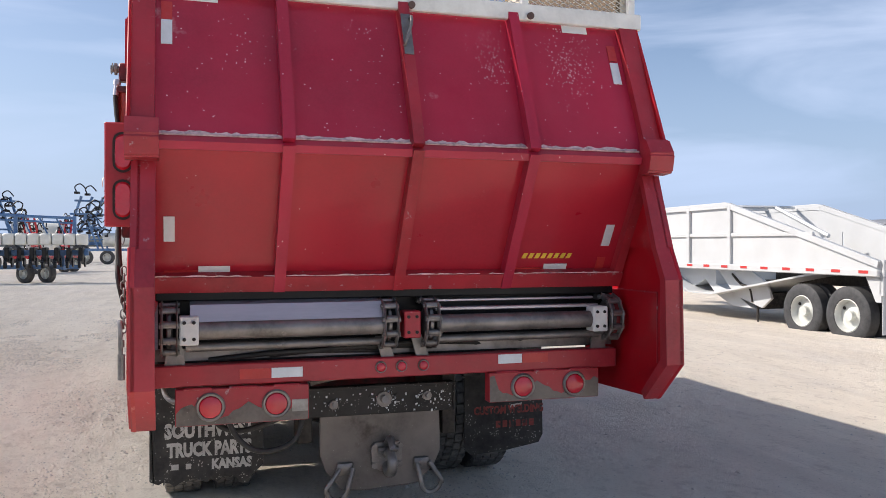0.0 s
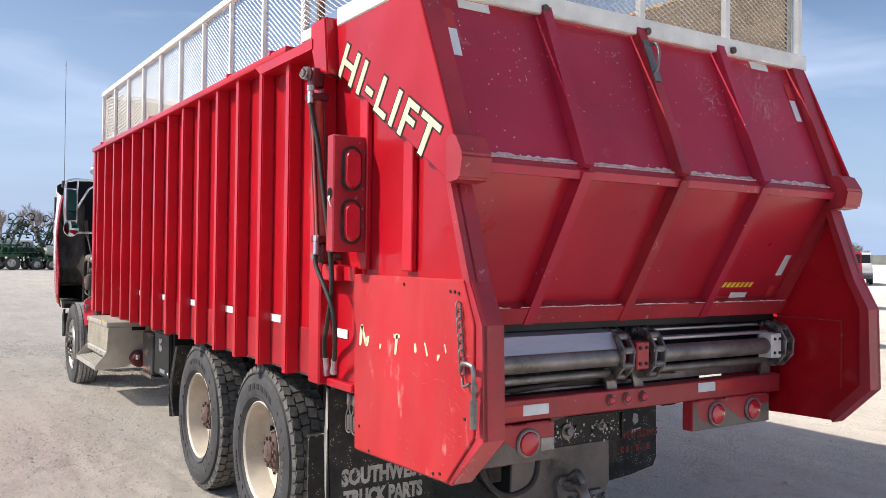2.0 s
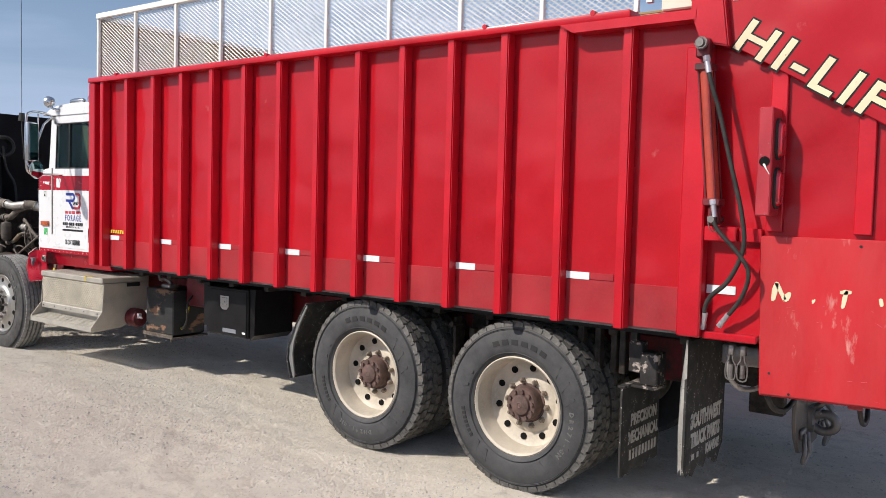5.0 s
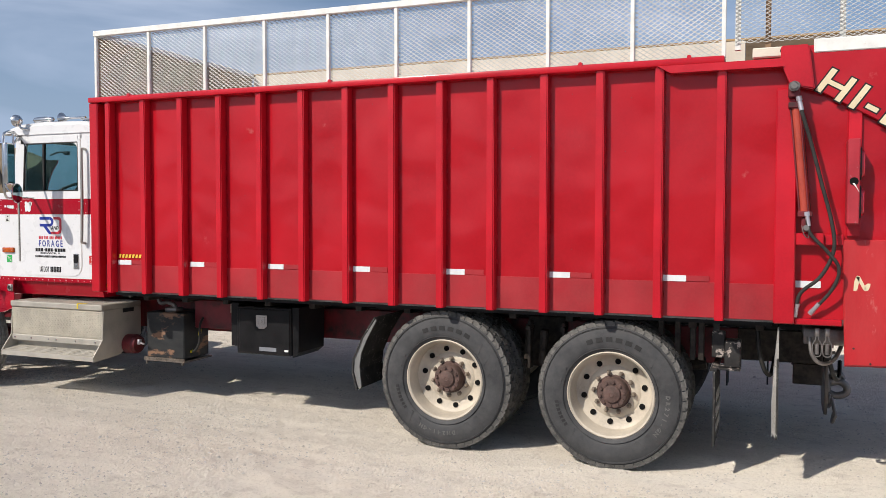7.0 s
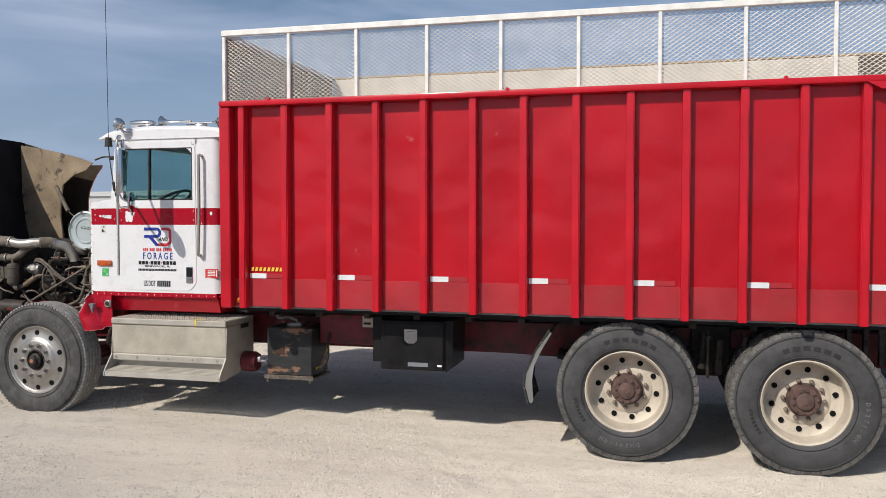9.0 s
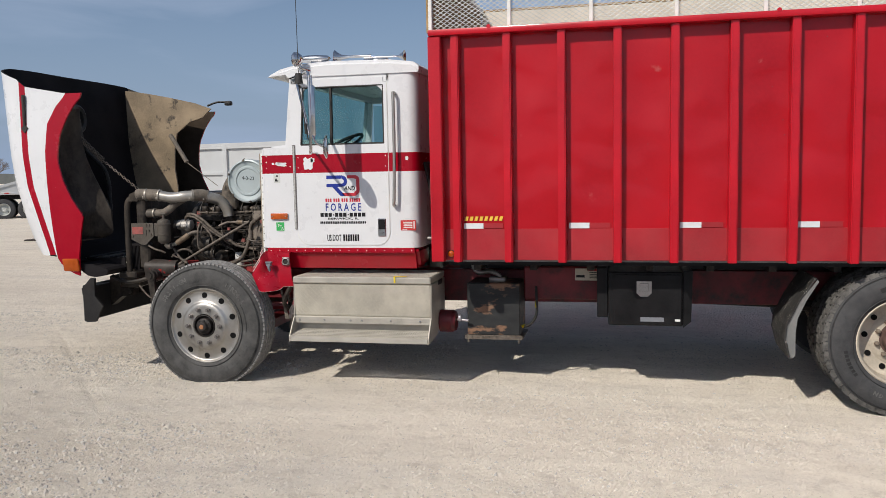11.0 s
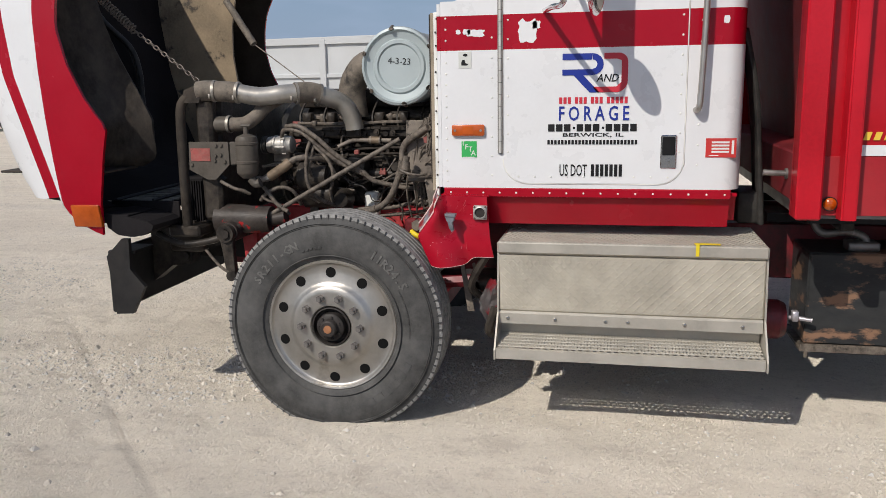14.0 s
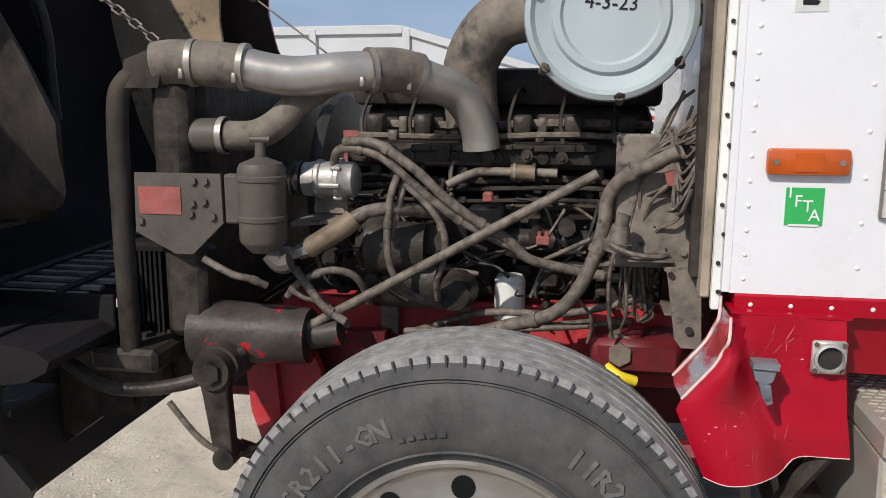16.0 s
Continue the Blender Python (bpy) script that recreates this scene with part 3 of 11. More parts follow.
def tube(bm, pts, r, seg=8, per=5, mi=0, rough_=0.0):
    """A round rod or hose along a smoothed path."""
    path = smooth_path(pts, per)
    up = Vector((0, 0, 1))
    prev, t_prev = None, None
    for i, p in enumerate(path):
        t = (path[min(i + 1, len(path) - 1)] - path[max(i - 1, 0)]).normalized()
        if t_prev is None:
            side = t.cross(up if abs(t.z) < 0.9 else Vector((1, 0, 0))).normalized()
        else:
            side = (side - t * side.dot(t)).normalized()
        t_prev = t
        oth = t.cross(side)
        rr = r[i * len(r) // len(path)] if isinstance(r, (list, tuple)) else r
        ring = [bm.verts.new(p + (side * math.cos(2 * math.pi * k / seg) + oth * math.sin(2 * math.pi * k / seg)) * rr) for k in range(seg)]
        if prev:
            for k in range(seg):
                bm.faces.new((prev[k], prev[(k + 1) % seg], ring[(k + 1) % seg], ring[k])).material_index = mi
        else:
            bm.faces.new(ring[::-1]).material_index = mi
        prev = ring
    bm.faces.new(prev).material_index = mi


def lathe(bm, prof, m=None, seg=48, mi=0, closed=False):
    """Turns a profile of (radius, x) round the x axis."""
    rings = []
    for r, h in prof:
        if r < 1e-5:
            rings.append([bm.verts.new((h, 0, 0))])
        else:
            rings.append([bm.verts.new((h, r * math.cos(2 * math.pi * k / seg), r * math.sin(2 * math.pi * k / seg))) for k in range(seg)])
    pairs = list(zip(rings, rings[1:])) + ([(rings[-1], rings[0])] if closed else [])
    fs = []
    for a, b in pairs:
        for k in range(seg):
            k2 = (k + 1) % seg
            vs = [a[k % len(a)], a[k2 % len(a)], b[k2 % len(b)], b[k % len(b)]]
            vs = list(dict.fromkeys(vs))
            if len(vs) > 2:
                fs.append(bm.faces.new(vs))
    bmesh.ops.recalc_face_normals(bm, faces=fs)
    for f in fs:
        f.material_index = mi
    vs = [v for r in rings for v in r]
    if m is not None:
        bmesh.ops.transform(bm, matrix=m, verts=vs)
    return vs


def mesh_of(name, bm, mats, smooth=None):
    me = bpy.data.meshes.new(name)
    bm.to_mesh(me)
    bm.free()
    for k in mats if isinstance(mats, (list, tuple)) else [mats]:
        me.materials.append(k)
    if smooth:
        me.shade_smooth()
        me.set_sharp_from_angle(angle=radians(smooth))
    return me


def hang(ob, parent):
    ob.parent = parent
    ob.matrix_parent_inverse = WORLD_OF.get(parent.name, Matrix()).inverted()
    return ob


WORLD_OF = {}


def thing(name, at, label, category, group="", kind=""):
    ob = new(name)
    ob.empty_display_size = 0.2
    ob.matrix_basis = Matrix.Translation(at)
    WORLD_OF[ob.name] = ob.matrix_basis.copy()
    return tagged(ob, label, category, group, kind)


def part(name, bm, mats, parent, label="", smooth=None):
    ob = new(name, mesh_of(name, bm, mats, smooth))
    hang(ob, parent)
    return tagged(ob, label) if label else ob


def islands(bm):
    """The bmesh's separate pieces, each as a bmesh of its own."""
    bm.verts.index_update()
    bm.faces.index_update()
    seen, out = set(), []
    for v in bm.verts:
        if v.index in seen:
            continue
        stack, comp = [v], []
        seen.add(v.index)
        while stack:
            u = stack.pop()
            comp.append(u)
            for e in u.link_edges:
                o = e.other_vert(u)
                if o.index not in seen:
                    seen.add(o.index)
                    stack.append(o)
        nb = bmesh.new()
        ref = {u.index: nb.verts.new(u.co) for u in comp}
        for f in {f.index: f for u in comp for f in u.link_faces}.values():
            nb.faces.new([ref[w.index] for w in f.verts]).material_index = f.material_index
        out.append(nb)
    bm.free()
    return out


def parts(name, bm, mats, parent, label="", smooth=None):
    """Each separate piece of the bmesh as a part of its own."""
    return [part(name, b, mats, parent, label, smooth) for b in islands(bm)]


def piece(name, me, m, parent, label=""):
    ob = new(name, me)
    hang(ob, parent)
    ob.matrix_basis = m
    WORLD_OF[ob.name] = m.copy()
    return tagged(ob, label) if label else ob


def single(name, bm, mats, label, category, group="", kind="", smooth=None):
    ob = new(name, mesh_of(name, bm, mats, smooth))
    return tagged(ob, label, category, group, kind)


def text_part(name, words, m, size, material, parent, label="", depth=0.002, shear=0.0, space=1.0, wide=1.0, centre=True, bold=0.0):
    cu = bpy.data.curves.new(name, "FONT")
    cu.body, cu.size, cu.extrude, cu.shear, cu.space_character = words, size, depth, shear, space
    cu.offset = bold
    cu.align_x = "CENTER" if centre else "LEFT"
    cu.resolution_u = 2
    tmp = bpy.data.objects.new(name, cu)
    scene.collection.objects.link(tmp)
    bpy.context.view_layer.update()
    me = bpy.data.meshes.new_from_object(tmp.evaluated_get(bpy.context.evaluated_depsgraph_get()))
    me.name = name
    bpy.data.objects.remove(tmp)
    me.materials.clear()
    me.materials.append(material)
    me.transform(m @ Matrix.Diagonal((wide, 1, 1, 1)))
    ob = new(name, me)
    hang(ob, parent)
    return tagged(ob, label) if label else ob


def fitted_text(name, words, m, wide, tall, material, parent, label="", depth=0.001, shear=0.0, bold=0.0, grow=0.0, space=1.0):
    """Words whose box is wide by tall, its lower left corner at the origin of m."""
    ob = text_part(name, words, Matrix(), 1.0, material, parent, label, depth=0.5, shear=shear, centre=False, bold=bold, space=space)
    lo = Vector([min(v.co[k] for v in ob.data.vertices) for k in range(3)])
    hi = Vector([max(v.co[k] for v in ob.data.vertices) for k in range(3)])
    sx, sy = (wide + 2 * grow) / (hi.x - lo.x), (tall + 2 * grow) / (hi.y - lo.y)
    ob.data.transform(m @ Matrix.Translation((-grow, -grow, 0)) @ Matrix.Diagonal((sx, sy, 2 * depth / (hi.z - lo.z), 1)) @ Matrix.Translation(-lo))
    return ob


def on_left(x, y, z, tilt=0.0):
    """A plane on the truck's left side: text runs towards the rear, seen from outside."""
    return Matrix.Translation((x, y, z)) @ Matrix(((0, 0, -1, 0), (-1, 0, 0, 0), (0, 1, 0, 0), (0, 0, 0, 1))) @ pose(0, 0, 0, 0, 0, tilt)


def on_rear(x, y, z, lean=0.0):
    """A plane that faces the rear; text runs to the truck's right."""
    return Matrix.Translation((x, y, z)) @ pose(0, 0, 0, 90 + lean, 0, 0)


def bars(bm, m, rows, mi=0, th=0.002):
    """Plain bars in place of writing: rows of (x0, x1, y0, y1) on the plane m."""
    for x0, x1, y0, y1 in rows:
        box(bm, (x0, y0, 0), (x1, y1, th), mi=mi, m=m)


# ---- ground ----
def ground_z(x, y):
    s = min(max((y - 0.3) / 5.5, 0), 1)
    s = s * s * (3 - 2 * s)
    far = min(max((math.hypot(x - 1, y - 3) - 8) / 12, 0), 1)
    z = -0.055 + 0.09 * s
    z += 0.010 * noise.noise((x * 0.9, y * 0.35, 0.3)) + 0.005 * noise.noise((x * 3.1, y * 1.6, 4.0))
    if -7 < x < 3 and -2 < y < 13:
        rough = 0.5 + 0.5 * noise.noise((x * 0.55, y * 0.3, 7.0))
        z += rough * (0.026 * noise.noise((x * 4.3, y * 3.1, 2.0)) + 0.022 * noise.noise((x * 9.0, y * 8.0, 5.0)))
        z += 0.006 * noise.noise((x * 5.0 + 0.4 * y, 3.0, y * 0.6)) * (1 - 0.6 * rough)
    # a shallow rut past the nose of the truck
    d_ = abs((x - 0.73) * 0.657 - (y - 8.68) * 0.754) + 0.02 * noise.noise((x * 3, y * 3, 0))
    if d_ < 0.05 and y > 7.2:
        z -= 0.014 * (1 - d_ / 0.05)
    return z * (1 - far) - 0.09 * far


def spaced(lo, hi):
    near = [-9 + 0.18 * k for k in range(int((lo + 9) / 0.18) + 1)]
    while near[-1] < hi:
        near.append(near[-1] + 0.045)
    while near[-1] < 18:
        near.append(near[-1] + 0.18)
    out, step = [], 0.4
    v = near[-1]
    while v < 2500:
        v += step
        out.append(v)
        step *= 1.22
    low, step, v = [], 0.4, near[0]
    while v > -2500:
        v -= step
        low.append(v)
        step *= 1.22
    return low[::-1] + near + out


gx, gy = spaced(-6.0, 2.0), spaced(-1.0, 12.0)
verts = [(x, y, ground_z(x, y) if abs(x) < 60 and abs(y) < 60 else -0.09) for y in gy for x in gx]
w = len(gx)
faces = [(j * w + i, j * w + i + 1, (j + 1) * w + i + 1, (j + 1) * w + i) for j in range(len(gy) - 1) for i in range(w - 1)]
me = bpy.data.meshes.new("ground")
me.from_pydata(verts, [], faces)
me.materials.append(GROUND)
me.shade_smooth()
tagged(new("ground", me), "pale crushed limestone lot with tyre tracks", "ground", kind="structure")

rng = random.Random(5)
sv, sf = [], []
for k in range(172000):
    if k < 160000:
        x, y = rng.uniform(-6.5, 3.5), rng.uniform(-2, 14)
        if noise.noise((x * 0.7, y * 0.4, 9)) + 0.5 * noise.noise((x * 2.6, y * 2.0, 3)) < 0.42 * rng.random() - 0.10:
            continue
        if y < 5.5 and rng.random() < 0.45:
            continue
    else:
        x, y = rng.uniform(-8, 9), rng.uniform(-5, 18)
    r = 0.0035 + 0.010 * rng.random() ** 2.6 + (0.014 * rng.random() if rng.random() < 0.012 else 0.0)
    if y > 6.2 and x < 1.0:
        r *= 1.45
    z, b0, a = ground_z(x, y) - 0.2 * r, len(sv), rng.random() * 6.28
    sx, sy, sz = r * rng.uniform(0.7, 1.5), r * rng.uniform(0.7, 1.5), r * rng.uniform(0.6, 1.15)
    for dx, dy, dz in ((1, 0.1, 0), (0.2, 1, 0), (-1, 0.2, 0), (-0.1, -1, 0), (0.3, 0.2, 1), (-0.3, -0.1, 0.9)):
        dx, dy, dz = dx * sx, dy * sy, dz * sz
        sv.append((x + dx * math.cos(a) - dy * math.sin(a), y + dx * math.sin(a) + dy * math.cos(a), z + dz))
    sf += [(b0 + i, b0 + j, b0 + q) for i, j, q in ((0, 1, 4), (1, 2, 5), (1, 5, 4), (2, 3, 5), (3, 0, 4), (3, 4, 5))]
me = bpy.data.meshes.new("gravel_stones")
me.from_pydata(sv, [], sf)
me.materials.append(STONE)
tagged(new("gravel_stones", me), "loose pale gravel chips lying on the lot", "gravel", kind="stuff")

# ---- the truck: cargo box ----
CX = 1.28                    # centre line
XL, XR = -0.015, 2.575       # outer skin of the box, left and right
truck = thing("forage_truck", (CX, 3.0, 0.0), "red forage truck with white cab, open tilted hood and ribbed box", "truck")


def mx_(x):
    return 2 * CX - x


def side_box(bm, lo, hi, right, **k):
    if right:
        lo, hi = (mx_(hi[0]), lo[1], lo[2]), (mx_(lo[0]), hi[1], hi[2])
    return box(bm, lo, hi, **k)


RIBS = [4.19 - 0.4128 * k for k in range(14)]
for right in (False, True):
    bm = bmesh.new()
    side_box(bm, (XL, -1.22, 1.36), (XL + 0.012, 4.80, 2.87), right)
    panel = part("side_wall", bm, RED, truck, "red painted sheet steel wall")
    bm = bmesh.new()
    side_box(bm, (XL - 0.004, -1.22, 1.115), (XL + 0.012, 4.80, 1.36), right, bevel=0.002)
    part("skirt_plate", bm, RED_DULL, panel, "dusty faded red lower plate")
    bm = bmesh.new()
    side_box(bm, (-0.115, -0.78, 2.852), (0.035, 4.795, 2.900), right, bevel=0.010, seg=2)
    for yb in (4.32, 2.25, 0.20, -0.55):
        cyl(bm, (mx_(-0.118) if right else -0.118, yb, 2.902), (mx_(-0.08) if right else -0.08, yb, 2.902), 0.016, seg=8)
    part("top_rail", bm, RED_RIB, panel, smooth=40)
    bm = bmesh.new()
    pts = [(-0.34, 2.852), (-0.43, 2.80), (-1.16, 2.80), (-1.16, 2.852)]
    prism(bm, pts, "x", mx_(-0.125) if right else -0.125, mx_(XL) if right else XL)
    part("rear_rail", bm, RED_RIB, panel)
    # ribs of folded channel
    bm = bmesh.new()
    a, b2, t = 0.034, 0.078, 0.0
    prof = [(-a, 0), (-a * 0.86, -b2), (a * 0.86, -b2), (a, 0)]
    vs = []
    for z in (1.105, 2.851):
        vs.append([bm.verts.new((dx, dy, z)) for dy, dx in prof])
    for k in range(4):
        k2 = (k + 1) % 4
        bm.faces.new((vs[0][k], vs[0][k2], vs[1][k2], vs[1][k]))
    bm.faces.new(vs[0])
    bm.faces.new(vs[1][::-1])
    bmesh.ops.recalc_face_normals(bm, faces=bm.faces[:])
    bmesh.ops.bevel(bm, geom=[e for e in bm.edges if abs(e.verts[0].co.z - e.verts[1].co.z) > 1], offset=0.007, segments=2, affect="EDGES")
    rib_mesh = mesh_of("rib", bm, RED_RIB, smooth=30)
    for y in RIBS[:13] + [4.593]:
        m = Matrix.Translation((XL + 0.001, y, 0))
        if right:
            m = Matrix.Translation((XR - 0.001, y, 0)) @ pose(0, 0, 0, 0, 0, 180)
        piece("rib", rib_mesh, m, panel)
    bm = bmesh.new()
    side_box(bm, (-0.10, 4.70, 1.105), (0.03, 4.80, 2.851), right, bevel=0.008)
    part("corner_post", bm, RED_RIB, panel)
    bm = bmesh.new()
    side_box(bm, (-0.10, -1.24, 1.105), (XL, -1.11, 2.66), right, bevel=0.008)
    side_box(bm, (-0.090, -1.41, 1.628), (XL, -1.24, 1.708), right, bevel=0.006)
    side_box(bm, (-0.055, -1.53, 1.630), (XL, -1.412, 1.700), right, bevel=0.004)
    side_box(bm, (-0.06, -1.53, 1.10), (XL, -1.24, 1.14), right, bevel=0.006)
    part("rear_post", bm, RED_RIB, panel)
    # weld stitches along the ribs
    bm = bmesh.new()
    r2 = random.Random(3)
    for y in RIBS[:13]:
        for k in range(9):
            z = 1.25 + 0.185 * k + r2.uniform(-0.03, 0.03)
            side_box(bm, (XL - 0.004, y - a - 0.006, z), (XL, y - a + 0.002, z + 0.035), right)
    tagged(part("weld_seam", bm, RED_RIB, panel), kind="stuff")
    if not right:
        bm = bmesh.new()
        r2 = random.Random(8)
        for k, y in enumerate([4.55, 3.73, 2.91, 2.09, 1.27, 0.44, -0.385]):
            box(bm, (XL - 0.0075, y - 0.155, 1.362), (XL - 0.0045, y, 1.405), m=None)
        parts("reflector_tape", bm, REFLECT, panel, "white reflective tape strips")
        bm = bmesh.new()
        for k, y in enumerate([4.55, 3.73, 2.91, 2.09, 1.27, 0.44, -0.385]):
            box(bm, (XL - 0.006, y - 0.31, 1.366), (XL - 0.0035, y - 0.157, 1.404))
        parts("red_tape", bm, RED_DULL, panel, "faded red reflective tape")
        bm = bmesh.new()
        box(bm, (XL - 0.006, -1.40, 1.345), (XL - 0.003, -1.245, 1.39))
        parts("reflector_tape", bm, REFLECT, panel)
        # name plate as slanted bars
        bm = bmesh.new()
        for k in range(8):
            y = 4.545 - 0.039 * k
            prism(bm, [(y, 1.425), (y - 0.024, 1.425), (y - 0.034, 1.458), (y - 0.010, 1.458)], "x", XL - 0.006, XL - 0.003)
        parts("maker_decal", bm, YELLOW, panel, "small yellow maker decal")
        bm = bmesh.new()
        cyl(bm, (-0.035, 4.655, 1.165), (XL, 4.655, 1.165), 0.03, seg=20)
        lathe(bm, [(0.0, -0.012), (0.015, -0.010), (0.026, 0.0)], Matrix.Translation((-0.035, 4.655, 1.165)), seg=20, mi=1)
        part("marker_lamp", bm, [BLACK_STEEL, LENS_AMBER], panel, "round amber marker lamp", smooth=40)
# front wall, floor, underside
bm = bmesh.new()
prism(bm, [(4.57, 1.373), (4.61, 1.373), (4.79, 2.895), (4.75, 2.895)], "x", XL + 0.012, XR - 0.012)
front_wall = part("front_wall", bm, FRONT_RED, truck, "faded dusty red front wall, cab shadow in its colour")
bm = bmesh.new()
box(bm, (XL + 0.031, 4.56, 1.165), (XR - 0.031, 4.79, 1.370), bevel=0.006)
part("front_beam", bm, FRONT_RED, front_wall, "faded red front beam with a ledge, shade in its colour")
bm = bmesh.new()
cyl(bm, (0.16, 4.79, 1.27), (0.16, 4.89, 1.275), 0.013, seg=10)
cyl(bm, (0.16, 4.79, 1.27), (0.16, 4.80, 1.27), 0.024, seg=10)
part("beam_pin", bm, STEEL, front_wall, "short steel pin", smooth=40)
bm = bmesh.new()
box(bm, (XL + 0.013, -1.9, 1.10), (XR - 0.013, 4.76, 1.16))
part("box_floor", bm, STEEL, truck)
# dark engine material here holds the shade under the floor
bm = bmesh.new()
for k in range(13):
    y = 4.5 - 0.46 * k
    box(bm, (0.28, y - 0.03, 1.0), (2.28, y + 0.03, 1.099), bevel=0.004)
parts("cross_member", bm, GRIME, truck, "floor cross members coloured dark for the shade underneath")
bm = bmesh.new()
for x in (0.86, 1.70):
    box(bm, (x - 0.05, -1.9, 0.955), (x + 0.05, 4.75, 0.999))
box(bm, (0.10, -1.1, 1.062), (0.16, 4.7, 1.1))
parts("sub_frame", bm, BLACK_STEEL, truck)


# ---- cage of expanded metal ----
def expanded(name, o, u, v, nu, nv, parent, material, wid=0.0048, thick=0.002, label=""):
    """Expanded metal sheet: zigzag strands between o, o+u and o+v; nu diamonds along, nv up."""
    o, u, v = Vector(o), Vector(u), Vector(v)
    n = u.cross(v).normalized()
    du, dv = u / nu, v / nv
    un, vn = u.normalized(), v.normalized()
    vs, fs = [], []
    for j in range(nv + 1):
        base = len(vs)
        for i in range(2 * nu + 1):
            up = 0.5 if (i + j) % 2 else -0.5
            c = o + du * (i / 2) + dv * (j + up * 0.92)
            s = max(0.0, min(1.0, (c - o).dot(vn) / v.length))
            c = c + vn * (s * v.length - (c - o).dot(vn))
            vs.append(c + vn * wid / 2 + n * thick)
            vs.append(c - vn * wid / 2 - n * thick)
        for i in range(2 * nu):
            k = base + 2 * i
            fs.append((k, k + 1, k + 3, k + 2))
    me = bpy.data.meshes.new(name)
    me.from_pydata([tuple(p) for p in vs], [], fs)
    me.materials.append(material)
    ob = new(name, me)
    hang(ob, parent)
    return tagged(ob, label) if label else ob


POSTS = [4.795 - 0.618 * k for k in range(10)]
bm = bmesh.new()
for v in box(bm, (-0.022, -0.79, 3.470), (0.022, 4.815, 3.520), bevel=0.004):
    v.co.z += 0.008 * (v.co.y - 3.0) / 1.8
cage = part("side_cage", bm, WHITE_CAGE, truck, "white steel top rail of the mesh cage")
bm = bmesh.new()
box(bm, (-0.014, -0.014, 2.901), (0.014, 0.014, 3.472), bevel=0.003)
post_mesh = mesh_of("cage_post", bm, WHITE_CAGE)
for y in POSTS:
    piece("cage_post", post_mesh, Matrix.Translation((0, y, 0)), cage)
expanded("mesh_panel", (0.018, -0.77, 2.905), (0, 5.56, 0), (0, 0, 0.565), 112, 34, cage, GALV, wid=0.0075, label="expanded steel mesh")
bm = bmesh.new()
box(bm, (XR - 0.055, -0.80, 2.90), (XR - 0.03, 4.78, 3.50))
for y in POSTS + [-1.4, -2.0]:
    box(bm, (XR - 0.03, y - 0.02, 2.90), (XR + 0.01, y + 0.02, 3.50))
part("liner_wall", bm, CREAM, truck, "cream liner boards of the far wall")
bm = bmesh.new()
box(bm, (XR - 0.055, -2.02, 2.90), (XR - 0.03, -0.802, 3.50))
part("liner_board", bm, BROWN_BOARD, truck, "dark brown board behind the rear mesh")
bm = bmesh.new()
box(bm, (XR - 0.06, -2.04, 3.501), (XR + 0.012, 4.83, 3.525), bevel=0.004)
part("liner_cap", bm, TAN_BOARD, truck, "chaff-stained tan cap board")
bm = bmesh.new()
box(bm, (0.03, 4.790, 3.478), (XR - 0.06, 4.830, 3.524), bevel=0.004)
front_cage = part("front_cage", bm, WHITE_CAGE, truck)
bm = bmesh.new()
box(bm, (0.03, 4.820, 2.901), (XR - 0.06, 4.835, 3.476))
part("front_board", bm, TAN_BOARD, front_cage, "tan board behind rusty mesh")
expanded("front_mesh", (0.03, 4.782, 2.905), (2.48, 0, 0), (0, 0, 0.565), 50, 24, front_cage, RUST_CAGE, wid=0.006, label="rusty expanded steel mesh")

# ---- the lifting rear gate ----
G_TOP, G_RIDGE, G_BOT = (-2.03, 2.90), (-2.33, 2.15), (-1.93, 1.47)


def gate_sheet(bm, a, b, x0, x1, off0, off1, mi=0):
    """A slab between two points of the gate's side line, off0..off1 outwards."""
    d = Vector((b[0] - a[0], b[1] - a[1])).normalized()
    n = Vector((-d.y, d.x))
    if n.x > 0:
        n = -n
    pts = [(a[0] + n.x * off0, a[1] + n.y * off0), (b[0] + n.x * off0, b[1] + n.y * off0),
           (b[0] + n.x * off1, b[1] + n.y * off1), (a[0] + n.x * off1, a[1] + n.y * off1)]
    return prism(bm, pts, "x", x0, x1, mi)


def gate_mat(t, x, off, lower):
    """The pose of a plane on the gate, t of the way down the upper or lower slope."""
    a, b = (G_RIDGE, G_BOT) if lower else (G_TOP, G_RIDGE)
    d = Vector((b[0] - a[0], b[1] - a[1])).normalized()
    n = Vector((-d.y, d.x))
    if n.x > 0:
        n = -n
    p = Vector((a[0] + (b[0] - a[0]) * t + n.x * off, a[1] + (b[1] - a[1]) * t + n.y * off))
    return Matrix(((1, 0, 0, x), (0, -d.x, n.x, p.x), (0, -d.y, n.y, p.y), (0, 0, 0, 1)))


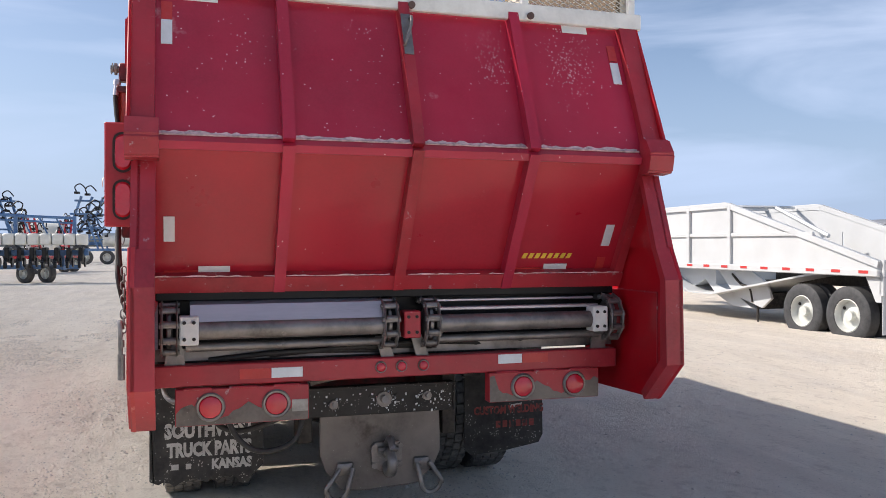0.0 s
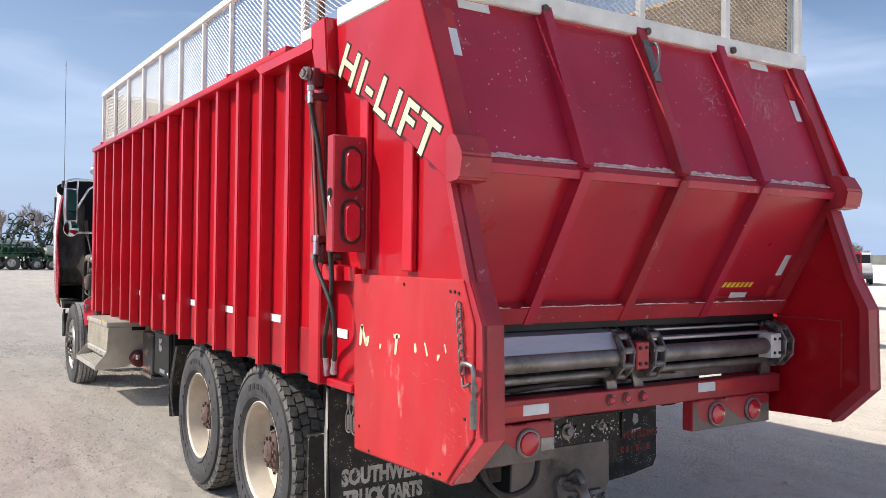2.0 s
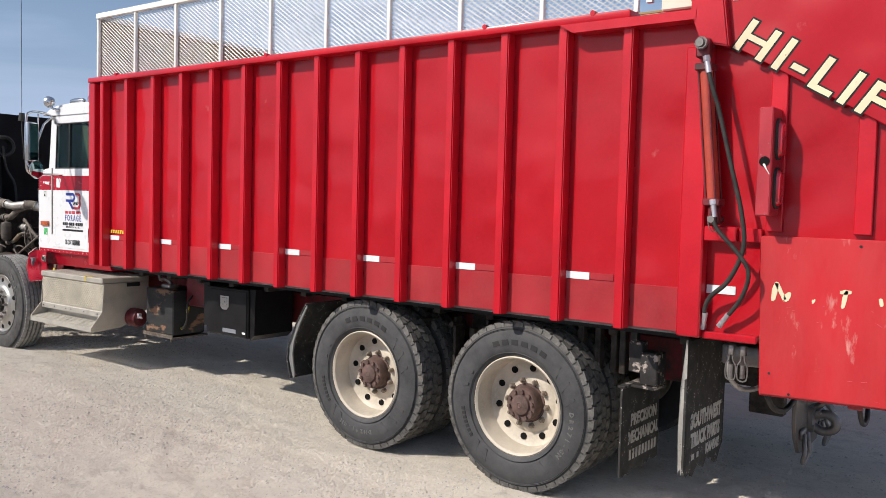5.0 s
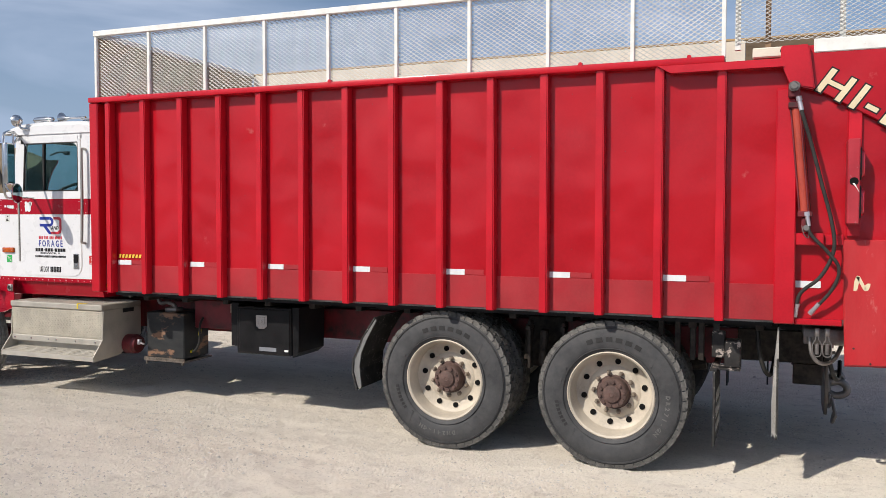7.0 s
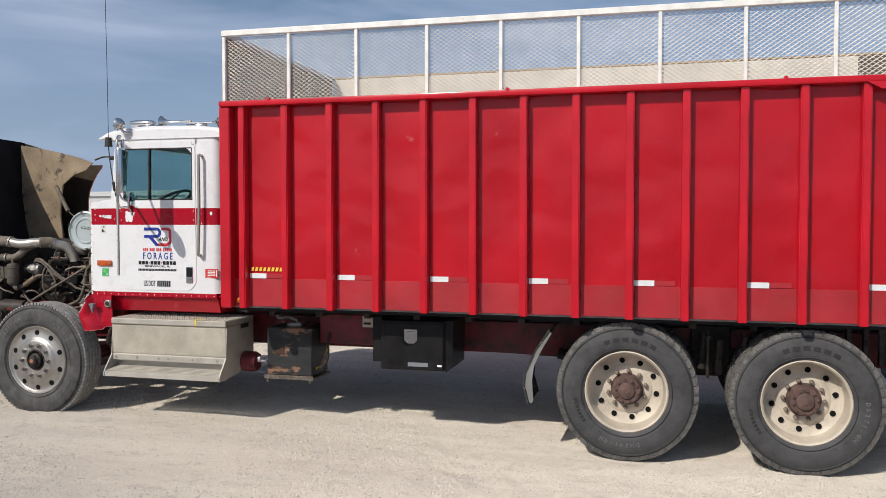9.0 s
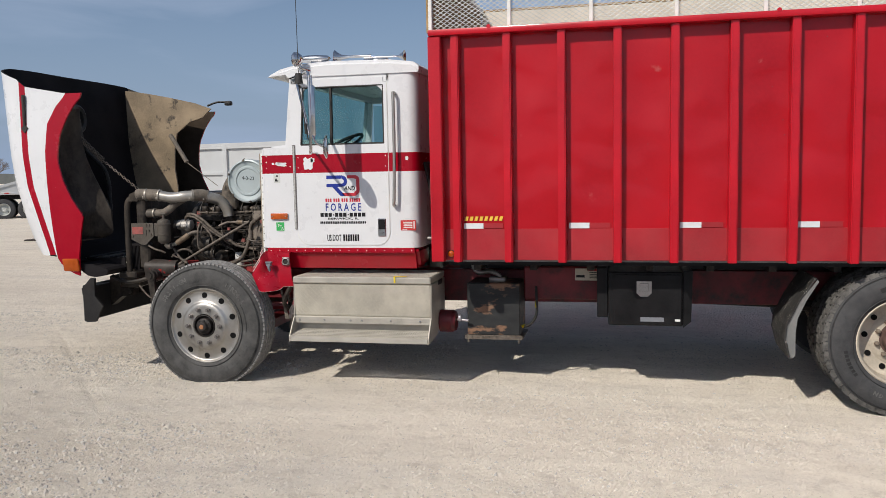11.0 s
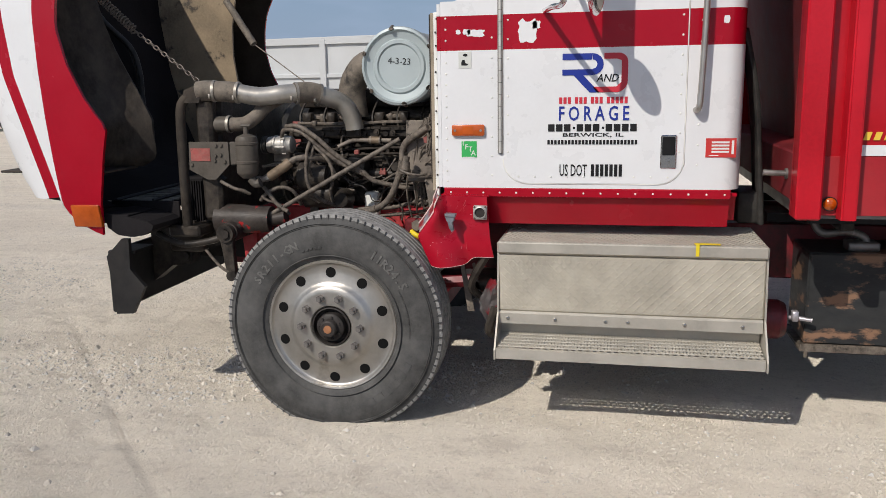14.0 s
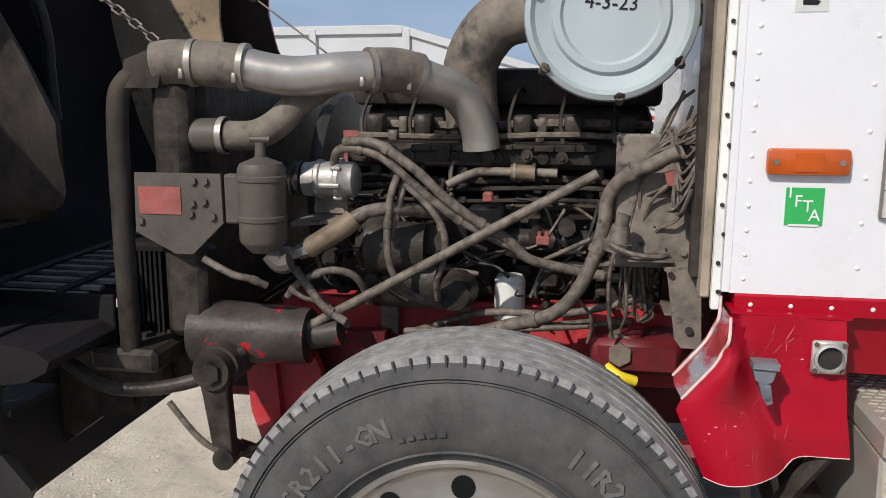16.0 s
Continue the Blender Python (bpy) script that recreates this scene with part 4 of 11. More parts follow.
def ragged_strip(bm_, m, x0, x1, h, seed):
    """A thin strip with an uneven upper edge, h high at most, lying in the plane m."""
    r_ = random.Random(seed)
    n = max(6, int((x1 - x0) / 0.022))
    tops = [h * (0.25 + 0.75 * r_.random() ** 1.6) for _ in range(n + 1)]
    for k in range(n):
        xa, xb = x0 + (x1 - x0) * k / n, x0 + (x1 - x0) * (k + 1) / n
        lo = []
        for z_ in (0.0, 0.0012):
            lo.append([bm_.verts.new(m @ Vector(p)) for p in ((xa, 0, z_), (xb, 0, z_), (xb, tops[k + 1], z_), (xa, tops[k], z_))])
        bm_.faces.new(lo[1])
        for q in range(4):
            bm_.faces.new((lo[0][q], lo[0][(q + 1) % 4], lo[1][(q + 1) % 4], lo[1][q]))
    bmesh.ops.remove_doubles(bm_, verts=bm_.verts[:], dist=0.0002)


bm = bmesh.new()
gate_sheet(bm, G_TOP, G_RIDGE, 0.0, 2.56, -0.01, 0.0)
gate = part("rear_gate", bm, MAROON, truck, "faded maroon upper gate sheet with chipped paint")
bm = bmesh.new()
gate_sheet(bm, G_RIDGE, G_BOT, 0.0, 2.56, -0.01, 0.0)
part("lower_sheet", bm, GATE_RED, gate, "glossy red lower gate sheet")
for x in (0.64, 1.257, 1.866):
    bm = bmesh.new()
    gate_sheet(bm, G_TOP, (G_RIDGE[0] - 0.005, G_RIDGE[1] - 0.01), x - 0.028, x + 0.028, 0.001, 0.062)
    gate_sheet(bm, (G_RIDGE[0] - 0.005, G_RIDGE[1] + 0.01), G_BOT, x - 0.028, x + 0.028, 0.001, 0.062)
    part("gate_rib", bm, MAROON if x != 1.257 else RED_WORN, gate)
bm = bmesh.new()
gate_sheet(bm, (-1.975, 1.545), G_BOT, -0.01, 2.57, 0.001, 0.055)
part("bottom_channel", bm, RED_WORN, gate)
bm = bmesh.new()
for k, (x0, x1) in enumerate(((0.07, 0.612), (0.668, 1.229), (1.285, 1.838), (1.894, 2.48))):
    prism(bm, [(-2.325, 2.172), (-2.375, 2.135), (-2.362, 2.10), (-2.305, 2.105)], "x", x0, x1)
parts("ridge_channel", bm, MAROON, gate)
bm = bmesh.new()
for k, (x0, x1) in enumerate(((0.07, 0.612), (0.668, 1.229), (1.285, 1.838), (1.894, 2.48))):
    ragged_strip(bm, gate_mat(0.965, 0, 0.0015, 0), x0, x1, 0.018, 60 + k)
    prism(bm, [(-2.333, 2.176), (-2.345, 2.170), (-2.340, 2.164), (-2.329, 2.168)], "x", x0, x1)
parts("ridge_weld", bm, WELD, gate, "pale dust and bare weld along the ridge")
bm = bmesh.new()
for k, (x0, x1) in enumerate(((0.03, 0.50), (0.56, 1.20), (1.30, 1.70), (1.75, 2.54))):
    ragged_strip(bm, gate_mat(0.882, 0, 0.0565, 1), x0, x1, 0.010, 80 + k)
parts("chipped_edge", bm, WELD, gate, "paint chipped along the channel edge")
rs = random.Random(52)
bm = bmesh.new()
for k in range(420):
    bay = rs.choice((1.72, 1.72, 2.16, 2.16, 2.22, 1.05, 0.40))
    t_, x_ = min(0.93, max(0.05, rs.gauss(0.34, 0.13))), bay + rs.gauss(0, 0.07)
    if min(abs(x_ - q) for q in (0.64, 1.257, 1.866)) < 0.035 or x_ > 2.47 or (bay < 1.5 and k % 3):
        continue
    w_, h_ = rs.uniform(0.0008, 0.0035), rs.uniform(0.0008, 0.0045)
    box(bm, (-w_, -h_, 0.0), (w_, h_, 0.0012), m=gate_mat(t_, x_, 0.0004, 0))
tagged(part("paint_chip", bm, WELD, gate, "clusters of pale paint chips"), kind="stuff")
for right in (False, True):
    bm = bmesh.new()
    xa, xb = (-0.055, 0.055) if not right else (mx_(0.055), mx_(-0.055))
    gate_sheet(bm, G_TOP, G_RIDGE, xa, xb, 0.002, 0.045)
    part("edge_flange", bm, RED_WORN, gate)
    bm = bmesh.new()
    xa, xb = (-0.005, 0.05) if not right else (mx_(0.05), mx_(-0.005))
    gate_sheet(bm, (-2.30, 2.10), G_BOT, xa, xb, 0.002, 0.05)
    part("edge_flange", bm, RED_WORN, gate)
    # side plate with the lettering
    bm = bmesh.new()
    xa, xb = (-0.062, -0.045) if not right else (mx_(-0.045), mx_(-0.062))
    prism(bm, [(-1.29, 2.935), (-1.33, 2.66), (-2.345, 2.055), (-2.415, 2.15), (-2.125, 2.80), (-2.06, 2.935)], "x", xa, xb)
    bmesh.ops.bevel(bm, geom=bm.edges[:], offset=0.004, segments=1, affect="EDGES")
    plate = part("gate_side_plate", bm, RED, gate)
    bm = bmesh.new()
    xa, xb = (-0.066, 0.075) if not right else (mx_(0.075), mx_(-0.066))
    prism(bm, [(-2.335, 2.045), (-2.43, 2.055), (-2.45, 2.15), (-2.395, 2.235), (-2.335, 2.225)], "x", xa, xb)
    bmesh.ops.bevel(bm, geom=[e for e in bm.edges if abs(e.verts[0].co.x - e.verts[1].co.x) > 0.05], offset=0.010, segments=2, affect="EDGES")
    part("ridge_cap", bm, RED_WORN, gate, smooth=40)
    bm = bmesh.new()
    xa, xb = (-0.12, -0.02) if not right else (mx_(-0.02), mx_(-0.12))
    prism(bm, [(-1.13, 2.935), (-1.13, 2.83), (-1.19, 2.68), (-1.34, 2.64), (-1.30, 2.935)], "x", xa, xb)
    bmesh.ops.bevel(bm, geom=bm.edges[:], offset=0.008, segments=2, affect="EDGES")
    part("pivot_block", bm, RED_RIB, gate, smooth=40)
    if not right:
        fitted_text("letter_outline", "HI-LIFT", on_left(-0.0615, -1.342, 2.643, -30.7), 1.015, 0.170, BLACK_INK, plate, "thin black outline", depth=0.0008, shear=0.08, bold=0.050, grow=0.009, space=1.18)
        fitted_text("side_lettering", "HI-LIFT", on_left(-0.0630, -1.342, 2.643, -30.7), 1.015, 0.170, CREAM_LETTER, plate, "large cream block lettering", depth=0.0012, shear=0.08, bold=0.016, space=1.18)
# gate tapes
bm = bmesh.new()
for lower, t, x0, x1, h in ((1, 0.90, 0.25, 0.40, 0.042), (1, 0.90, 2.09, 2.23, 0.042), (0, 0.075, 0.17, 0.34, 0.045), (0, 0.075, 2.17, 2.32, 0.045)):
    box(bm, (x0, 0, 0.002), (x1, h, 0.005), m=gate_mat(t, 0, 0, lower))
for lower, t0, x in ((0, 0.29, 0.08), (0, 0.36, 2.425), (1, 0.57, 0.09), (1, 0.60, 2.41)):
    box(bm, (x, -0.0, 0.002), (x + 0.05, 0.135, 0.005), m=gate_mat(t0 + 0.1, 0, 0, lower))
parts("reflector_tape", bm, REFLECT, gate, "white reflective tape")
bm = bmesh.new()
box(bm, (1.90, 0, 0.002), (2.085, 0.042, 0.005), m=gate_mat(0.93, 0, 0, 1))
box(bm, (0.09, 0.0, 0.002), (0.248, 0.042, 0.005), m=gate_mat(0.93, 0, 0, 1))
for lower, t0, x in ((0, 0.18, 2.425), (1, 0.82, 2.41), (0, 0.12, 0.08)):
    box(bm, (x, 0, 0.002), (x + 0.05, 0.10, 0.005), m=gate_mat(t0 + 0.1, 0, 0, lower))
parts("red_tape", bm, REFLECT_RED, gate, "red reflective tape")
bm = bmesh.new()
m = gate_mat(0.80, 0, 0.003, 1)
for k in range(8):
    x = 1.945 + 0.038 * k
    prism(bm, [(x, 0), (x + 0.024, 0), (x + 0.034, 0.032), (x + 0.010, 0.032)], "z", 0, 0.002)
bmesh.ops.transform(bm, matrix=m, verts=bm.verts[:])
parts("maker_decal", bm, YELLOW, gate, "small yellow maker decal")
# bent handle on the middle rib
bm = bmesh.new()
m = gate_mat(0.22, 1.257, 0.062, 0)
tube(bm, [m @ Vector(p) for p in ((-0.02, -0.09, 0), (-0.02, -0.085, 0.035), (0.01, 0.0, 0.05), (0.02, 0.06, 0.04), (0.02, 0.07, 0))], 0.008)
box(bm, (-0.024, -0.14, 0.001), (0.024, 0.10, 0.006), m=m)
part("gate_handle", bm, STEEL, gate, "bare bent steel handle", smooth=60)

# white rail and rear cage above the gate
bm = bmesh.new()
box(bm, (-0.07, -2.085, 2.885), (2.645, -2.045, 2.975), bevel=0.006)
for right in (False, True):
    side_box(bm, (-0.07, -2.044, 2.885), (-0.028, -1.33, 2.975), right, bevel=0.006)
box(bm, (-0.05, -2.08, 3.505), (2.62, -2.04, 3.55), bevel=0.004)
side_box(bm, (-0.05, -2.04, 3.505), (-0.01, -0.84, 3.55), False, bevel=0.004)
rail_bits = islands(bm)
rear_cage = part("rear_cage", rail_bits[0], WHITE_CAGE, truck, "chipped white steel rail over the gate")
for nb in rail_bits[1:]:
    part("cage_rail", nb, WHITE_CAGE, rear_cage)
for x in (0.0, 0.62, 1.28, 1.94, 2.59):
    bm = bmesh.new()
    box(bm, (x - 0.018, -2.075, 2.976), (x + 0.018, -2.042, 3.504))
    part("cage_post", bm, WHITE_CAGE, rear_cage)
for y, mt in ((-0.86, WHITE_CAGE), (-1.05, RUST_CAGE), (-1.50, WHITE_CAGE)):
    bm = bmesh.new()
    box(bm, (-0.045, y - 0.017, 2.94 if y > -1.3 else 2.976), (-0.012, y + 0.017, 3.504))
    part("cage_post", bm, mt, rear_cage)
expanded("mesh_panel", (-0.03, -2.035, 2.98), (2.64, 0, 0), (0, 0, 0.53), 53, 38, rear_cage, GALV)
expanded("mesh_panel", (-0.055, -2.03, 2.98), (0, 1.19, 0), (0, 0, 0.53), 24, 38, rear_cage, GALV)
bm = bmesh.new()
for x in (0.63, 1.30, 1.965):
    cyl(bm, (x, -2.10, 2.91), (x, -2.085, 2.91), 0.019, seg=10)
parts("rail_bolt", bm, HUB_RUST, rear_cage, "rusty rail bolts", smooth=40)
bm = bmesh.new()
box(bm, (-0.10, -1.19, 2.868), (-0.03, -0.955, 2.935), bevel=0.008)
cyl(bm, (-0.105, -1.14, 2.905), (-0.099, -1.14, 2.905), 0.016, seg=10, mi=1)
part("rest_block", bm, [CREAM, HUB_RUST], rear_cage, "cream rest block with a rusty bolt")

# fixed rear side sheets, wings and doors
WING = [(-1.52, 1.668), (-2.475, 1.667), (-2.56, 1.50), (-2.575, 1.07), (-2.36, 0.86), (-1.55, 0.836)]
UPPER = [(-1.22, 1.14), (-1.22, 2.86), (-2.00, 2.86), (-2.28, 2.16), (-2.335, 2.045), (-2.475, 1.66), (-1.56, 1.66), (-1.56, 1.14)]
for right in (False, True):
    bm = bmesh.new()
    xa, xb = (XL, XL + 0.012) if not right else (mx_(XL + 0.012), mx_(XL))
    prism(bm, UPPER, "x", xa, xb)
    rear_side = part("rear_side_sheet", bm, RED, truck)
    for y in (-1.585, -2.0):
        bm = bmesh.new()
        side_box(bm, (-0.0435, y - 0.04, 1.69), (XL, y + 0.04, 2.60 if y > -1.8 else 2.36), right, bevel=0.004)
        part("rib", bm, RED_RIB, rear_side)
    bm = bmesh.new()
    xa, xb = (-0.042, 0.06) if not right else (mx_(0.06), mx_(-0.042))
    prism(bm, [(-2.335, 2.045), (-2.30, 2.045), (-2.43, 1.66), (-2.51, 1.50), (-2.515, 1.09), (-2.33, 0.90), (-2.36, 0.862), (-2.575, 1.07), (-2.56, 1.50), (-2.475, 1.66)], "x", xa, xb)
    part("edge_plate", bm, RED_WORN, rear_side, "rubbed dull red edge plate")
    bm = bmesh.new()
    xa, xb = (-0.035, -0.02) if not right else (mx_(-0.02), mx_(-0.035))
    prism(bm, WING, "x", xa, xb)
    wing = part("rear_wing", bm, RED if right else RED_DOOR, truck)
    bm = bmesh.new()
    xa, xb = (-0.052, -0.036) if not right else (mx_(-0.036), mx_(-0.052))
    prism(bm, [(-1.524, 1.666), (-2.442, 1.668), (-2.518, 1.50), (-2.526, 1.075), (-2.342, 0.870), (-1.552, 0.846)], "x", xa, xb)
    bmesh.ops.bevel(bm, geom=bm.edges[:], offset=0.004, segments=1, affect="EDGES")
    door = part("wing_door", bm, RED_DOOR, wing, "scuffed bright red access door")
    if not right:
        bm = bmesh.new()
        r2 = random.Random(4)
        for y0, w_, h_, zc, sl in ((-1.592, 0.022, 0.095, 1.385, 0.014), (-1.655, 0.024, 0.045, 1.362, 0.012), (-1.925, 0.016, 0.085, 1.372, 0.014), (-1.918, 0.05, 0.018, 1.408, 0.0),
                                   (-2.095, 0.016, 0.035, 1.372, -0.006), (-2.188, 0.013, 0.05, 1.375, -0.02), (-2.268, 0.012, 0.022, 1.352, 0.01), (-1.79, 0.010, 0.02, 1.35, 0.006), (-2.33, 0.008, 0.03, 1.392, -0.01)):
            pts = [(y0, zc - h_ / 2), (y0 - w_ * 0.5, zc - h_ / 2 - 0.003), (y0 - w_, zc - h_ / 2 + 0.004), (y0 - w_ - sl * 0.5 - 0.002, zc), (y0 - w_ - sl, zc + h_ / 2), (y0 - w_ * 0.4 - sl, zc + h_ / 2 + 0.003), (y0 - sl, zc + h_ / 2 - 0.004), (y0 - sl * 0.4 + 0.002, zc + 0.01)]
            prism(bm, pts, "x", -0.054, -0.0525)
        prism(bm, [(-1.606, 1.428), (-1.630, 1.428), (-1.668, 1.350), (-1.650, 1.343)], "x", -0.054, -0.0525)
        parts("peeled_decal", bm, CREAM_LETTER, door, "remains of peeled lettering")
        bm = bmesh.new()
        r2 = random.Random(44)
        for k in range(46):
            if k < 30:
                y0, z0 = r2.uniform(-2.48, -2.30), r2.uniform(0.92, 1.42)
            else:
                y0, z0 = r2.uniform(-2.25, -1.62), r2.choice((r2.uniform(0.87, 0.98), r2.uniform(1.22, 1.42)))
            ln, an, wd = r2.uniform(0.010, 0.055), r2.uniform(-0.7, 0.5), r2.uniform(0.0004, 0.0014)
            dy, dz = ln * math.cos(an), ln * math.sin(an)
            prism(bm, [(y0, z0), (y0 - dy * 0.5 - wd * math.sin(an), z0 + dz * 0.5 + wd), (y0 - dy, z0 + dz), (y0 - dy * 0.5 + wd * math.sin(an), z0 + dz * 0.5 - wd)], "x", -0.0535, -0.0525)
        tagged(part("scratch", bm, SCRATCH, door, "pale scratches in the red paint"), kind="stuff")
        bm = bmesh.new()
        for k in range(9):
            z = 1.565 - 0.030 * k
            lathe_m = Matrix.Translation((-0.066, -2.435 - 0.004 * k, z)) @ pose(0, 0, 0, 0, 0, 90 * (k % 2) + 10)
            pts = [(0.0, 0, 0.021), (0.011, 0, 0.012), (0.011, 0, -0.012), (0.0, 0, -0.021), (-0.011, 0, -0.012), (-0.011, 0, 0.012), (0, 0, 0.021)]
            tube(bm, [lathe_m @ Vector(p) for p in pts], 0.0035, seg=6, per=2)
        tube(bm, [(-0.07, -2.475, 1.30), (-0.08, -2.50, 1.27), (-0.075, -2.535, 1.285)], 0.006, seg=6)
        part("safety_chain", bm, STEEL, door, "hanging steel chain", smooth=60)
        bm = bmesh.new()
        tube(bm, [(-0.070, -2.462, 1.325), (-0.078, -2.485, 1.352), (-0.078, -2.530, 1.354), (-0.075, -2.553, 1.335), (-0.072, -2.555, 1.23), (-0.072, -2.555, 1.13)], 0.009, seg=8)
        cyl(bm, (-0.070, -2.553, 1.12), (-0.070, -2.553, 1.225), 0.015, seg=10)
        cyl(bm, (-0.070, -2.553, 1.255), (-0.070, -2.553, 1.285), 0.013, seg=10)
        part("latch_bar", bm, STEEL, door, "worn steel latch")
        bm = bmesh.new()
        for y, z in ((-1.60, 0.96), (-2.0, 1.635), (-2.36, 1.62), (-2.39, 1.62), (-2.42, 1.615), (-2.47, 1.14), (-1.70, 0.865), (-2.25, 0.885), (-2.30, 0.895)):
            cyl(bm, (-0.0555, y, z), (-0.052, y, z), 0.007, seg=8)
        parts("door_bolt", bm, HUB_DARK, door)
    else:
        bm = bmesh.new()
        box(bm, (mx_(-0.02) - 0.004, -2.36, 1.42), (mx_(-0.02), -1.75, 1.428))
        box(bm, (mx_(-0.02) - 0.004, -2.365, 1.05), (mx_(-0.02), -2.357, 1.428))
        part("weld_seam", bm, RED_WORN, wing)
        bm = bmesh.new()
        box(bm, (mx_(-0.053), -2.44, 1.02), (mx_(-0.085), -2.40, 1.30), bevel=0.006)
        part("latch_bar", bm, STEEL, wing)

# lift cylinder, hoses and lamp box on the left rear
bm = bmesh.new()
top, bot = Vector((-0.125, -1.215, 2.66)), Vector((-0.110, -1.302, 1.745))
d = (bot - top).normalized()
cyl(bm, top + d * 0.13, bot - d * 0.10, 0.034, seg=20)
for a_ in (0.6, 2.2, 3.7, 5.3):
    o_ = Vector((0.040 * math.cos(a_), 0.040 * math.sin(a_), 0.0))
    cyl(bm, top + d * 0.11 + o_, bot - d * 0.07 + o_, 0.006, seg=8, mi=1)
for q in (top + d * 0.12, bot - d * 0.09):
    box(bm, (-0.045, -0.045, -0.018), (0.045, 0.045, 0.018), bevel=0.004, mi=1, m=Matrix.Translation(q))
box(bm, (-0.032, -0.036, -0.07), (0.032, 0.036, 0.03), bevel=0.008, mi=1, m=Matrix.Translation(top))
cyl(bm, top + Vector((-0.075, 0, 0)), top + Vector((0.11, 0, 0)), 0.020, seg=14, mi=2)
cyl(bm, top + Vector((-0.055, 0, 0)), top + Vector((-0.040, 0, 0)), 0.034, seg=14, mi=2)
box(bm, (-0.026, -0.030, -0.03), (0.026, 0.030, 0.07), bevel=0.008, mi=1, m=Matrix.Translation(bot))
cyl(bm, bot + Vector((-0.06, 0, 0)), bot + Vector((0.10, 0, 0)), 0.018, seg=14, mi=2)
lift = part("lift_cylinder", bm, [ORANGE, RED_CHASSIS, STEEL], truck, "orange hydraulic lift cylinder with tie rods", smooth=40)
for pts, r_ in (([(-0.165, -1.245, 2.575), (-0.172, -1.262, 2.50), (-0.165, -1.290, 2.40), (-0.155, -1.319, 2.303), (-0.150, -1.386, 2.04), (-0.145, -1.452, 1.78), (-0.140, -1.467, 1.60), (-0.125, -1.395, 1.43), (-0.085, -1.275, 1.31), (-0.055, -1.245, 1.17)], 0.0125),
                ([(-0.150, -1.305, 1.83), (-0.160, -1.325, 1.71), (-0.155, -1.432, 1.59), (-0.145, -1.500, 1.48), (-0.115, -1.460, 1.34), (-0.065, -1.345, 1.19)], 0.0115)):
    bm = bmesh.new()
    tube(bm, pts, r_, seg=8, per=6)
    for e, q in ((Vector(pts[0]), Vector(pts[1])), (Vector(pts[-1]), Vector(pts[-2]))):
        w1 = (q - e).normalized()
        cyl(bm, e - w1 * 0.012, e + w1 * 0.075, r_ * 1.28, seg=8, mi=1)
        cyl(bm, e - w1 * 0.018, e + w1 * 0.010, r_ * 1.6, seg=6, mi=1)
    part("hydraulic_hose", bm, [BLACK, STEEL_BRIGHT], lift, "black hydraulic hose with steel ends", smooth=60)
bm = bmesh.new()
tube(bm, [(-0.14, -1.275, 1.76), (-0.15, -1.29, 1.70), (-0.13, -1.315, 1.68), (-0.12, -1.32, 1.73)], 0.003, seg=5)
tube(bm, [(-0.19, -1.22, 2.69), (-0.20, -1.19, 2.655), (-0.195, -1.225, 2.63), (-0.185, -1.245, 2.66), (-0.19, -1.22, 2.69)], 0.003, seg=5)
parts("wire_loop", bm, STEEL, lift, smooth=60)
bm = bmesh.new()
box(bm, (-0.205, -1.605, 1.77), (-0.02, -1.535, 2.31), bevel=0.006)
lampbox = part("lamp_box", bm, RED_WORN, truck, "tall red lamp box on the side")
for right in (True,):
    bm = bmesh.new()
    box(bm, (mx_(-0.02), -1.605, 1.77), (mx_(-0.205), -1.535, 2.31), bevel=0.006)
    part("lamp_box", bm, RED_WORN, truck)


def oval(bm, cx, cy, hw, hh, z0, z1, m, mi=0, seg=10, dome=0.0):
    pts = []
    for s in (1, -1):
        for k in range(seg + 1):
            a_ = math.pi * k / seg + (0 if s > 0 else math.pi)
            pts.append((cx + hw * math.cos(a_), cy + s * (hh - hw) + hw * math.sin(a_)))
    lo = [bm.verts.new(m @ Vector((p[0], p[1], z0))) for p in pts]
    hi = [bm.verts.new(m @ Vector((cx + (p[0] - cx) * (1 - dome), cy + (p[1] - cy) * (1 - dome), z1))) for p in pts]
    fs = [bm.faces.new(hi), bm.faces.new(lo[::-1])]
    fs += [bm.faces.new((lo[k], lo[(k + 1) % len(pts)], hi[(k + 1) % len(pts)], hi[k])) for k in range(len(pts))]
    bmesh.ops.recalc_face_normals(bm, faces=fs)
    for f in fs:
        f.material_index = mi


for z in (2.155, 1.91):
    bm = bmesh.new()
    m = on_rear(-0.115, -1.606, z)
    oval(bm, 0, 0, 0.05, 0.105, 0.0, 0.012, m, 0)
    oval(bm, 0, 0, 0.039, 0.092, 0.012, 0.030, m, 1, dome=0.12)
    part("tail_lamp", bm, [BLACK, LENS_RED], lampbox, "oval red tail lamp", smooth=35)
bm = bmesh.new()
cyl(bm, (-0.2065, -1.572, 2.04), (-0.204, -1.572, 2.04), 0.026, seg=16)
hole = part("cable_hole", bm, HOLE_BLACK, lampbox)
bm = bmesh.new()
for k in range(3):
    tube(bm, [(-0.204, -1.565 - 0.004 * k, 2.03), (-0.215, -1.572 - 0.006 * k, 2.018 - 0.006 * k), (-0.214, -1.588 - 0.006 * k, 2.0 - 0.012 * k)], 0.0022, seg=5)
parts("wire_end", bm, WHITE_CAGE, hole, "cut wire ends", smooth=60)

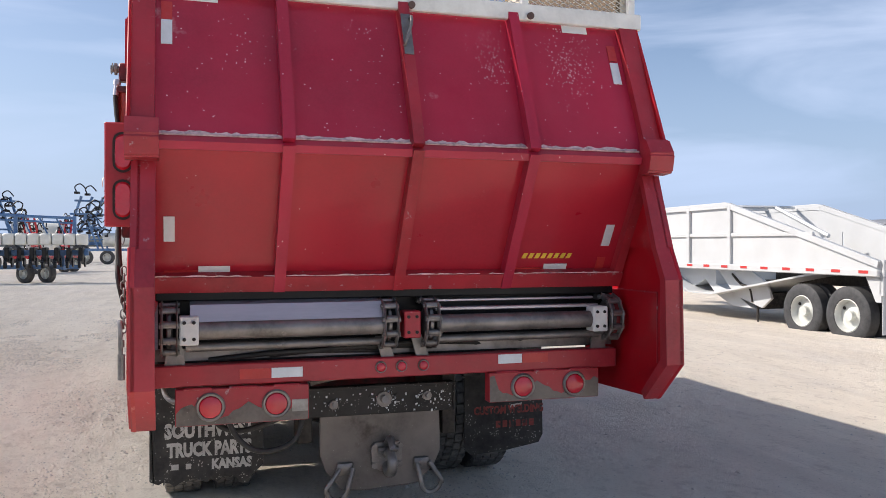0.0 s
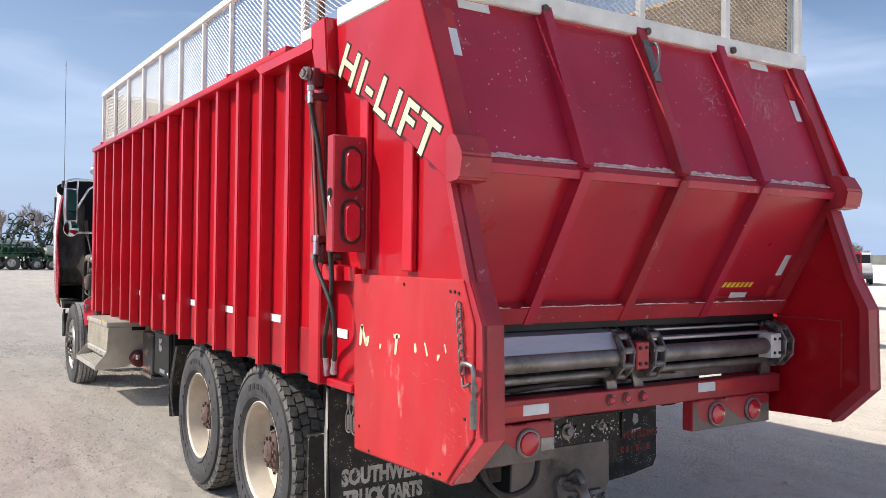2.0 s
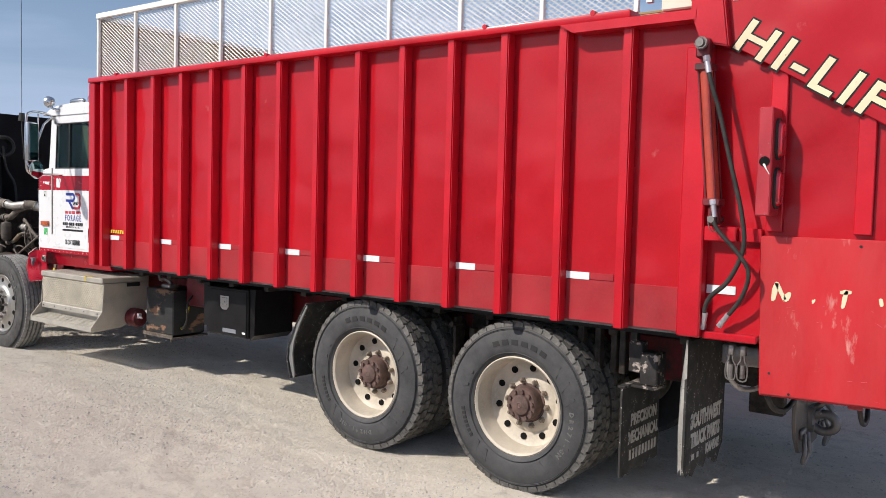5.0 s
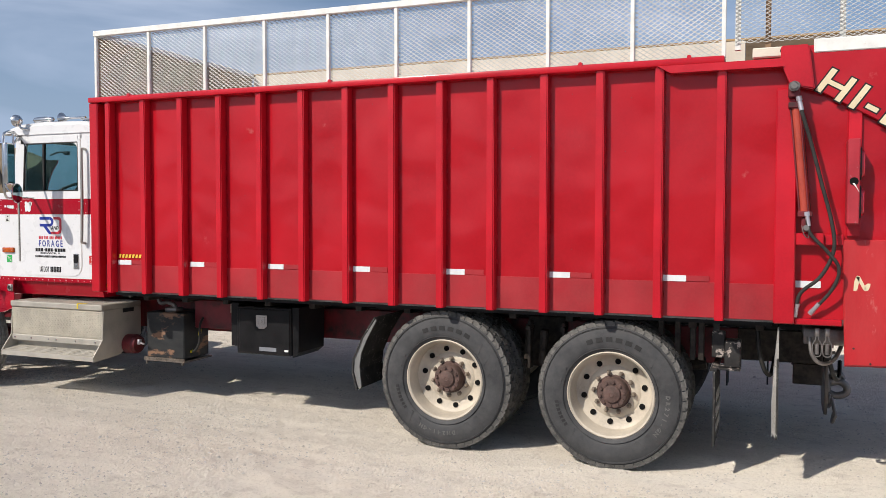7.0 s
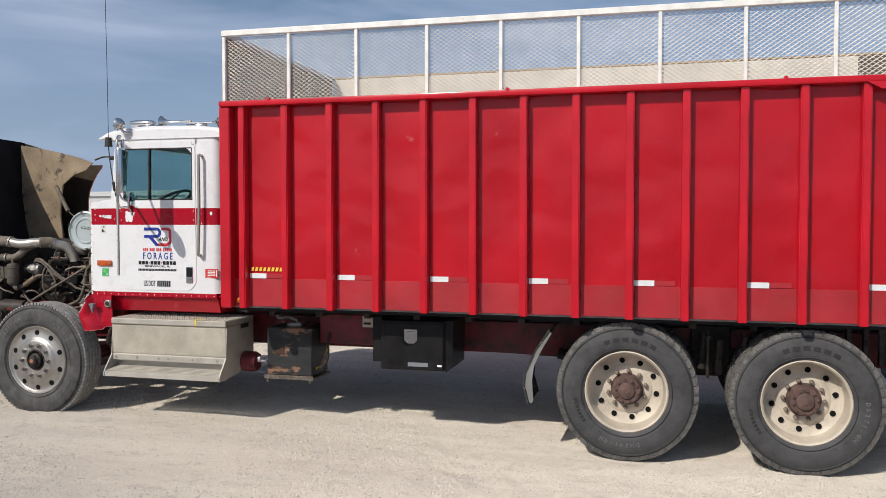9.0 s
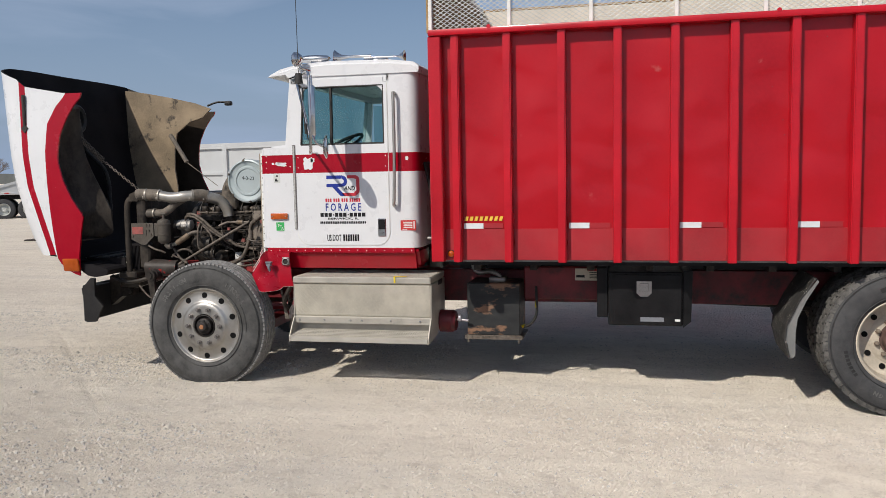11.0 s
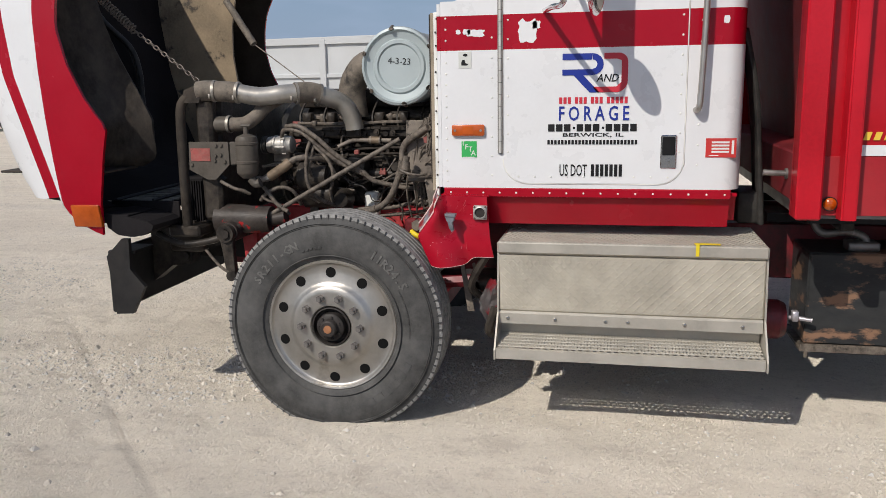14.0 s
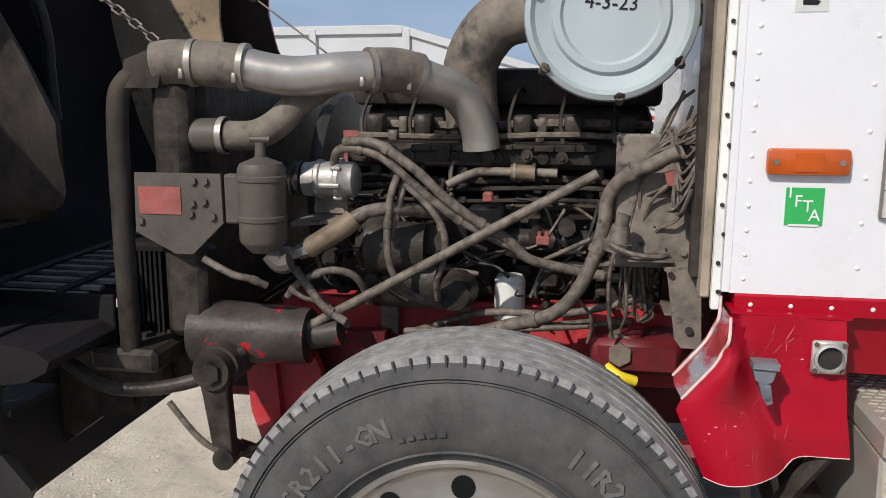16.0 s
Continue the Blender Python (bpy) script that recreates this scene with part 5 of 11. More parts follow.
# ---- rear end: conveyor, bumper, lamps ----
bm = bmesh.new()
box(bm, (0.03, -2.0, 0.985), (2.54, -1.90, 1.09), bevel=0.006)
bumper = part("rear_bumper", bm, RED_WORN, truck, "worn red channel bumper")
bm = bmesh.new()
box(bm, (0.60, -2.004, 1.012), (0.755, -2.001, 1.062))
box(bm, (1.815, -2.004, 1.03), (1.955, -2.001, 1.08))
parts("reflector_tape", bm, REFLECT, bumper)
bm = bmesh.new()
box(bm, (0.445, -2.004, 1.012), (0.598, -2.001, 1.062))
box(bm, (1.957, -2.004, 1.03), (2.11, -2.001, 1.08))
parts("red_tape", bm, REFLECT_RED, bumper)


def round_lamp(name, x, y, z, r, parent, label=""):
    bm = bmesh.new()
    lathe(bm, [(r * 1.28, 0.0), (r * 1.30, 0.006), (r * 1.18, 0.013), (r * 1.02, 0.012), (r, 0.008)], seg=28, mi=0)
    lathe(bm, [(r, 0.008), (r * 0.92, 0.018), (r * 0.6, 0.024), (0, 0.026)], seg=28, mi=1)
    bmesh.ops.transform(bm, matrix=Matrix.Translation((x, y, z)) @ pose(0, 0, 0, 0, 0, -90), verts=bm.verts[:])
    return part(name, bm, [STEEL, LENS_RED], parent, label, smooth=35)


for x in (1.16, 1.27, 1.39):
    round_lamp("marker_lamp", x, -2.001, 1.042, 0.024, bumper, "small round red marker lamp")
for x0, x1, z0, z1, lamps in ((0.14, 0.785, 0.796, 0.975, (0.305, 0.622)), (1.76, 2.42, 0.822, 0.984, (1.955, 2.265))):
    bm = bmesh.new()
    box(bm, (x0, -2.012, z0), (x1, -1.94, z1), bevel=0.005)
    for k in range(3):
        xa = x0 + 0.04 + k * (x1 - x0) / 3
        cyl(bm, (xa, -2.012, z1 + 0.001), (xa + 0.13, -2.012, z1 + 0.001), 0.006, seg=8)
    lb = part("lamp_panel", bm, RED_WORN, bumper, "scraped red hinged lamp panel")
    bm = bmesh.new()
    zm = (z0 + z1) / 2
    r2 = random.Random(int(x0 * 100))
    n = 26
    edge_ = [(x0 + 0.004 + (x1 - x0 - 0.008) * k / n, z0 + (0.055 + 0.035 * math.sin(k * 0.55 + x0) + 0.02 * r2.random() + (0.05 if x0 > 1 else 0.0) * (k in (0, 1, n - 1, n)))) for k in range(n + 1)]
    for (xa, za), (xb, zb) in zip(edge_, edge_[1:]):
        vs = [bm.verts.new(p) for p in ((xa, -2.0135, z0 + 0.003), (xb, -2.0135, z0 + 0.003), (xb, -2.0135, zb), (xa, -2.0135, za))]
        bm.faces.new(vs)
    bmesh.ops.remove_doubles(bm, verts=bm.verts[:], dist=0.0003)
    bmesh.ops.solidify(bm, geom=bm.faces[:], thickness=0.0012)
    part("scraped_patch", bm, HITCH, lb, "paint scraped to bare steel")
    if x0 < 1:
        bm = bmesh.new()
        box(bm, (x1 - 0.085, -2.0165, z0 + 0.045), (x1 - 0.004, -2.0135, z0 + 0.105), bevel=0.001)
        part("worn_patch", bm, ALU_CAST, lb)
    for x in lamps:
        round_lamp("tail_lamp", x, -2.013, zm, 0.055, lb, "round red tail lamp")
bm = bmesh.new()
box(bm, (0.835, -1.515, 0.695), (1.73, -1.46, 0.866), bevel=0.006)
box(bm, (0.835, -1.53, 0.852), (1.73, -1.515, 0.866), bevel=0.003)
box(bm, (1.715, -1.53, 0.697), (1.73, -1.515, 0.852), bevel=0.003)
plate = part("cross_plate", bm, SPECK, truck, "greasy black crossmember plate with chipped paint", smooth=40)
for x, z, r in ((1.00, 0.765, 0.026), (1.295, 0.782, 0.046), (1.555, 0.79, 0.028)):
    bm = bmesh.new()
    cyl(bm, (x, -1.53, z), (x, -1.514, z), r, seg=9)
    cyl(bm, (x, -1.555, z + 0.004), (x, -1.53, z), r * 0.5, seg=8)
    part("plate_boss", bm, STEEL, plate, smooth=40)
bm = bmesh.new()
for x, z in ((1.03, 0.745), (1.22, 0.80), (1.37, 0.80), (1.50, 0.765), (1.62, 0.78), (1.70, 0.74)):
    cyl(bm, (x, -1.524, z), (x, -1.515, z), 0.011, seg=7)
parts("plate_bolt", bm, SPECK, plate)
r2 = random.Random(19)
bm = bmesh.new()
for k in range(150):
    cx_, cz_ = r2.choice((1.0, 1.295, 1.295, 1.295, 1.55, 1.68)) + r2.gauss(0, 0.05), 0.78 + r2.gauss(0, 0.035)
    if 0.84 < cx_ < 1.71 and 0.70 < cz_ < 0.85:
        w_, h_ = r2.uniform(0.001, 0.006), r2.uniform(0.001, 0.008)
        box(bm, (cx_ - w_, -1.5168, cz_ - h_), (cx_ + w_, -1.5145, cz_ + h_))
tagged(part("paint_fleck", bm, REFLECT, plate, "white paint splatter"), kind="stuff")
bm = bmesh.new()
prism(bm, [(0.925, 0.70), (1.635, 0.70), (1.642, 0.46), (1.60, 0.37), (1.50, 0.275), (1.22, 0.258), (1.05, 0.27), (0.96, 0.38), (0.925, 0.48)], "y", -1.505, -1.48)
bmesh.ops.bevel(bm, geom=bm.edges[:], offset=0.004, segments=1, affect="EDGES")
hitch = part("hitch_plate", bm, HITCH, truck, "grimy bare steel hitch plate")
bm = bmesh.new()
prism(bm, [(1.225, 0.40), (1.215, 0.50), (1.24, 0.535), (1.385, 0.535), (1.40, 0.50), (1.395, 0.40), (1.34, 0.365), (1.27, 0.37)], "y", -1.535, -1.506)
tube(bm, [(1.31, -1.52, 0.47), (1.31, -1.60, 0.49), (1.31, -1.655, 0.455), (1.31, -1.65, 0.40), (1.31, -1.58, 0.375), (1.31, -1.52, 0.40)], 0.030, seg=10)
tube(bm, [(1.31, -1.53, 0.52), (1.315, -1.59, 0.565), (1.32, -1.64, 0.51)], 0.021, seg=8)
cyl(bm, (1.25, -1.56, 0.50), (1.37, -1.56, 0.50), 0.016, seg=8)
hook = part("pintle_hook", bm, STEEL, hitch, "rusty pintle hook", smooth=45)
bm = bmesh.new()
for x, z in ((1.235, 0.405), (1.385, 0.405), (1.235, 0.51), (1.385, 0.51)):
    cyl(bm, (x, -1.545, z), (x, -1.534, z), 0.019, seg=6)
parts("hook_bolt", bm, STEEL, hook)
for x, s in ((1.065, -1), (1.52, 1)):
    bm = bmesh.new()
    box(bm, (x - 0.045, -1.53, 0.36), (x + 0.045, -1.506, 0.43), bevel=0.006)
    ring = []
    for k in range(13):
        a_ = math.pi * (k / 12) + math.pi
        ring.append((x + s * 0.05 + 0.062 * math.cos(a_), -1.56 - 0.02 * math.sin(a_), 0.30 + 0.075 * math.sin(a_)))
    ring = [(x - 0.03, -1.535, 0.40)] + ring + [(x + 0.045, -1.535, 0.40)]
    tube(bm, ring, 0.014, seg=8, per=2)
    part("tow_ring", bm, STEEL, hitch, "steel tow ring", smooth=60)
bm = bmesh.new()
tube(bm, [(0.38, -1.95, 0.86), (0.42, -1.95, 0.74), (0.50, -1.95, 0.655), (0.60, -1.95, 0.635), (0.71, -1.94, 0.67), (0.76, -1.92, 0.76), (0.77, -1.9, 0.9)], 0.014, seg=8)
tube(bm, [(0.80, -1.95, 0.97), (0.90, -1.95, 0.99), (1.05, -1.93, 1.0)], 0.018, seg=8, mi=1)
part("air_hose", bm, [BLACK, GRIME_HOSE], hitch, smooth=60)

# conveyor head shafts, slats and chains
bm = bmesh.new()
for x0, x1 in ((0.19, 1.17), (1.45, 2.44)):
    cyl(bm, (x0, -2.02, 1.262), (x1, -2.02, 1.262), 0.047, seg=20)
    cyl(bm, (x0, -1.97, 1.175), (x1, -1.97, 1.175), 0.022, seg=12)
conveyor = part("conveyor", bm, STEEL, truck, "dark steel conveyor head shaft", smooth=40)
bm = bmesh.new()
prism(bm, [(-2.045, 1.305), (-2.005, 1.385), (-1.93, 1.40), (-1.93, 1.385), (-1.995, 1.37), (-2.03, 1.30)], "x", 0.21, 1.16)
part("slat", bm, STEEL_BRIGHT, conveyor, "dust-coated steel slat")
for y, z in ((-1.80, 1.385), (-1.60, 1.39), (-1.40, 1.39)):
    bm = bmesh.new()
    box(bm, (0.2, y - 0.03, z - 0.025), (1.17, y + 0.03, z), bevel=0.005)
    part("slat", bm, STEEL, conveyor)
for y, z, h in ((-1.965, 1.345, 0.018), (-1.90, 1.385, 0.015), (-1.78, 1.395, 0.02), (-1.6, 1.395, 0.02), (-1.4, 1.395, 0.02)):
    bm = bmesh.new()
    box(bm, (1.46, y - 0.028, z - h), (2.43, y + 0.028, z), bevel=0.004)
    part("slat", bm, STEEL_BRIGHT if y < -1.85 else STEEL, conveyor)
bm = bmesh.new()
box(bm, (-0.040, -0.019, -0.050), (-0.029, 0.019, 0.050), bevel=0.006)
box(bm, (0.029, -0.019, -0.050), (0.040, 0.019, 0.050), bevel=0.006)
for z in (-0.034, 0.034):
    cyl(bm, (-0.047, 0, z), (0.047, 0, z), 0.010, seg=10)
cyl(bm, (-0.029, 0, 0.034), (0.029, 0, 0.034), 0.016, seg=10)
link_mesh = mesh_of("chain_link", bm, STEEL, smooth=40)
CY, CZ, CR = -1.96, 1.265, 0.115
for x in (0.115, 1.20, 1.425, 2.50):
    s = -0.33
    for k in range(15):
        if k < 4:
            p, ang = Vector((x, CY + 0.33 - 0.085 * k, CZ + CR)), 90
        elif k < 9:
            a_ = radians(90 + (k - 3.5) * 38)
            p, ang = Vector((x, CY + CR * math.cos(a_), CZ + CR * math.sin(a_))), math.degrees(a_)
        else:
            p, ang = Vector((x, CY + 0.085 * (k - 8.5), CZ - CR)), 90
        piece("chain_link", link_mesh, Matrix.Translation(p) @ pose(0, 0, 0, ang, 0, 0), conveyor)
    bm = bmesh.new()
    lathe(bm, [(0.0, -0.014), (0.085, -0.014), (0.10, -0.008), (0.10, 0.008), (0.085, 0.014), (0.0, 0.014)], Matrix.Translation((x, CY, CZ)), seg=16)
    part("sprocket", bm, STEEL, conveyor)
for x, mt in ((0.205, WHITE_CAGE), (1.312, RED_WORN), (2.40, WHITE_CAGE)):
    bm = bmesh.new()
    box(bm, (x - 0.045, -2.075, 1.195), (x + 0.045, -1.98, 1.335), bevel=0.006)
    for dx in (-0.022, 0.022):
        for z in (1.225, 1.305):
            cyl(bm, (x + dx, -2.082, z), (x + dx, -2.075, z), 0.009, seg=7, mi=1)
    part("bearing_block", bm, [mt, HUB_DARK], conveyor, "bolted bearing block")
bm = bmesh.new()
box(bm, (0.05, -1.95, 1.40), (2.545, -1.86, 1.455), bevel=0.006)
box(bm, (0.06, -1.87, 1.08), (1.98, -1.84, 1.40))
box(bm, (1.98, -1.87, 1.115), (2.52, -1.84, 1.40))
parts("throat_beam", bm, BLACK_STEEL, conveyor)
bm = bmesh.new()
for x, dx in ((1.17, 0.06), (1.36, 0.09)):
    prism(bm, [(x, 1.09), (x + 0.07, 1.09), (x + 0.03, 1.20), (x - 0.03, 1.20)], "y", -1.97, -1.955)
for x in (0.14, 2.44):
    prism(bm, [(x - 0.05, 1.08), (x + 0.05, 1.08), (x + 0.03, 1.2), (x - 0.03, 1.2)], "y", -1.97, -1.955)
parts("strut_plate", bm, STEEL, conveyor)
r2 = random.Random(11)
for k in range(5):
    bm = bmesh.new()
    z = 1.10 + 0.012 * k
    tube(bm, [(0.3 + 0.3 * k, -1.90, z), (0.7 + 0.3 * k, -1.93, z + 0.03), (1.1 + 0.28 * k, -1.90, z + 0.02), (1.3 + 0.24 * k, -1.88, z)], 0.014, seg=7)
    part("hydraulic_hose", bm, BLACK, conveyor, smooth=60)


# ---- chassis ----
bm = bmesh.new()
for x in (0.85, 1.71):
    box(bm, (x - 0.045, -0.85, 0.66), (x + 0.045, 7.75, 0.945), bevel=0.006)
for y in (-0.7, 0.6, 2.4, 4.6):
    box(bm, (0.89, y - 0.06, 0.70), (1.67, y + 0.06, 0.92))
chassis = part("chassis_frame", bm, RED_CHASSIS, truck, "grimy dark red frame rails")
bm = bmesh.new()
for x in (0.85, 1.71):
    box(bm, (x - 0.04, -1.458, 0.70), (x + 0.04, -0.851, 0.945), bevel=0.006)
    box(bm, (x - 0.04, -1.458, 0.54), (x + 0.04, -1.25, 0.699), bevel=0.006)
parts("frame_extension", bm, GRIME, chassis, "greasy black frame extension")
for y, h in ((-1.0, 0.20), (-1.45, 0.16)):
    bm = bmesh.new()
    tube(bm, [(0.35, y, 1.06), (0.32, y - 0.02, 0.85), (0.36, y - 0.06, 0.70), (0.50, y - 0.10, 0.66), (0.75, y - 0.12, 0.74)], 0.016, seg=8)
    part("brake_hose", bm, BLACK, chassis, smooth=60)
bm = bmesh.new()
for y in (0.0, 1.325):
    cyl(bm, (0.3, y, 0.505), (2.26, y, 0.505), 0.075, seg=16)
    lathe(bm, [(0, -0.2), (0.16, -0.17), (0.21, 0), (0.16, 0.17), (0, 0.2)], Matrix.Translation((CX, y, 0.52)), seg=20)
for x in (0.78, 1.78):
    tube(bm, [(x, -0.62, 0.66), (x, 0.0, 0.60), (x, 0.66, 0.76), (x, 1.32, 0.60), (x, 1.95, 0.68)], 0.05, seg=8)
    box(bm, (x - 0.05, 0.5, 0.55), (x + 0.05, 0.82, 0.98), bevel=0.01)
cyl(bm, (1.28, 1.4, 0.6), (1.28, 5.0, 0.72), 0.055, seg=14)
part("drive_axle", bm, GRIME, chassis, smooth=40)
bm = bmesh.new()
for y in (0.42, 0.98, 0.70):
    box(bm, (0.34, y - 0.012, 0.60), (0.42, y + 0.012, 0.98), bevel=0.004)
    cyl(bm, (0.30, y, 0.93), (0.42, y, 0.93), 0.02, seg=10)
for y, z in ((0.62, 0.62), (0.74, 0.66)):
    cyl(bm, (0.45, y, z), (0.45, y - 0.02, z + 0.28), 0.035, seg=12)
for y in (-0.33, -0.45, -0.56, -0.62):
    box(bm, (0.30, y - 0.02, 0.66 + 0.1 * (y < -0.4)), (0.36, y + 0.02, 1.06), bevel=0.005)
parts("hanger_bracket", bm, GRIME, chassis)


# ---- wheels ----
TR = 0.55


def tyre_bm(lug, flat):
    """A tyre round the x axis; outer side at -x."""
    bm = bmesh.new()
    w_ = 0.135
    side = [(0.318, 0.110), (0.335, 0.128), (0.38, 0.142), (0.43, 0.146), (0.475, 0.138), (0.512, 0.122), (0.532, 0.112)]
    base = 0.537 if lug else TR
    prof = [(r, -h) for r, h in side]
    if lug:
        prof += [(base, -0.108), (base, 0.108)]
    else:
        prof += [(base - 0.004, -0.108)]
        for c in (-0.066, -0.022, 0.022, 0.066):
            prof += [(base, c - 0.007), (base - 0.016, c - 0.005), (base - 0.016, c + 0.005), (base, c + 0.007)]
        prof += [(base - 0.004, 0.108)]
    prof += [(r, h) for r, h in side[::-1]]
    lathe(bm, prof, seg=96, closed=True)
    for f in bm.faces:
        c = f.calc_center_median()
        if math.hypot(c.y, c.z) > (0.522 if lug else 0.536):
            f.material_index = 1
    # raised ring lines on the sidewall
    for r in (0.352, 0.498, 0.505):
        lathe(bm, [(r - 0.003, -0.139 if r < 0.4 else -0.129), (r, -0.1445 if r < 0.4 else -0.133), (r + 0.003, -0.139 if r < 0.4 else -0.128)], seg=96)
    if lug:
        n = 46
        for row, (x0, x1, sh) in enumerate(((-0.112, -0.066, 0), (-0.058, -0.005, 0.5), (0.005, 0.058, 0), (0.066, 0.112, 0.5))):
            for k in range(n):
                a_ = 2 * math.pi * (k + sh) / n
                box(bm, (x0, -0.0303, base - 0.004), (x1, 0.0303, TR + 0.003), m=Matrix.Rotation(a_, 4, "X") @ pose(0, 0, 0, 0, 0, 9 if row % 2 else -9), mi=1)
        for k in range(n):
            for s in (-1, 1):
                a_ = 2 * math.pi * (k + (0 if s < 0 else 0.5)) / n
                prism_v = box(bm, (-0.004, -0.031, -0.010), (0.004, 0.031, 0.020), mi=1)
                bmesh.ops.transform(bm, matrix=Matrix.Rotation(a_, 4, "X") @ Matrix.Translation((s * 0.115, 0, 0.526)) @ Matrix.Rotation(s * -0.3, 4, "Y"), verts=prism_v)
    else:
        for k in range(92):
            for s in (-1, 1):
                a_ = 2 * math.pi * k / 92
                box(bm, (s * 0.1115 - 0.006, -0.0022, 0.524), (s * 0.1115 + 0.004, 0.0022, 0.5462), m=Matrix.Rotation(a_, 4, "X"), mi=3)
    for v in bm.verts:
        if v.co.z < -flat:
            v.co.x *= 1 + 0.10 * min(1.0, (-flat - v.co.z) / 0.03)
            v.co.z = -flat
    return bm


def ring_marks(bm, groups, r, h):
    """Raised plain bars round the sidewall: (start, end in degrees, bar count)."""
    for a0, a1, n in groups:
        for k in range(n):
            a_ = radians(a0 + (a1 - a0) * (k + 0.5) / n)
            wd = radians(abs(a1 - a0)) * r / n * 0.66
            box(bm, (-0.1475, -wd / 2, r - h / 2), (-0.141, wd / 2, r + h / 2), m=Matrix.Rotation(a_, 4, "X"), mi=2)


def rear_rim():
    """Deep-dished cream steel disc wheel, outer side at -x."""
    bm = bmesh.new()
    lathe(bm, [(0.318, -0.105), (0.326, -0.118), (0.318, -0.124), (0.305, -0.112), (0.296, -0.07), (0.285, 0.02), (0.265, 0.035), (0.20, 0.045), (0.175, 0.03), (0.15, 0.03), (0.0, 0.03),
               (0.0, 0.045), (0.25, 0.06), (0.30, 0.05), (0.305, 0.11), (0.318, 0.118)], seg=64)
    return bm


def hub_holes(n, r, x, rad):
    bm = bmesh.new()
    for k in range(n):
        a_ = 2 * math.pi * k / n
        tilt_ = 0.12 if x < 0 else 0.0
        nrm = Vector((-1, tilt_ * math.cos(a_), tilt_ * math.sin(a_))).normalized()
        p = Vector((x, r * math.cos(a_), r * math.sin(a_)))
        cyl(bm, p + nrm * 0.003, p - nrm * 0.02, rad, seg=18)
    return bm


def nut_mesh(name, material, dome):
    bm = bmesh.new()
    cyl(bm, (0, 0, 0), (-0.022, 0, 0), 0.019, seg=6)
    if dome:
        cyl(bm, (-0.022, 0, 0), (-0.040, 0, 0), 0.015, 0.008, seg=10)
    else:
        cyl(bm, (-0.022, 0, 0), (-0.038, 0, 0), 0.011, seg=8)
    return mesh_of(name, bm, material, smooth=35)


def arc_words(words, r, mid, step, size, x):
    """Characters set round a sidewall, tops outward; mid and step in degrees."""
    me = bpy.data.meshes.new("size_mark")
    bm2 = bmesh.new()
    for k, ch in enumerate(words):
        a_ = radians(mid + step * (k - (len(words) - 1) / 2))
        cu = bpy.data.curves.new("c", "FONT")
        cu.body, cu.size, cu.extrude, cu.align_x, cu.resolution_u, cu.offset = ch, size, 0.002, "CENTER", 1, 0.0016
        tmp = bpy.data.objects.new("c", cu)
        scene.collection.objects.link(tmp)
        bpy.context.view_layer.update()
        cm = bpy.data.meshes.new_from_object(tmp.evaluated_get(bpy.context.evaluated_depsgraph_get()))
        bpy.data.objects.remove(tmp)
        cm.transform(Matrix.Rotation(a_, 4, "X") @ on_left(x, 0, r))
        bm2.from_mesh(cm)
        bpy.data.meshes.remove(cm)
    bm2.to_mesh(me)
    bm2.free()
    me.materials.append(TYRE_LETTER)
    return me


SIZE_MARK = arc_words("11R24.5", 0.405, 46, 4.6, 0.060, -0.1465)
TREAD_MARK = {"steer": arc_words("SR211-GN", 0.405, -41, 5.0, 0.058, -0.1455), "front": arc_words("DH241-GN", 0.405, 187, 5.6, 0.044, -0.1455), "rear": arc_words("DR271-GN", 0.405, 107, 5.6, 0.044, -0.1455)}
bm = tyre_bm(True, 0.545)
ring_marks(bm, ((-26, 34, 6),), 0.420, 0.034)
ring_marks(bm, ((232, 262, 7),), 0.405, 0.026)
for a0 in (52, 66, 80, 122, 136, 150, 226, 214, 286, 300):
    c_, s_ = radians(a0), radians(a0 + 9)
    vs = prism(bm, [(-0.004, 0.375), (0.016, 0.372), (0.050, 0.446), (0.036, 0.452)], "x", -0.1462, -0.140, mi=0)
    bmesh.ops.transform(bm, matrix=Matrix.Rotation(c_, 4, "X"), verts=vs)
TYRE_LUG = mesh_of("tyre", bm, [RUBBER, RUBBER_TREAD, RUBBER_MARK], smooth=35)
bm = tyre_bm(False, 0.500)
ring_marks(bm, ((112, 156, 6),), 0.418, 0.036)
ring_marks(bm, ((60, 96, 14), (-20, -4, 5)), 0.392, 0.008)
TYRE_RIB = mesh_of("tyre", bm, [RUBBER_STEER, TREAD_STEER, RUBBER_STEER, RUBBER], smooth=35)
RIM_REAR = mesh_of("wheel", rear_rim(), CREAM_RIM, smooth=35)
HOLES_REAR = mesh_of("hand_hole", hub_holes(1, 0.232, 0.034, 0.022), HOLE_BLACK)
bm = bmesh.new()
lathe(bm, [(0.112, 0.031), (0.112, 0.024), (0.100, 0.022), (0.098, -0.02), (0.094, -0.052), (0.090, -0.058), (0.060, -0.060), (0.055, -0.074), (0.045, -0.080), (0.0, -0.080)], seg=32)
lathe(bm, [(0.020, -0.081), (0.014, -0.084), (0.008, -0.081), (0.0, -0.083)], seg=16)
for k in range(10):
    a_ = 2 * math.pi * k / 10
    cyl(bm, (-0.055, 0.076 * math.cos(a_), 0.076 * math.sin(a_)), (-0.074, 0.076 * math.cos(a_), 0.076 * math.sin(a_)), 0.011, seg=6)
bmesh.ops.scale(bm, vec=(1.0, 1.16, 1.16), verts=bm.verts[:])
HUB_REAR = mesh_of("hub", bm, HUB_RUST, smooth=35)
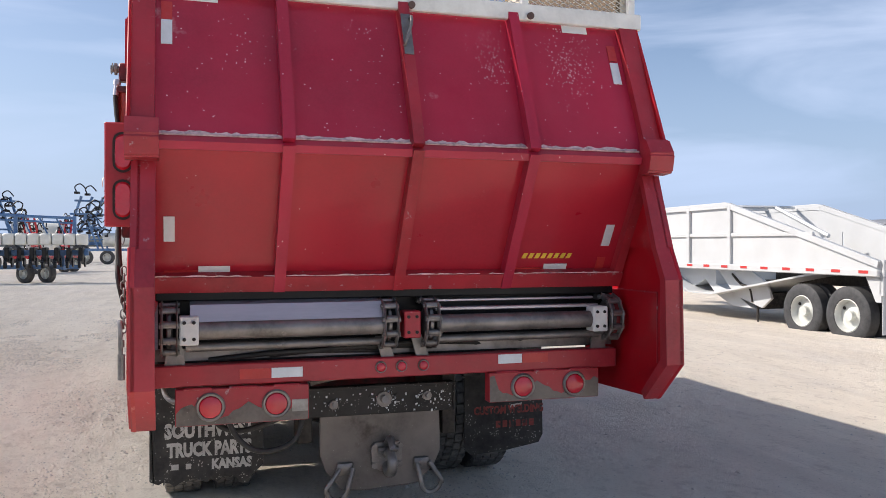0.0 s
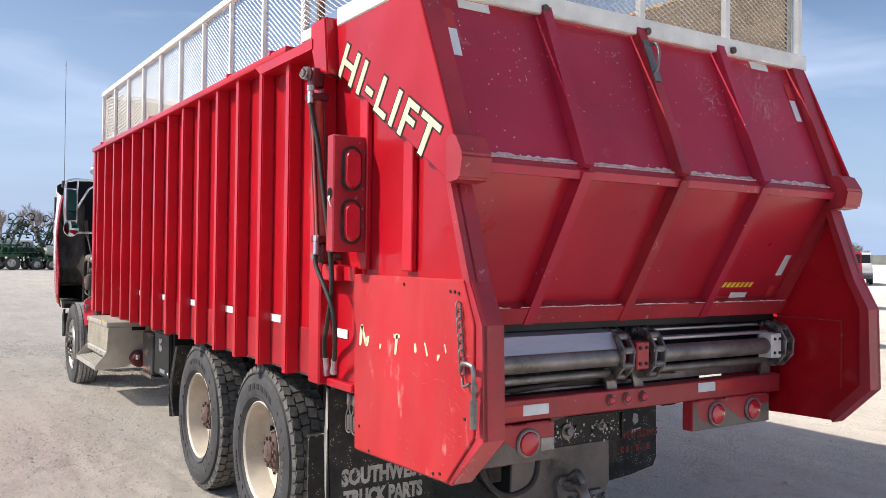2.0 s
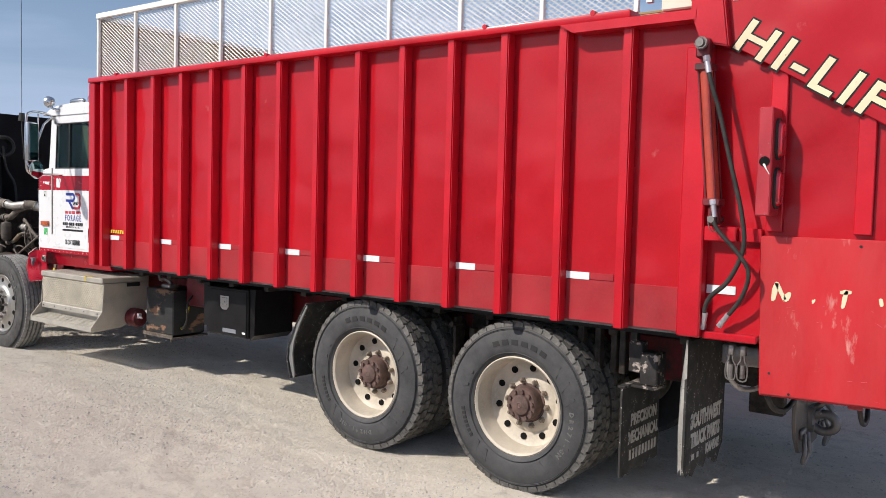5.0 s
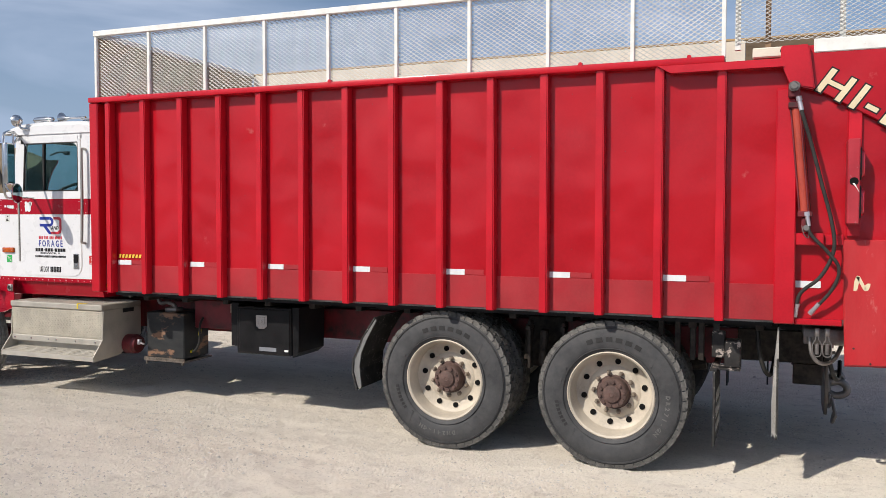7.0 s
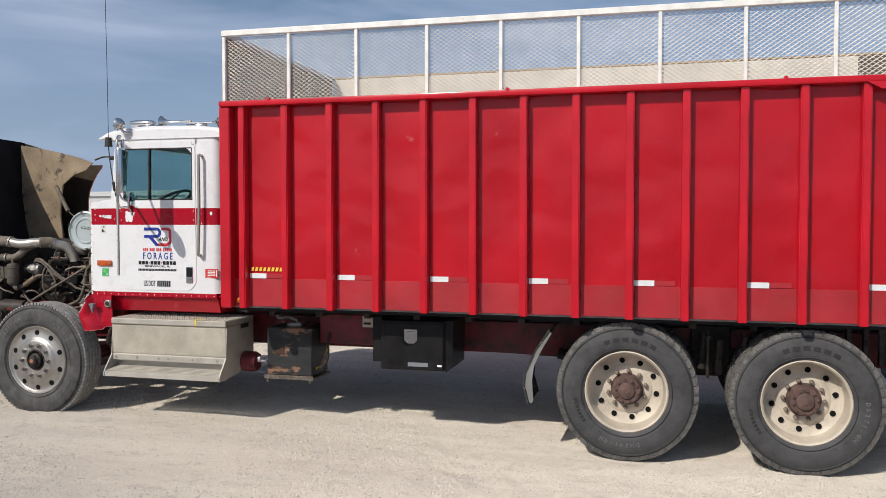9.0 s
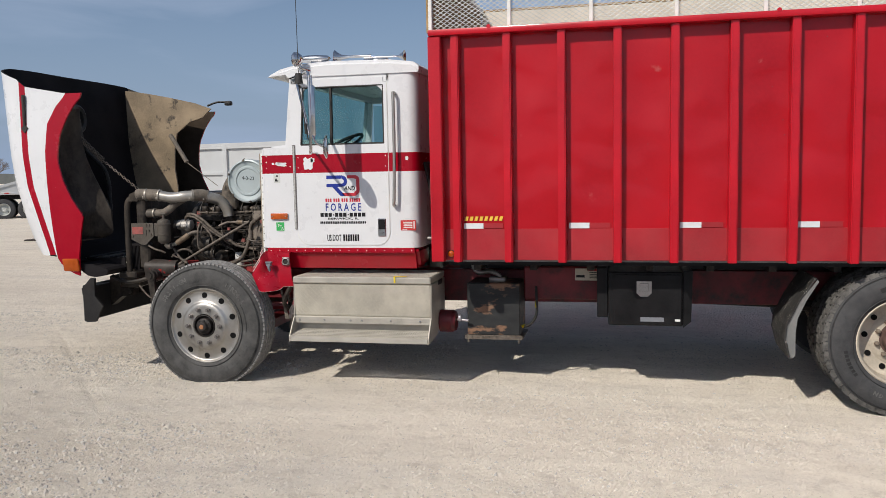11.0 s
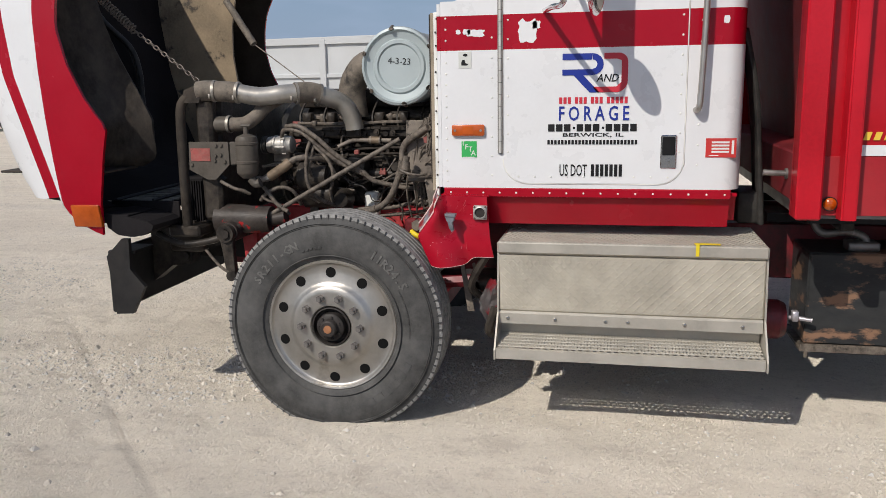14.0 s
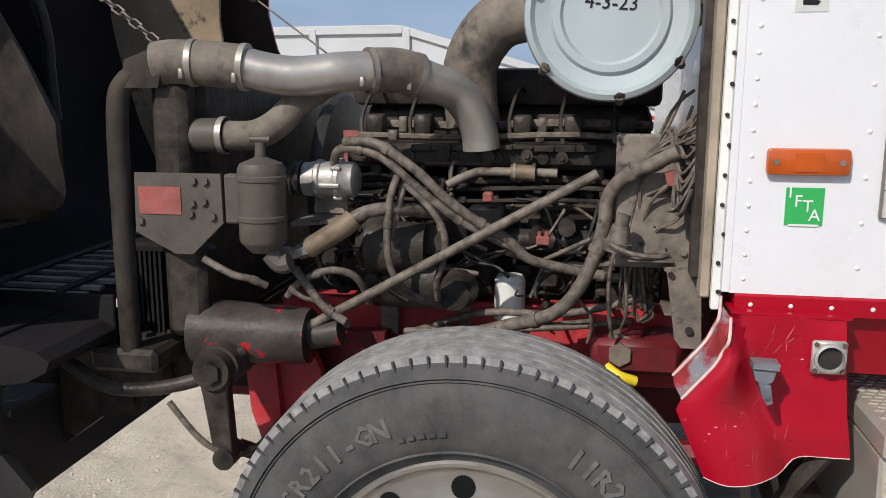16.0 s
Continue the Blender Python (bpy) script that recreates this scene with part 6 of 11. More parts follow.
NUT_REAR = nut_mesh("lug_nut", NUT_DULL, True)
bm = bmesh.new()
lathe(bm, [(0.318, -0.105), (0.328, -0.118), (0.322, -0.126), (0.314, -0.124), (0.305, -0.110), (0.298, -0.107), (0.262, -0.110), (0.222, -0.117), (0.209, -0.121), (0.200, -0.132), (0.188, -0.139), (0.165, -0.141), (0.106, -0.141), (0.100, -0.134), (0.097, -0.08), (0.0, -0.08), (0.0, 0.02), (0.30, 0.02), (0.305, 0.11), (0.318, 0.118)], seg=64)
RIM_STEER = mesh_of("wheel", bm, ALU, smooth=35)
HOLES_STEER = mesh_of("hand_hole", hub_holes(1, 0.264, -0.109, 0.0255), HOLE_BLACK)
bm = bmesh.new()
lathe(bm, [(0.096, -0.085), (0.096, -0.139), (0.090, -0.141), (0.083, -0.112), (0.070, -0.108), (0.068, -0.150), (0.060, -0.157), (0.044, -0.160), (0.040, -0.186), (0.034, -0.191), (0.0, -0.191)], seg=28)
lathe(bm, [(0.021, -0.190), (0.019, -0.194), (0.0, -0.194)], seg=16, mi=1)
for k in range(7):
    a_ = 2 * math.pi * k / 7
    cyl(bm, (-0.154, 0.053 * math.cos(a_), 0.053 * math.sin(a_)), (-0.166, 0.053 * math.cos(a_), 0.053 * math.sin(a_)), 0.006, seg=6)
HUB_STEER = mesh_of("hub", bm, [HUB_DARK, SPINDLE], smooth=35)
NUT_STEER = nut_mesh("lug_nut", STEEL, False)


def wheel_at(m, steer, inner=False, mark="rear"):
    flat_m = Matrix.Translation(m.translation) @ (pose(0, 0, 0, 0, 0, 180) if m[0][0] < 0 else Matrix())
    wh = piece("wheel", RIM_STEER if steer else RIM_REAR, m, truck, "polished aluminium wheel" if steer else "dusty cream steel disc wheel")
    piece("tyre", TYRE_RIB if steer else TYRE_LUG, flat_m, wh)
    if inner:
        return
    if steer:
        tagged(piece("size_mark", SIZE_MARK, flat_m, wh, "raised tyre size mark"), kind="stuff")
    tagged(piece("tread_mark", TREAD_MARK["steer" if steer else mark], flat_m, wh, "raised tyre tread mark"), kind="stuff")
    piece("hub", HUB_STEER if steer else HUB_REAR, m, wh, "greasy black hub" if steer else "rusty axle hub")
    for k in range(10):
        piece("hand_hole", HOLES_STEER if steer else HOLES_REAR, m @ Matrix.Rotation(2 * math.pi * (k + (0.5 if steer else 0)) / 10, 4, "X"), wh)
    for k in range(10):
        a_ = 2 * math.pi * (k + (0.0 if steer else 0.4)) / 10
        r, x = (0.148, -0.141) if steer else (0.150, 0.030)
        piece("lug_nut", NUT_STEER if steer else NUT_REAR, m @ Matrix.Translation((x, r * math.cos(a_), r * math.sin(a_))), wh)


for hy, hz, turn in ((0.0, 0.493, 25), (1.325, 0.508, 80)):
    wheel_at(Matrix.Translation((0.195, hy, hz)) @ pose(0, 0, 0, turn, 0, 0), False, mark="rear" if hy < 1 else "front")
    wheel_at(Matrix.Translation((0.525, hy, hz)), False, inner=True)
    wheel_at(Matrix.Translation((2 * CX - 0.165, hy, hz)) @ pose(0, 0, 0, 0, 0, 180), False)
    wheel_at(Matrix.Translation((2 * CX - 0.495, hy, hz)) @ pose(0, 0, 0, 0, 0, 180), False, inner=True)
SY, SZ = 6.855, 0.528
wheel_at(Matrix.Translation((0.165, SY, SZ)), True)
wheel_at(Matrix.Translation((2 * CX - 0.165, SY, SZ)) @ pose(0, 0, 0, 0, 0, 180), True)

# ---- mud flaps ----


def ragged(x0, x1, z0, z1, seed, amp):
    r_ = random.Random(seed)
    pts = [(x0, z1), (x1, z1)]
    n = 14
    for k in range(n + 1):
        pts.append((x1 + (x0 - x1) * k / n, z0 + amp * r_.random() * (1.6 if k % 3 == 0 else 1)))
    return pts


def pale_front(bm_):
    """The dusty forward face of a flap takes the second material, coloured pale as if sunlit."""
    bm_.normal_update()
    for f_ in bm_.faces:
        if f_.normal.y > 0.9:
            f_.material_index = 1


bm = bmesh.new()
prism(bm, ragged(0.0, 0.645, 0.26, 1.06, 2, 0.07), "y", -1.150, -1.137)
pale_front(bm)
flap = part("mud_flap", bm, [FLAP, FLAP_FRONT], truck, "ragged black rubber mud flap with white lettering")
text_part("flap_lettering", "SOUTHWEST", on_rear(0.335, -1.151, 0.555), 0.115, FLAP_INK, flap, depth=0.001, wide=0.74, bold=0.006)
text_part("flap_lettering", "TRUCK PARTS", on_rear(0.335, -1.151, 0.445), 0.108, FLAP_INK, flap, depth=0.001, wide=0.69, bold=0.006)
text_part("flap_lettering", "KANSAS", on_rear(0.46, -1.151, 0.362), 0.078, FLAP_INK, flap, depth=0.001, wide=0.80, bold=0.0045)
bm = bmesh.new()
bars(bm, on_rear(0, -1.1505, 0), [(0.12, 0.16, 0.368, 0.40), (0.20, 0.23, 0.368, 0.40)], th=0.001)
parts("worn_lettering", bm, FLAP_INK, flap)
bm = bmesh.new()
prism(bm, [(-1.150, 1.07), (-1.142, 1.07), (-1.118, 0.80), (-1.108, 0.55), (-1.112, 0.31), (-1.122, 0.34), (-1.130, 0.30), (-1.140, 0.335), (-1.150, 0.29)], "x", -0.007, -0.001)
for v in bm.verts:
    v.co.x += 0.05 * max(0.0, 0.8 - v.co.z)
part("curled_edge", bm, FLAP_FRONT, flap, "curled outer edge of the flap, dusty and coloured as sunlit")
bm = bmesh.new()
prism(bm, ragged(0.078, 0.64, 0.17, 0.735, 5, 0.03), "y", -0.735, -0.722)
pale_front(bm)
flap = part("mud_flap", bm, [FLAP, FLAP_FRONT], truck, "black rubber mud flap hung from a bracket")
text_part("flap_lettering", "PRECISION", on_rear(0.405, -0.736, 0.475), 0.10, FLAP_INK, flap, depth=0.001, wide=0.8, bold=0.004)
text_part("flap_lettering", "MECHANICAL", on_rear(0.405, -0.736, 0.368), 0.10, FLAP_INK, flap, depth=0.001, wide=0.72, bold=0.004)
bm = bmesh.new()
bars(bm, on_rear(0, -0.7355, 0), [(0.20 + 0.047 * k, 0.228 + 0.047 * k, 0.262, 0.325) for k in range(9)], th=0.001)
tagged(part("number_bar", bm, FLAP_INK, flap), kind="stuff")
bm = bmesh.new()
box(bm, (0.185, -0.90, 0.738), (0.32, -0.79, 0.935), bevel=0.008)
box(bm, (0.22, -0.79, 0.80), (0.30, -0.70, 0.99), bevel=0.008)
part("flap_bracket", bm, CHIPPED, flap, "chipped black steel flap bracket")
bm = bmesh.new()
box(bm, (0.078, -0.748, 0.722), (0.62, -0.700, 0.738), bevel=0.003)
box(bm, (0.16, -0.90, 0.722), (0.33, -0.749, 0.737), bevel=0.003)
box(bm, (0.22, -0.75, 0.9905), (0.27, -0.71, 1.06))
parts("flap_rail", bm, CHIPPED, flap, "bent flap rail with a bare edge")
bm = bmesh.new()
pts = [(1.95, 1.0), (2.50, 1.0), (2.51, 0.40), (2.48, 0.345), (2.26, 0.31), (2.0, 0.29), (1.95, 0.33)]
prism(bm, pts, "y", -1.062, -1.05)
flap = part("mud_flap", bm, FLAP, truck, "black rubber mud flap with faded red lettering")
text_part("flap_lettering", "CUSTOM WELDING", on_rear(2.265, -1.063, 0.555), 0.072, FLAP_RED, flap, depth=0.001, wide=0.78, bold=0.003)
bm = bmesh.new()
bars(bm, on_rear(0, -1.063, 0), [(2.17 + 0.048 * k, 2.203 + 0.048 * k, 0.462, 0.507) for k in range(6)], th=0.001)
parts("worn_lettering", bm, FLAP_RED, flap)
bm = bmesh.new()
for pts in ([(2.29, 0.72), (2.33, 0.71), (2.335, 0.66), (2.30, 0.64), (2.28, 0.67)], [(2.28, 0.61), (2.36, 0.62), (2.35, 0.60), (2.27, 0.59)], [(2.12, 0.66), (2.20, 0.69), (2.22, 0.68), (2.14, 0.645)]):
    prism(bm, pts, "y", -1.0632, -1.0622)
parts("worn_emblem", bm, FLAP_INK, flap)
bm = bmesh.new()
prism(bm, [(1.86, 1.0), (1.60, 1.0), (1.62, 0.33), (1.86, 0.33)], "y", -0.735, -0.722)
part("mud_flap", bm, FLAP, truck)
bm = bmesh.new()
path = [(1.93, 0.98), (2.045, 0.80), (2.128, 0.62), (2.14, 0.52), (2.10, 0.37)]
for (y0, z0), (y1, z1) in zip(path, path[1:]):
    prism(bm, [(y0, z0), (y0 + 0.012, z0 + 0.003), (y1 + 0.012, z1 + 0.003), (y1, z1)], "x", 0.06, 0.62)
bmesh.ops.remove_doubles(bm, verts=bm.verts[:], dist=0.0005)
# outer rim of the flap, its lit sheen painted on as grey
curl = [(1.925, 0.97), (2.045, 0.80), (2.128, 0.62), (2.148, 0.54), (2.122, 0.48), (2.105, 0.39), (2.085, 0.37), (2.066, 0.40), (2.072, 0.57), (2.058, 0.68), (2.0, 0.81), (1.916, 0.955)]
vs = prism(bm, curl, "x", 0.046, 0.059, mi=1)
for v in vs:
    v.co.x += 0.25 * max(0.0, v.co.y - 2.07 + 0.5 * abs(v.co.z - 0.6))
part("mud_flap", bm, [FLAP, FLAP_GREY], truck, "curled grey rubber flap before the drive wheels", smooth=50)
# air fittings by the rear flap
bm = bmesh.new()
for k in range(2):
    y = -1.385 - 0.062 * k
    tube(bm, [(0.0, y - 0.008, 1.07), (0.0, y - 0.010, 1.0), (0.0, y - 0.026, 0.965), (0.0, y - 0.024, 0.90), (0.0, y, 0.885), (0.0, y + 0.024, 0.90), (0.0, y + 0.026, 0.965), (0.0, y + 0.010, 1.0), (0.0, y + 0.008, 1.07)], 0.004, seg=6)
    box(bm, (-0.006, y - 0.014, 1.02), (0.03, y + 0.014, 1.075), bevel=0.003)
    cyl(bm, (0.008, y, 0.90), (0.008, y, 0.97), 0.014, seg=12)
tube(bm, [(0.1, -1.34, 1.0), (0.08, -1.36, 0.88), (0.12, -1.42, 0.82), (0.2, -1.5, 0.84), (0.3, -1.56, 0.95)], 0.014, seg=8)
box(bm, (0.10, -1.60, 0.95), (0.70, -1.30, 1.06), bevel=0.01)
part("glad_hand_rack", bm, STEEL, truck, "air couplings and hoses under the box", smooth=50)

# ---- side boxes and tanks under the body ----
bm = bmesh.new()
box(bm, (0.26, 2.865, 0.565), (0.72, 3.44, 0.995), bevel=0.008)
box(bm, (0.25, 2.875, 0.575), (0.262, 3.405, 0.975), bevel=0.004)
tb = part("tool_box", bm, BLACK_STEEL, truck, "black steel underbody tool box")
bm = bmesh.new()
m = on_left(0.2495, 3.162, 0.862)
prism(bm, [(-0.058, 0.060), (0.058, 0.060), (0.058, -0.035), (0.028, -0.062), (-0.028, -0.062), (-0.058, -0.035)], "z", 0, 0.006)
box(bm, (-0.033, -0.02, 0.006), (0.033, 0.045, 0.010), bevel=0.002)
cyl(bm, (0, 0.005, 0.006), (0, 0.005, 0.016), 0.011, seg=12)
bmesh.ops.transform(bm, matrix=m, verts=bm.verts[:])
part("box_latch", bm, CHROME, tb, "chrome paddle latch", smooth=35)
bm = bmesh.new()
box(bm, (0.247, 3.01, 0.60), (0.2495, 3.19, 0.635))
box(bm, (0.247, 2.885, 0.605), (0.2495, 2.925, 0.622), mi=1)
part("scratched_label", bm, [GREY_TARP, WHITE_INK], tb, "small scuffed label")
bm = bmesh.new()
prism(bm, [(2.86, 0.55), (2.80, 0.60), (2.79, 1.0), (2.86, 1.0)], "x", 0.28, 0.72)
box(bm, (0.3, 3.445, 0.62), (0.6, 3.53, 1.02), bevel=0.004)
parts("box_bracket", bm, BLACK_STEEL, tb)
bm = bmesh.new()
box(bm, (0.42, 4.17, 0.425), (0.80, 4.62, 0.872), bevel=0.01)
tank = part("hydraulic_tank", bm, BLACK_RUST, truck, "black steel tank with a rusty worn patch")
bm = bmesh.new()
box(bm, (0.40, 4.15, 0.395), (0.82, 4.64, 0.410))
box(bm, (0.40, 4.15, 0.410), (0.412, 4.64, 0.432))
for y in (4.18, 4.61):
    cyl(bm, (0.41, y, 0.365), (0.41, y, 0.425), 0.010, seg=8)
part("tank_tray", bm, GRIME_HOSE, tank)
bm = bmesh.new()
tube(bm, [(0.52, 4.36, 0.88), (0.52, 4.36, 0.93), (0.52, 4.44, 0.96), (0.54, 4.55, 0.95), (0.56, 4.6, 1.05)], 0.02, seg=8)
box(bm, (0.47, 4.30, 0.872), (0.58, 4.44, 0.915), bevel=0.006)
part("tank_fitting", bm, STEEL, tank, smooth=50)
bm = bmesh.new()
tube(bm, [(0.52, 4.17, 0.49), (0.50, 4.10, 0.51), (0.49, 4.04, 0.60), (0.50, 4.04, 0.76), (0.57, 4.05, 0.83)], 0.012, seg=8)
part("suction_hose", bm, BLACK, tank, smooth=60)
bm = bmesh.new()
tube(bm, [(0.491, 4.039, 0.66), (0.497, 4.038, 0.72)], 0.0135, seg=8)
cyl(bm, (0.52, 4.165, 0.49), (0.513, 4.14, 0.497), 0.0145, seg=8)
parts("hose_tape", bm, TAPE_YELLOW, tank, "yellow tape on the hose", smooth=60)
bm = bmesh.new()
cyl(bm, (0.42, 4.85, 0.545), (0.42, 4.745, 0.545), 0.095, seg=24)
lathe(bm, [(0.095, 0), (0.08, 0.03), (0.0, 0.045)], Matrix.Translation((0.42, 4.745, 0.545)) @ pose(0, 0, 0, 0, 0, -90), seg=24)
part("air_tank", bm, RED_CHASSIS, truck, "dull red air tank", smooth=40)
bm = bmesh.new()
tube(bm, [(0.40, 4.71, 0.56), (0.38, 4.67, 0.565), (0.36, 4.60, 0.56)], 0.010, seg=6)
box(bm, (0.36, 4.66, 0.55), (0.40, 4.69, 0.60), bevel=0.004)
part("air_valve", bm, STEEL_BRIGHT, chassis, smooth=60)
bm = bmesh.new()
box(bm, (0.55, 3.52, 0.885), (0.556, 3.72, 0.985))
lab = part("warning_label", bm, CREAM, chassis, "pale safety label on the frame")
bm = bmesh.new()
box(bm, (0.5475, 3.53, 0.965), (0.5495, 3.61, 0.982))
part("label_header", bm, REFLECT_RED, lab)
bm = bmesh.new()
bars(bm, on_left(0.5495, 3.62, 0.93), [(0.02, 0.09, 0.02 - 0.015 * k, 0.026 - 0.015 * k) for k in range(4)] + [(-0.09, -0.02, -0.02, 0.0)])
tagged(part("label_bar", bm, BLACK_INK, lab), kind="stuff")
bm = bmesh.new()
box(bm, (0.556, 3.48, 0.72), (0.60, 4.15, 1.0), bevel=0.01)
part("chassis_plate", bm, RED_CHASSIS, chassis)

# ---- cab ----
CABL, CABR = 0.21, 2.35


def plan_ring(x0, x1, y0, y1, r, n=6, front=False):
    """Cab outline in plan, anticlockwise from the front left; round rear corners."""
    pts = [(x0, y1)]
    for k in range(n + 1):
        a_ = math.pi + (math.pi / 2) * k / n
        pts.append((x0 + r + r * math.cos(a_), y0 + r + r * math.sin(a_)))
    for k in range(n + 1):
        a_ = 1.5 * math.pi + (math.pi / 2) * k / n
        pts.append((x1 - r + r * math.cos(a_), y0 + r + r * math.sin(a_)))
    pts.append((x1, y1))
    return pts


def wall_strip(bm, pts, z0, z1, mi=0, closed=False):
    rows = [[bm.verts.new((x, y, z)) for x, y in pts] for z in (z0, z1)]
    n = len(pts)
    for k in range(n if closed else n - 1):
        k2 = (k + 1) % n
        bm.faces.new((rows[0][k], rows[0][k2], rows[1][k2], rows[1][k])).material_index = mi


bm = bmesh.new()
ring = plan_ring(CABL, CABR, 4.97, 6.33, 0.09)
for z0, z1, mi in ((1.19, 1.825, 0), (1.825, 1.98, 1), (1.98, 2.045, 0)):
    wall_strip(bm, ring, z0, z1, mi, closed=True)
upper = plan_ring(CABL, CABR, 4.97, 5.225, 0.09)
wall_strip(bm, upper, 2.045, 2.64, 0)
bmesh.ops.remove_doubles(bm, verts=bm.verts[:], dist=0.0005)
bmesh.ops.recalc_face_normals(bm, faces=bm.faces[:])
bmesh.ops.solidify(bm, geom=bm.faces[:], thickness=0.02)
for x0, x1 in ((CABL, CABL + 0.04), (CABR - 0.04, CABR)):
    prism(bm, [(6.13, 2.045), (6.03, 2.045), (5.99, 2.62), (6.07, 2.62)], "x", x0, x1)
    box(bm, (x0, 5.205, 2.565), (x1, 6.06, 2.645))
prism(bm, [(6.33, 2.02), (6.33, 1.99), (6.02, 2.03), (6.02, 2.06), (6.15, 2.065), (6.25, 2.055)], "x", CABL + 0.022, CABR - 0.022)
box(bm, (CABL + 0.04, 5.99, 2.575), (CABR - 0.04, 6.07, 2.64))
bits = sorted(islands(bm), key=lambda b: -len(b.verts))
cab = part("cab", bits[0], [WHITE, CAB_RED], truck, "white cab shell with a red stripe", smooth=30)
for b in bits[1:]:
    part("cab_pillar", b, [WHITE, CAB_RED], cab, smooth=30)
bm = bmesh.new()
pts = [(4.955, 2.625), (4.955, 2.68), (5.0, 2.715), (5.2, 2.74), (5.7, 2.75), (6.0, 2.735), (6.16, 2.70), (6.265, 2.65), (6.26, 2.635), (6.10, 2.65), (6.08, 2.625)]
vs = prism(bm, pts, "x", CABL - 0.012, CABR + 0.012)
bmesh.ops.bevel(bm, geom=[e for e in bm.edges if abs(e.verts[0].co.x - e.verts[1].co.x) < 1e-4 and (e.verts[0].co.z + e.verts[1].co.z) / 2 > 2.66], offset=0.035, segments=3, affect="EDGES")
part("roof", bm, WHITE, cab, "white cab roof with a sun visor lip", smooth=45)
# sill and lower skirt
bm = bmesh.new()
prism(bm, [(CABL + 0.0, 1.19), (CABL - 0.006, 1.185), (CABL - 0.006, 1.15), (CABL + 0.02, 1.145), (CABL + 0.07, 1.01), (CABL + 0.4, 1.01), (CABL + 0.4, 1.19)], "y", 4.985, 6.32)
prism(bm, [(mx_(p[0]), p[1]) for p in [(CABL + 0.0, 1.19), (CABL - 0.006, 1.185), (CABL - 0.006, 1.15), (CABL + 0.02, 1.145), (CABL + 0.07, 1.01), (CABL + 0.4, 1.01), (CABL + 0.4, 1.19)]], "y", 4.985, 6.32)
bmesh.ops.bevel(bm, geom=[e for e in bm.edges if abs(e.verts[0].co.y - e.verts[1].co.y) < 1e-4 and e.verts[0].co.y < 5.1], offset=0.03, segments=2, affect="EDGES")
parts("sill", bm, CAB_RED, cab, "glossy red cab sill with chipped edges", smooth=40)
bm = bmesh.new()
box(bm, (0.55, 5.0, 1.0), (2.0, 6.3, 1.2))
box(bm, (CABL + 0.03, 4.995, 1.21), (CABR - 0.03, 6.30, 1.24))
box(bm, (0.4, 5.02, 1.24), (1.05, 5.45, 1.75), bevel=0.05, seg=2)
box(bm, (0.4, 5.02, 1.75), (1.05, 5.20, 2.28), bevel=0.05, seg=2)
box(bm, (1.5, 5.02, 1.24), (2.15, 5.45, 1.75), bevel=0.05, seg=2)
box(bm, (1.5, 5.02, 1.75), (2.15, 5.20, 2.28), bevel=0.05, seg=2)
box(bm, (CABL + 0.05, 5.85, 1.7), (CABR - 0.05, 6.28, 1.985), bevel=0.03)
part("cab_interior", bm, INTERIOR, cab, "dark seats and dashboard inside")
bm = bmesh.new()
c, rr = Vector((0.68, 5.80, 2.055)), 0.22
tilt = pose(0, 0, 0, -28, 0, 0)
tube(bm, [c + tilt @ Vector((rr * math.cos(k * math.pi / 12), rr * math.sin(k * math.pi / 12), 0)) for k in range(25)], 0.014, seg=7, per=2)
for k in (0.2, 2.3, 4.3):
    cyl(bm, c, c + tilt @ Vector((rr * math.cos(k), rr * math.sin(k), 0)), 0.010, seg=6)
cyl(bm, c, c + tilt @ Vector((0, 0, -0.3)), 0.03, seg=8)
part("steering_wheel", bm, BLACK, cab, smooth=60)
# door
DX = CABL - 0.006


def rounded(y0, y1, z0, z1, r, n=6, top=False):
    pts = []
    for cy, cz, a0 in ((y0 + r, z0 + r, math.pi), (y1 - r, z0 + r, 1.5 * math.pi)):
        for k in range(n + 1):
            a_ = a0 + (math.pi / 2) * k / n
            pts.append((cy + r * math.cos(a_), cz + r * math.sin(a_)))
    return pts + [(y1, z1), (y0, z1)]


bm = bmesh.new()
prism(bm, rounded(5.225, 6.035, 1.215, 2.055, 0.11), "x", DX, DX + 0.006)
for z in (1.825, 1.98):
    bmesh.ops.bisect_plane(bm, geom=bm.verts[:] + bm.edges[:] + bm.faces[:], plane_co=(0, 0, z), plane_no=(0, 0, 1))
for f in bm.faces:
    f.material_index = 1 if 1.825 < f.calc_center_median().z < 1.98 else 0
box(bm, (DX, 5.225, 2.055), (CABL + 0.03, 5.255, 2.56))
box(bm, (DX, 5.255, 2.535), (CABL + 0.03, 6.02, 2.60))
prism(bm, [(6.035, 2.055), (5.985, 2.055), (5.955, 2.535), (6.005, 2.59)], "x", DX, CABL + 0.03)
bits = sorted(islands(bm), key=lambda b: -len(b.verts))
door = part("cab_door", bits[0], [WHITE, CAB_RED], cab, "white riveted cab door with red stripe")
for b in bits[1:]:
    part("window_frame", b, WHITE, door)
for cy_, a0, rr_ in ((5.255, 180, 0.085), (5.957, 0, 0.045)):
    s_ = 1 if a0 else -1
    bm = bmesh.new()
    pts = [(cy_, 2.5345)] + [(cy_ + s_ * rr_ - s_ * rr_ * math.cos(radians(90 * k / 8)), 2.5345 - rr_ + rr_ * math.sin(radians(90 * k / 8))) for k in range(9)]
    prism(bm, pts, "x", DX + 0.001, CABL + 0.029)
    part("window_corner", bm, WHITE, door)
bm = bmesh.new()
ol = rounded(5.222, 6.038, 1.212, 2.60, 0.113)
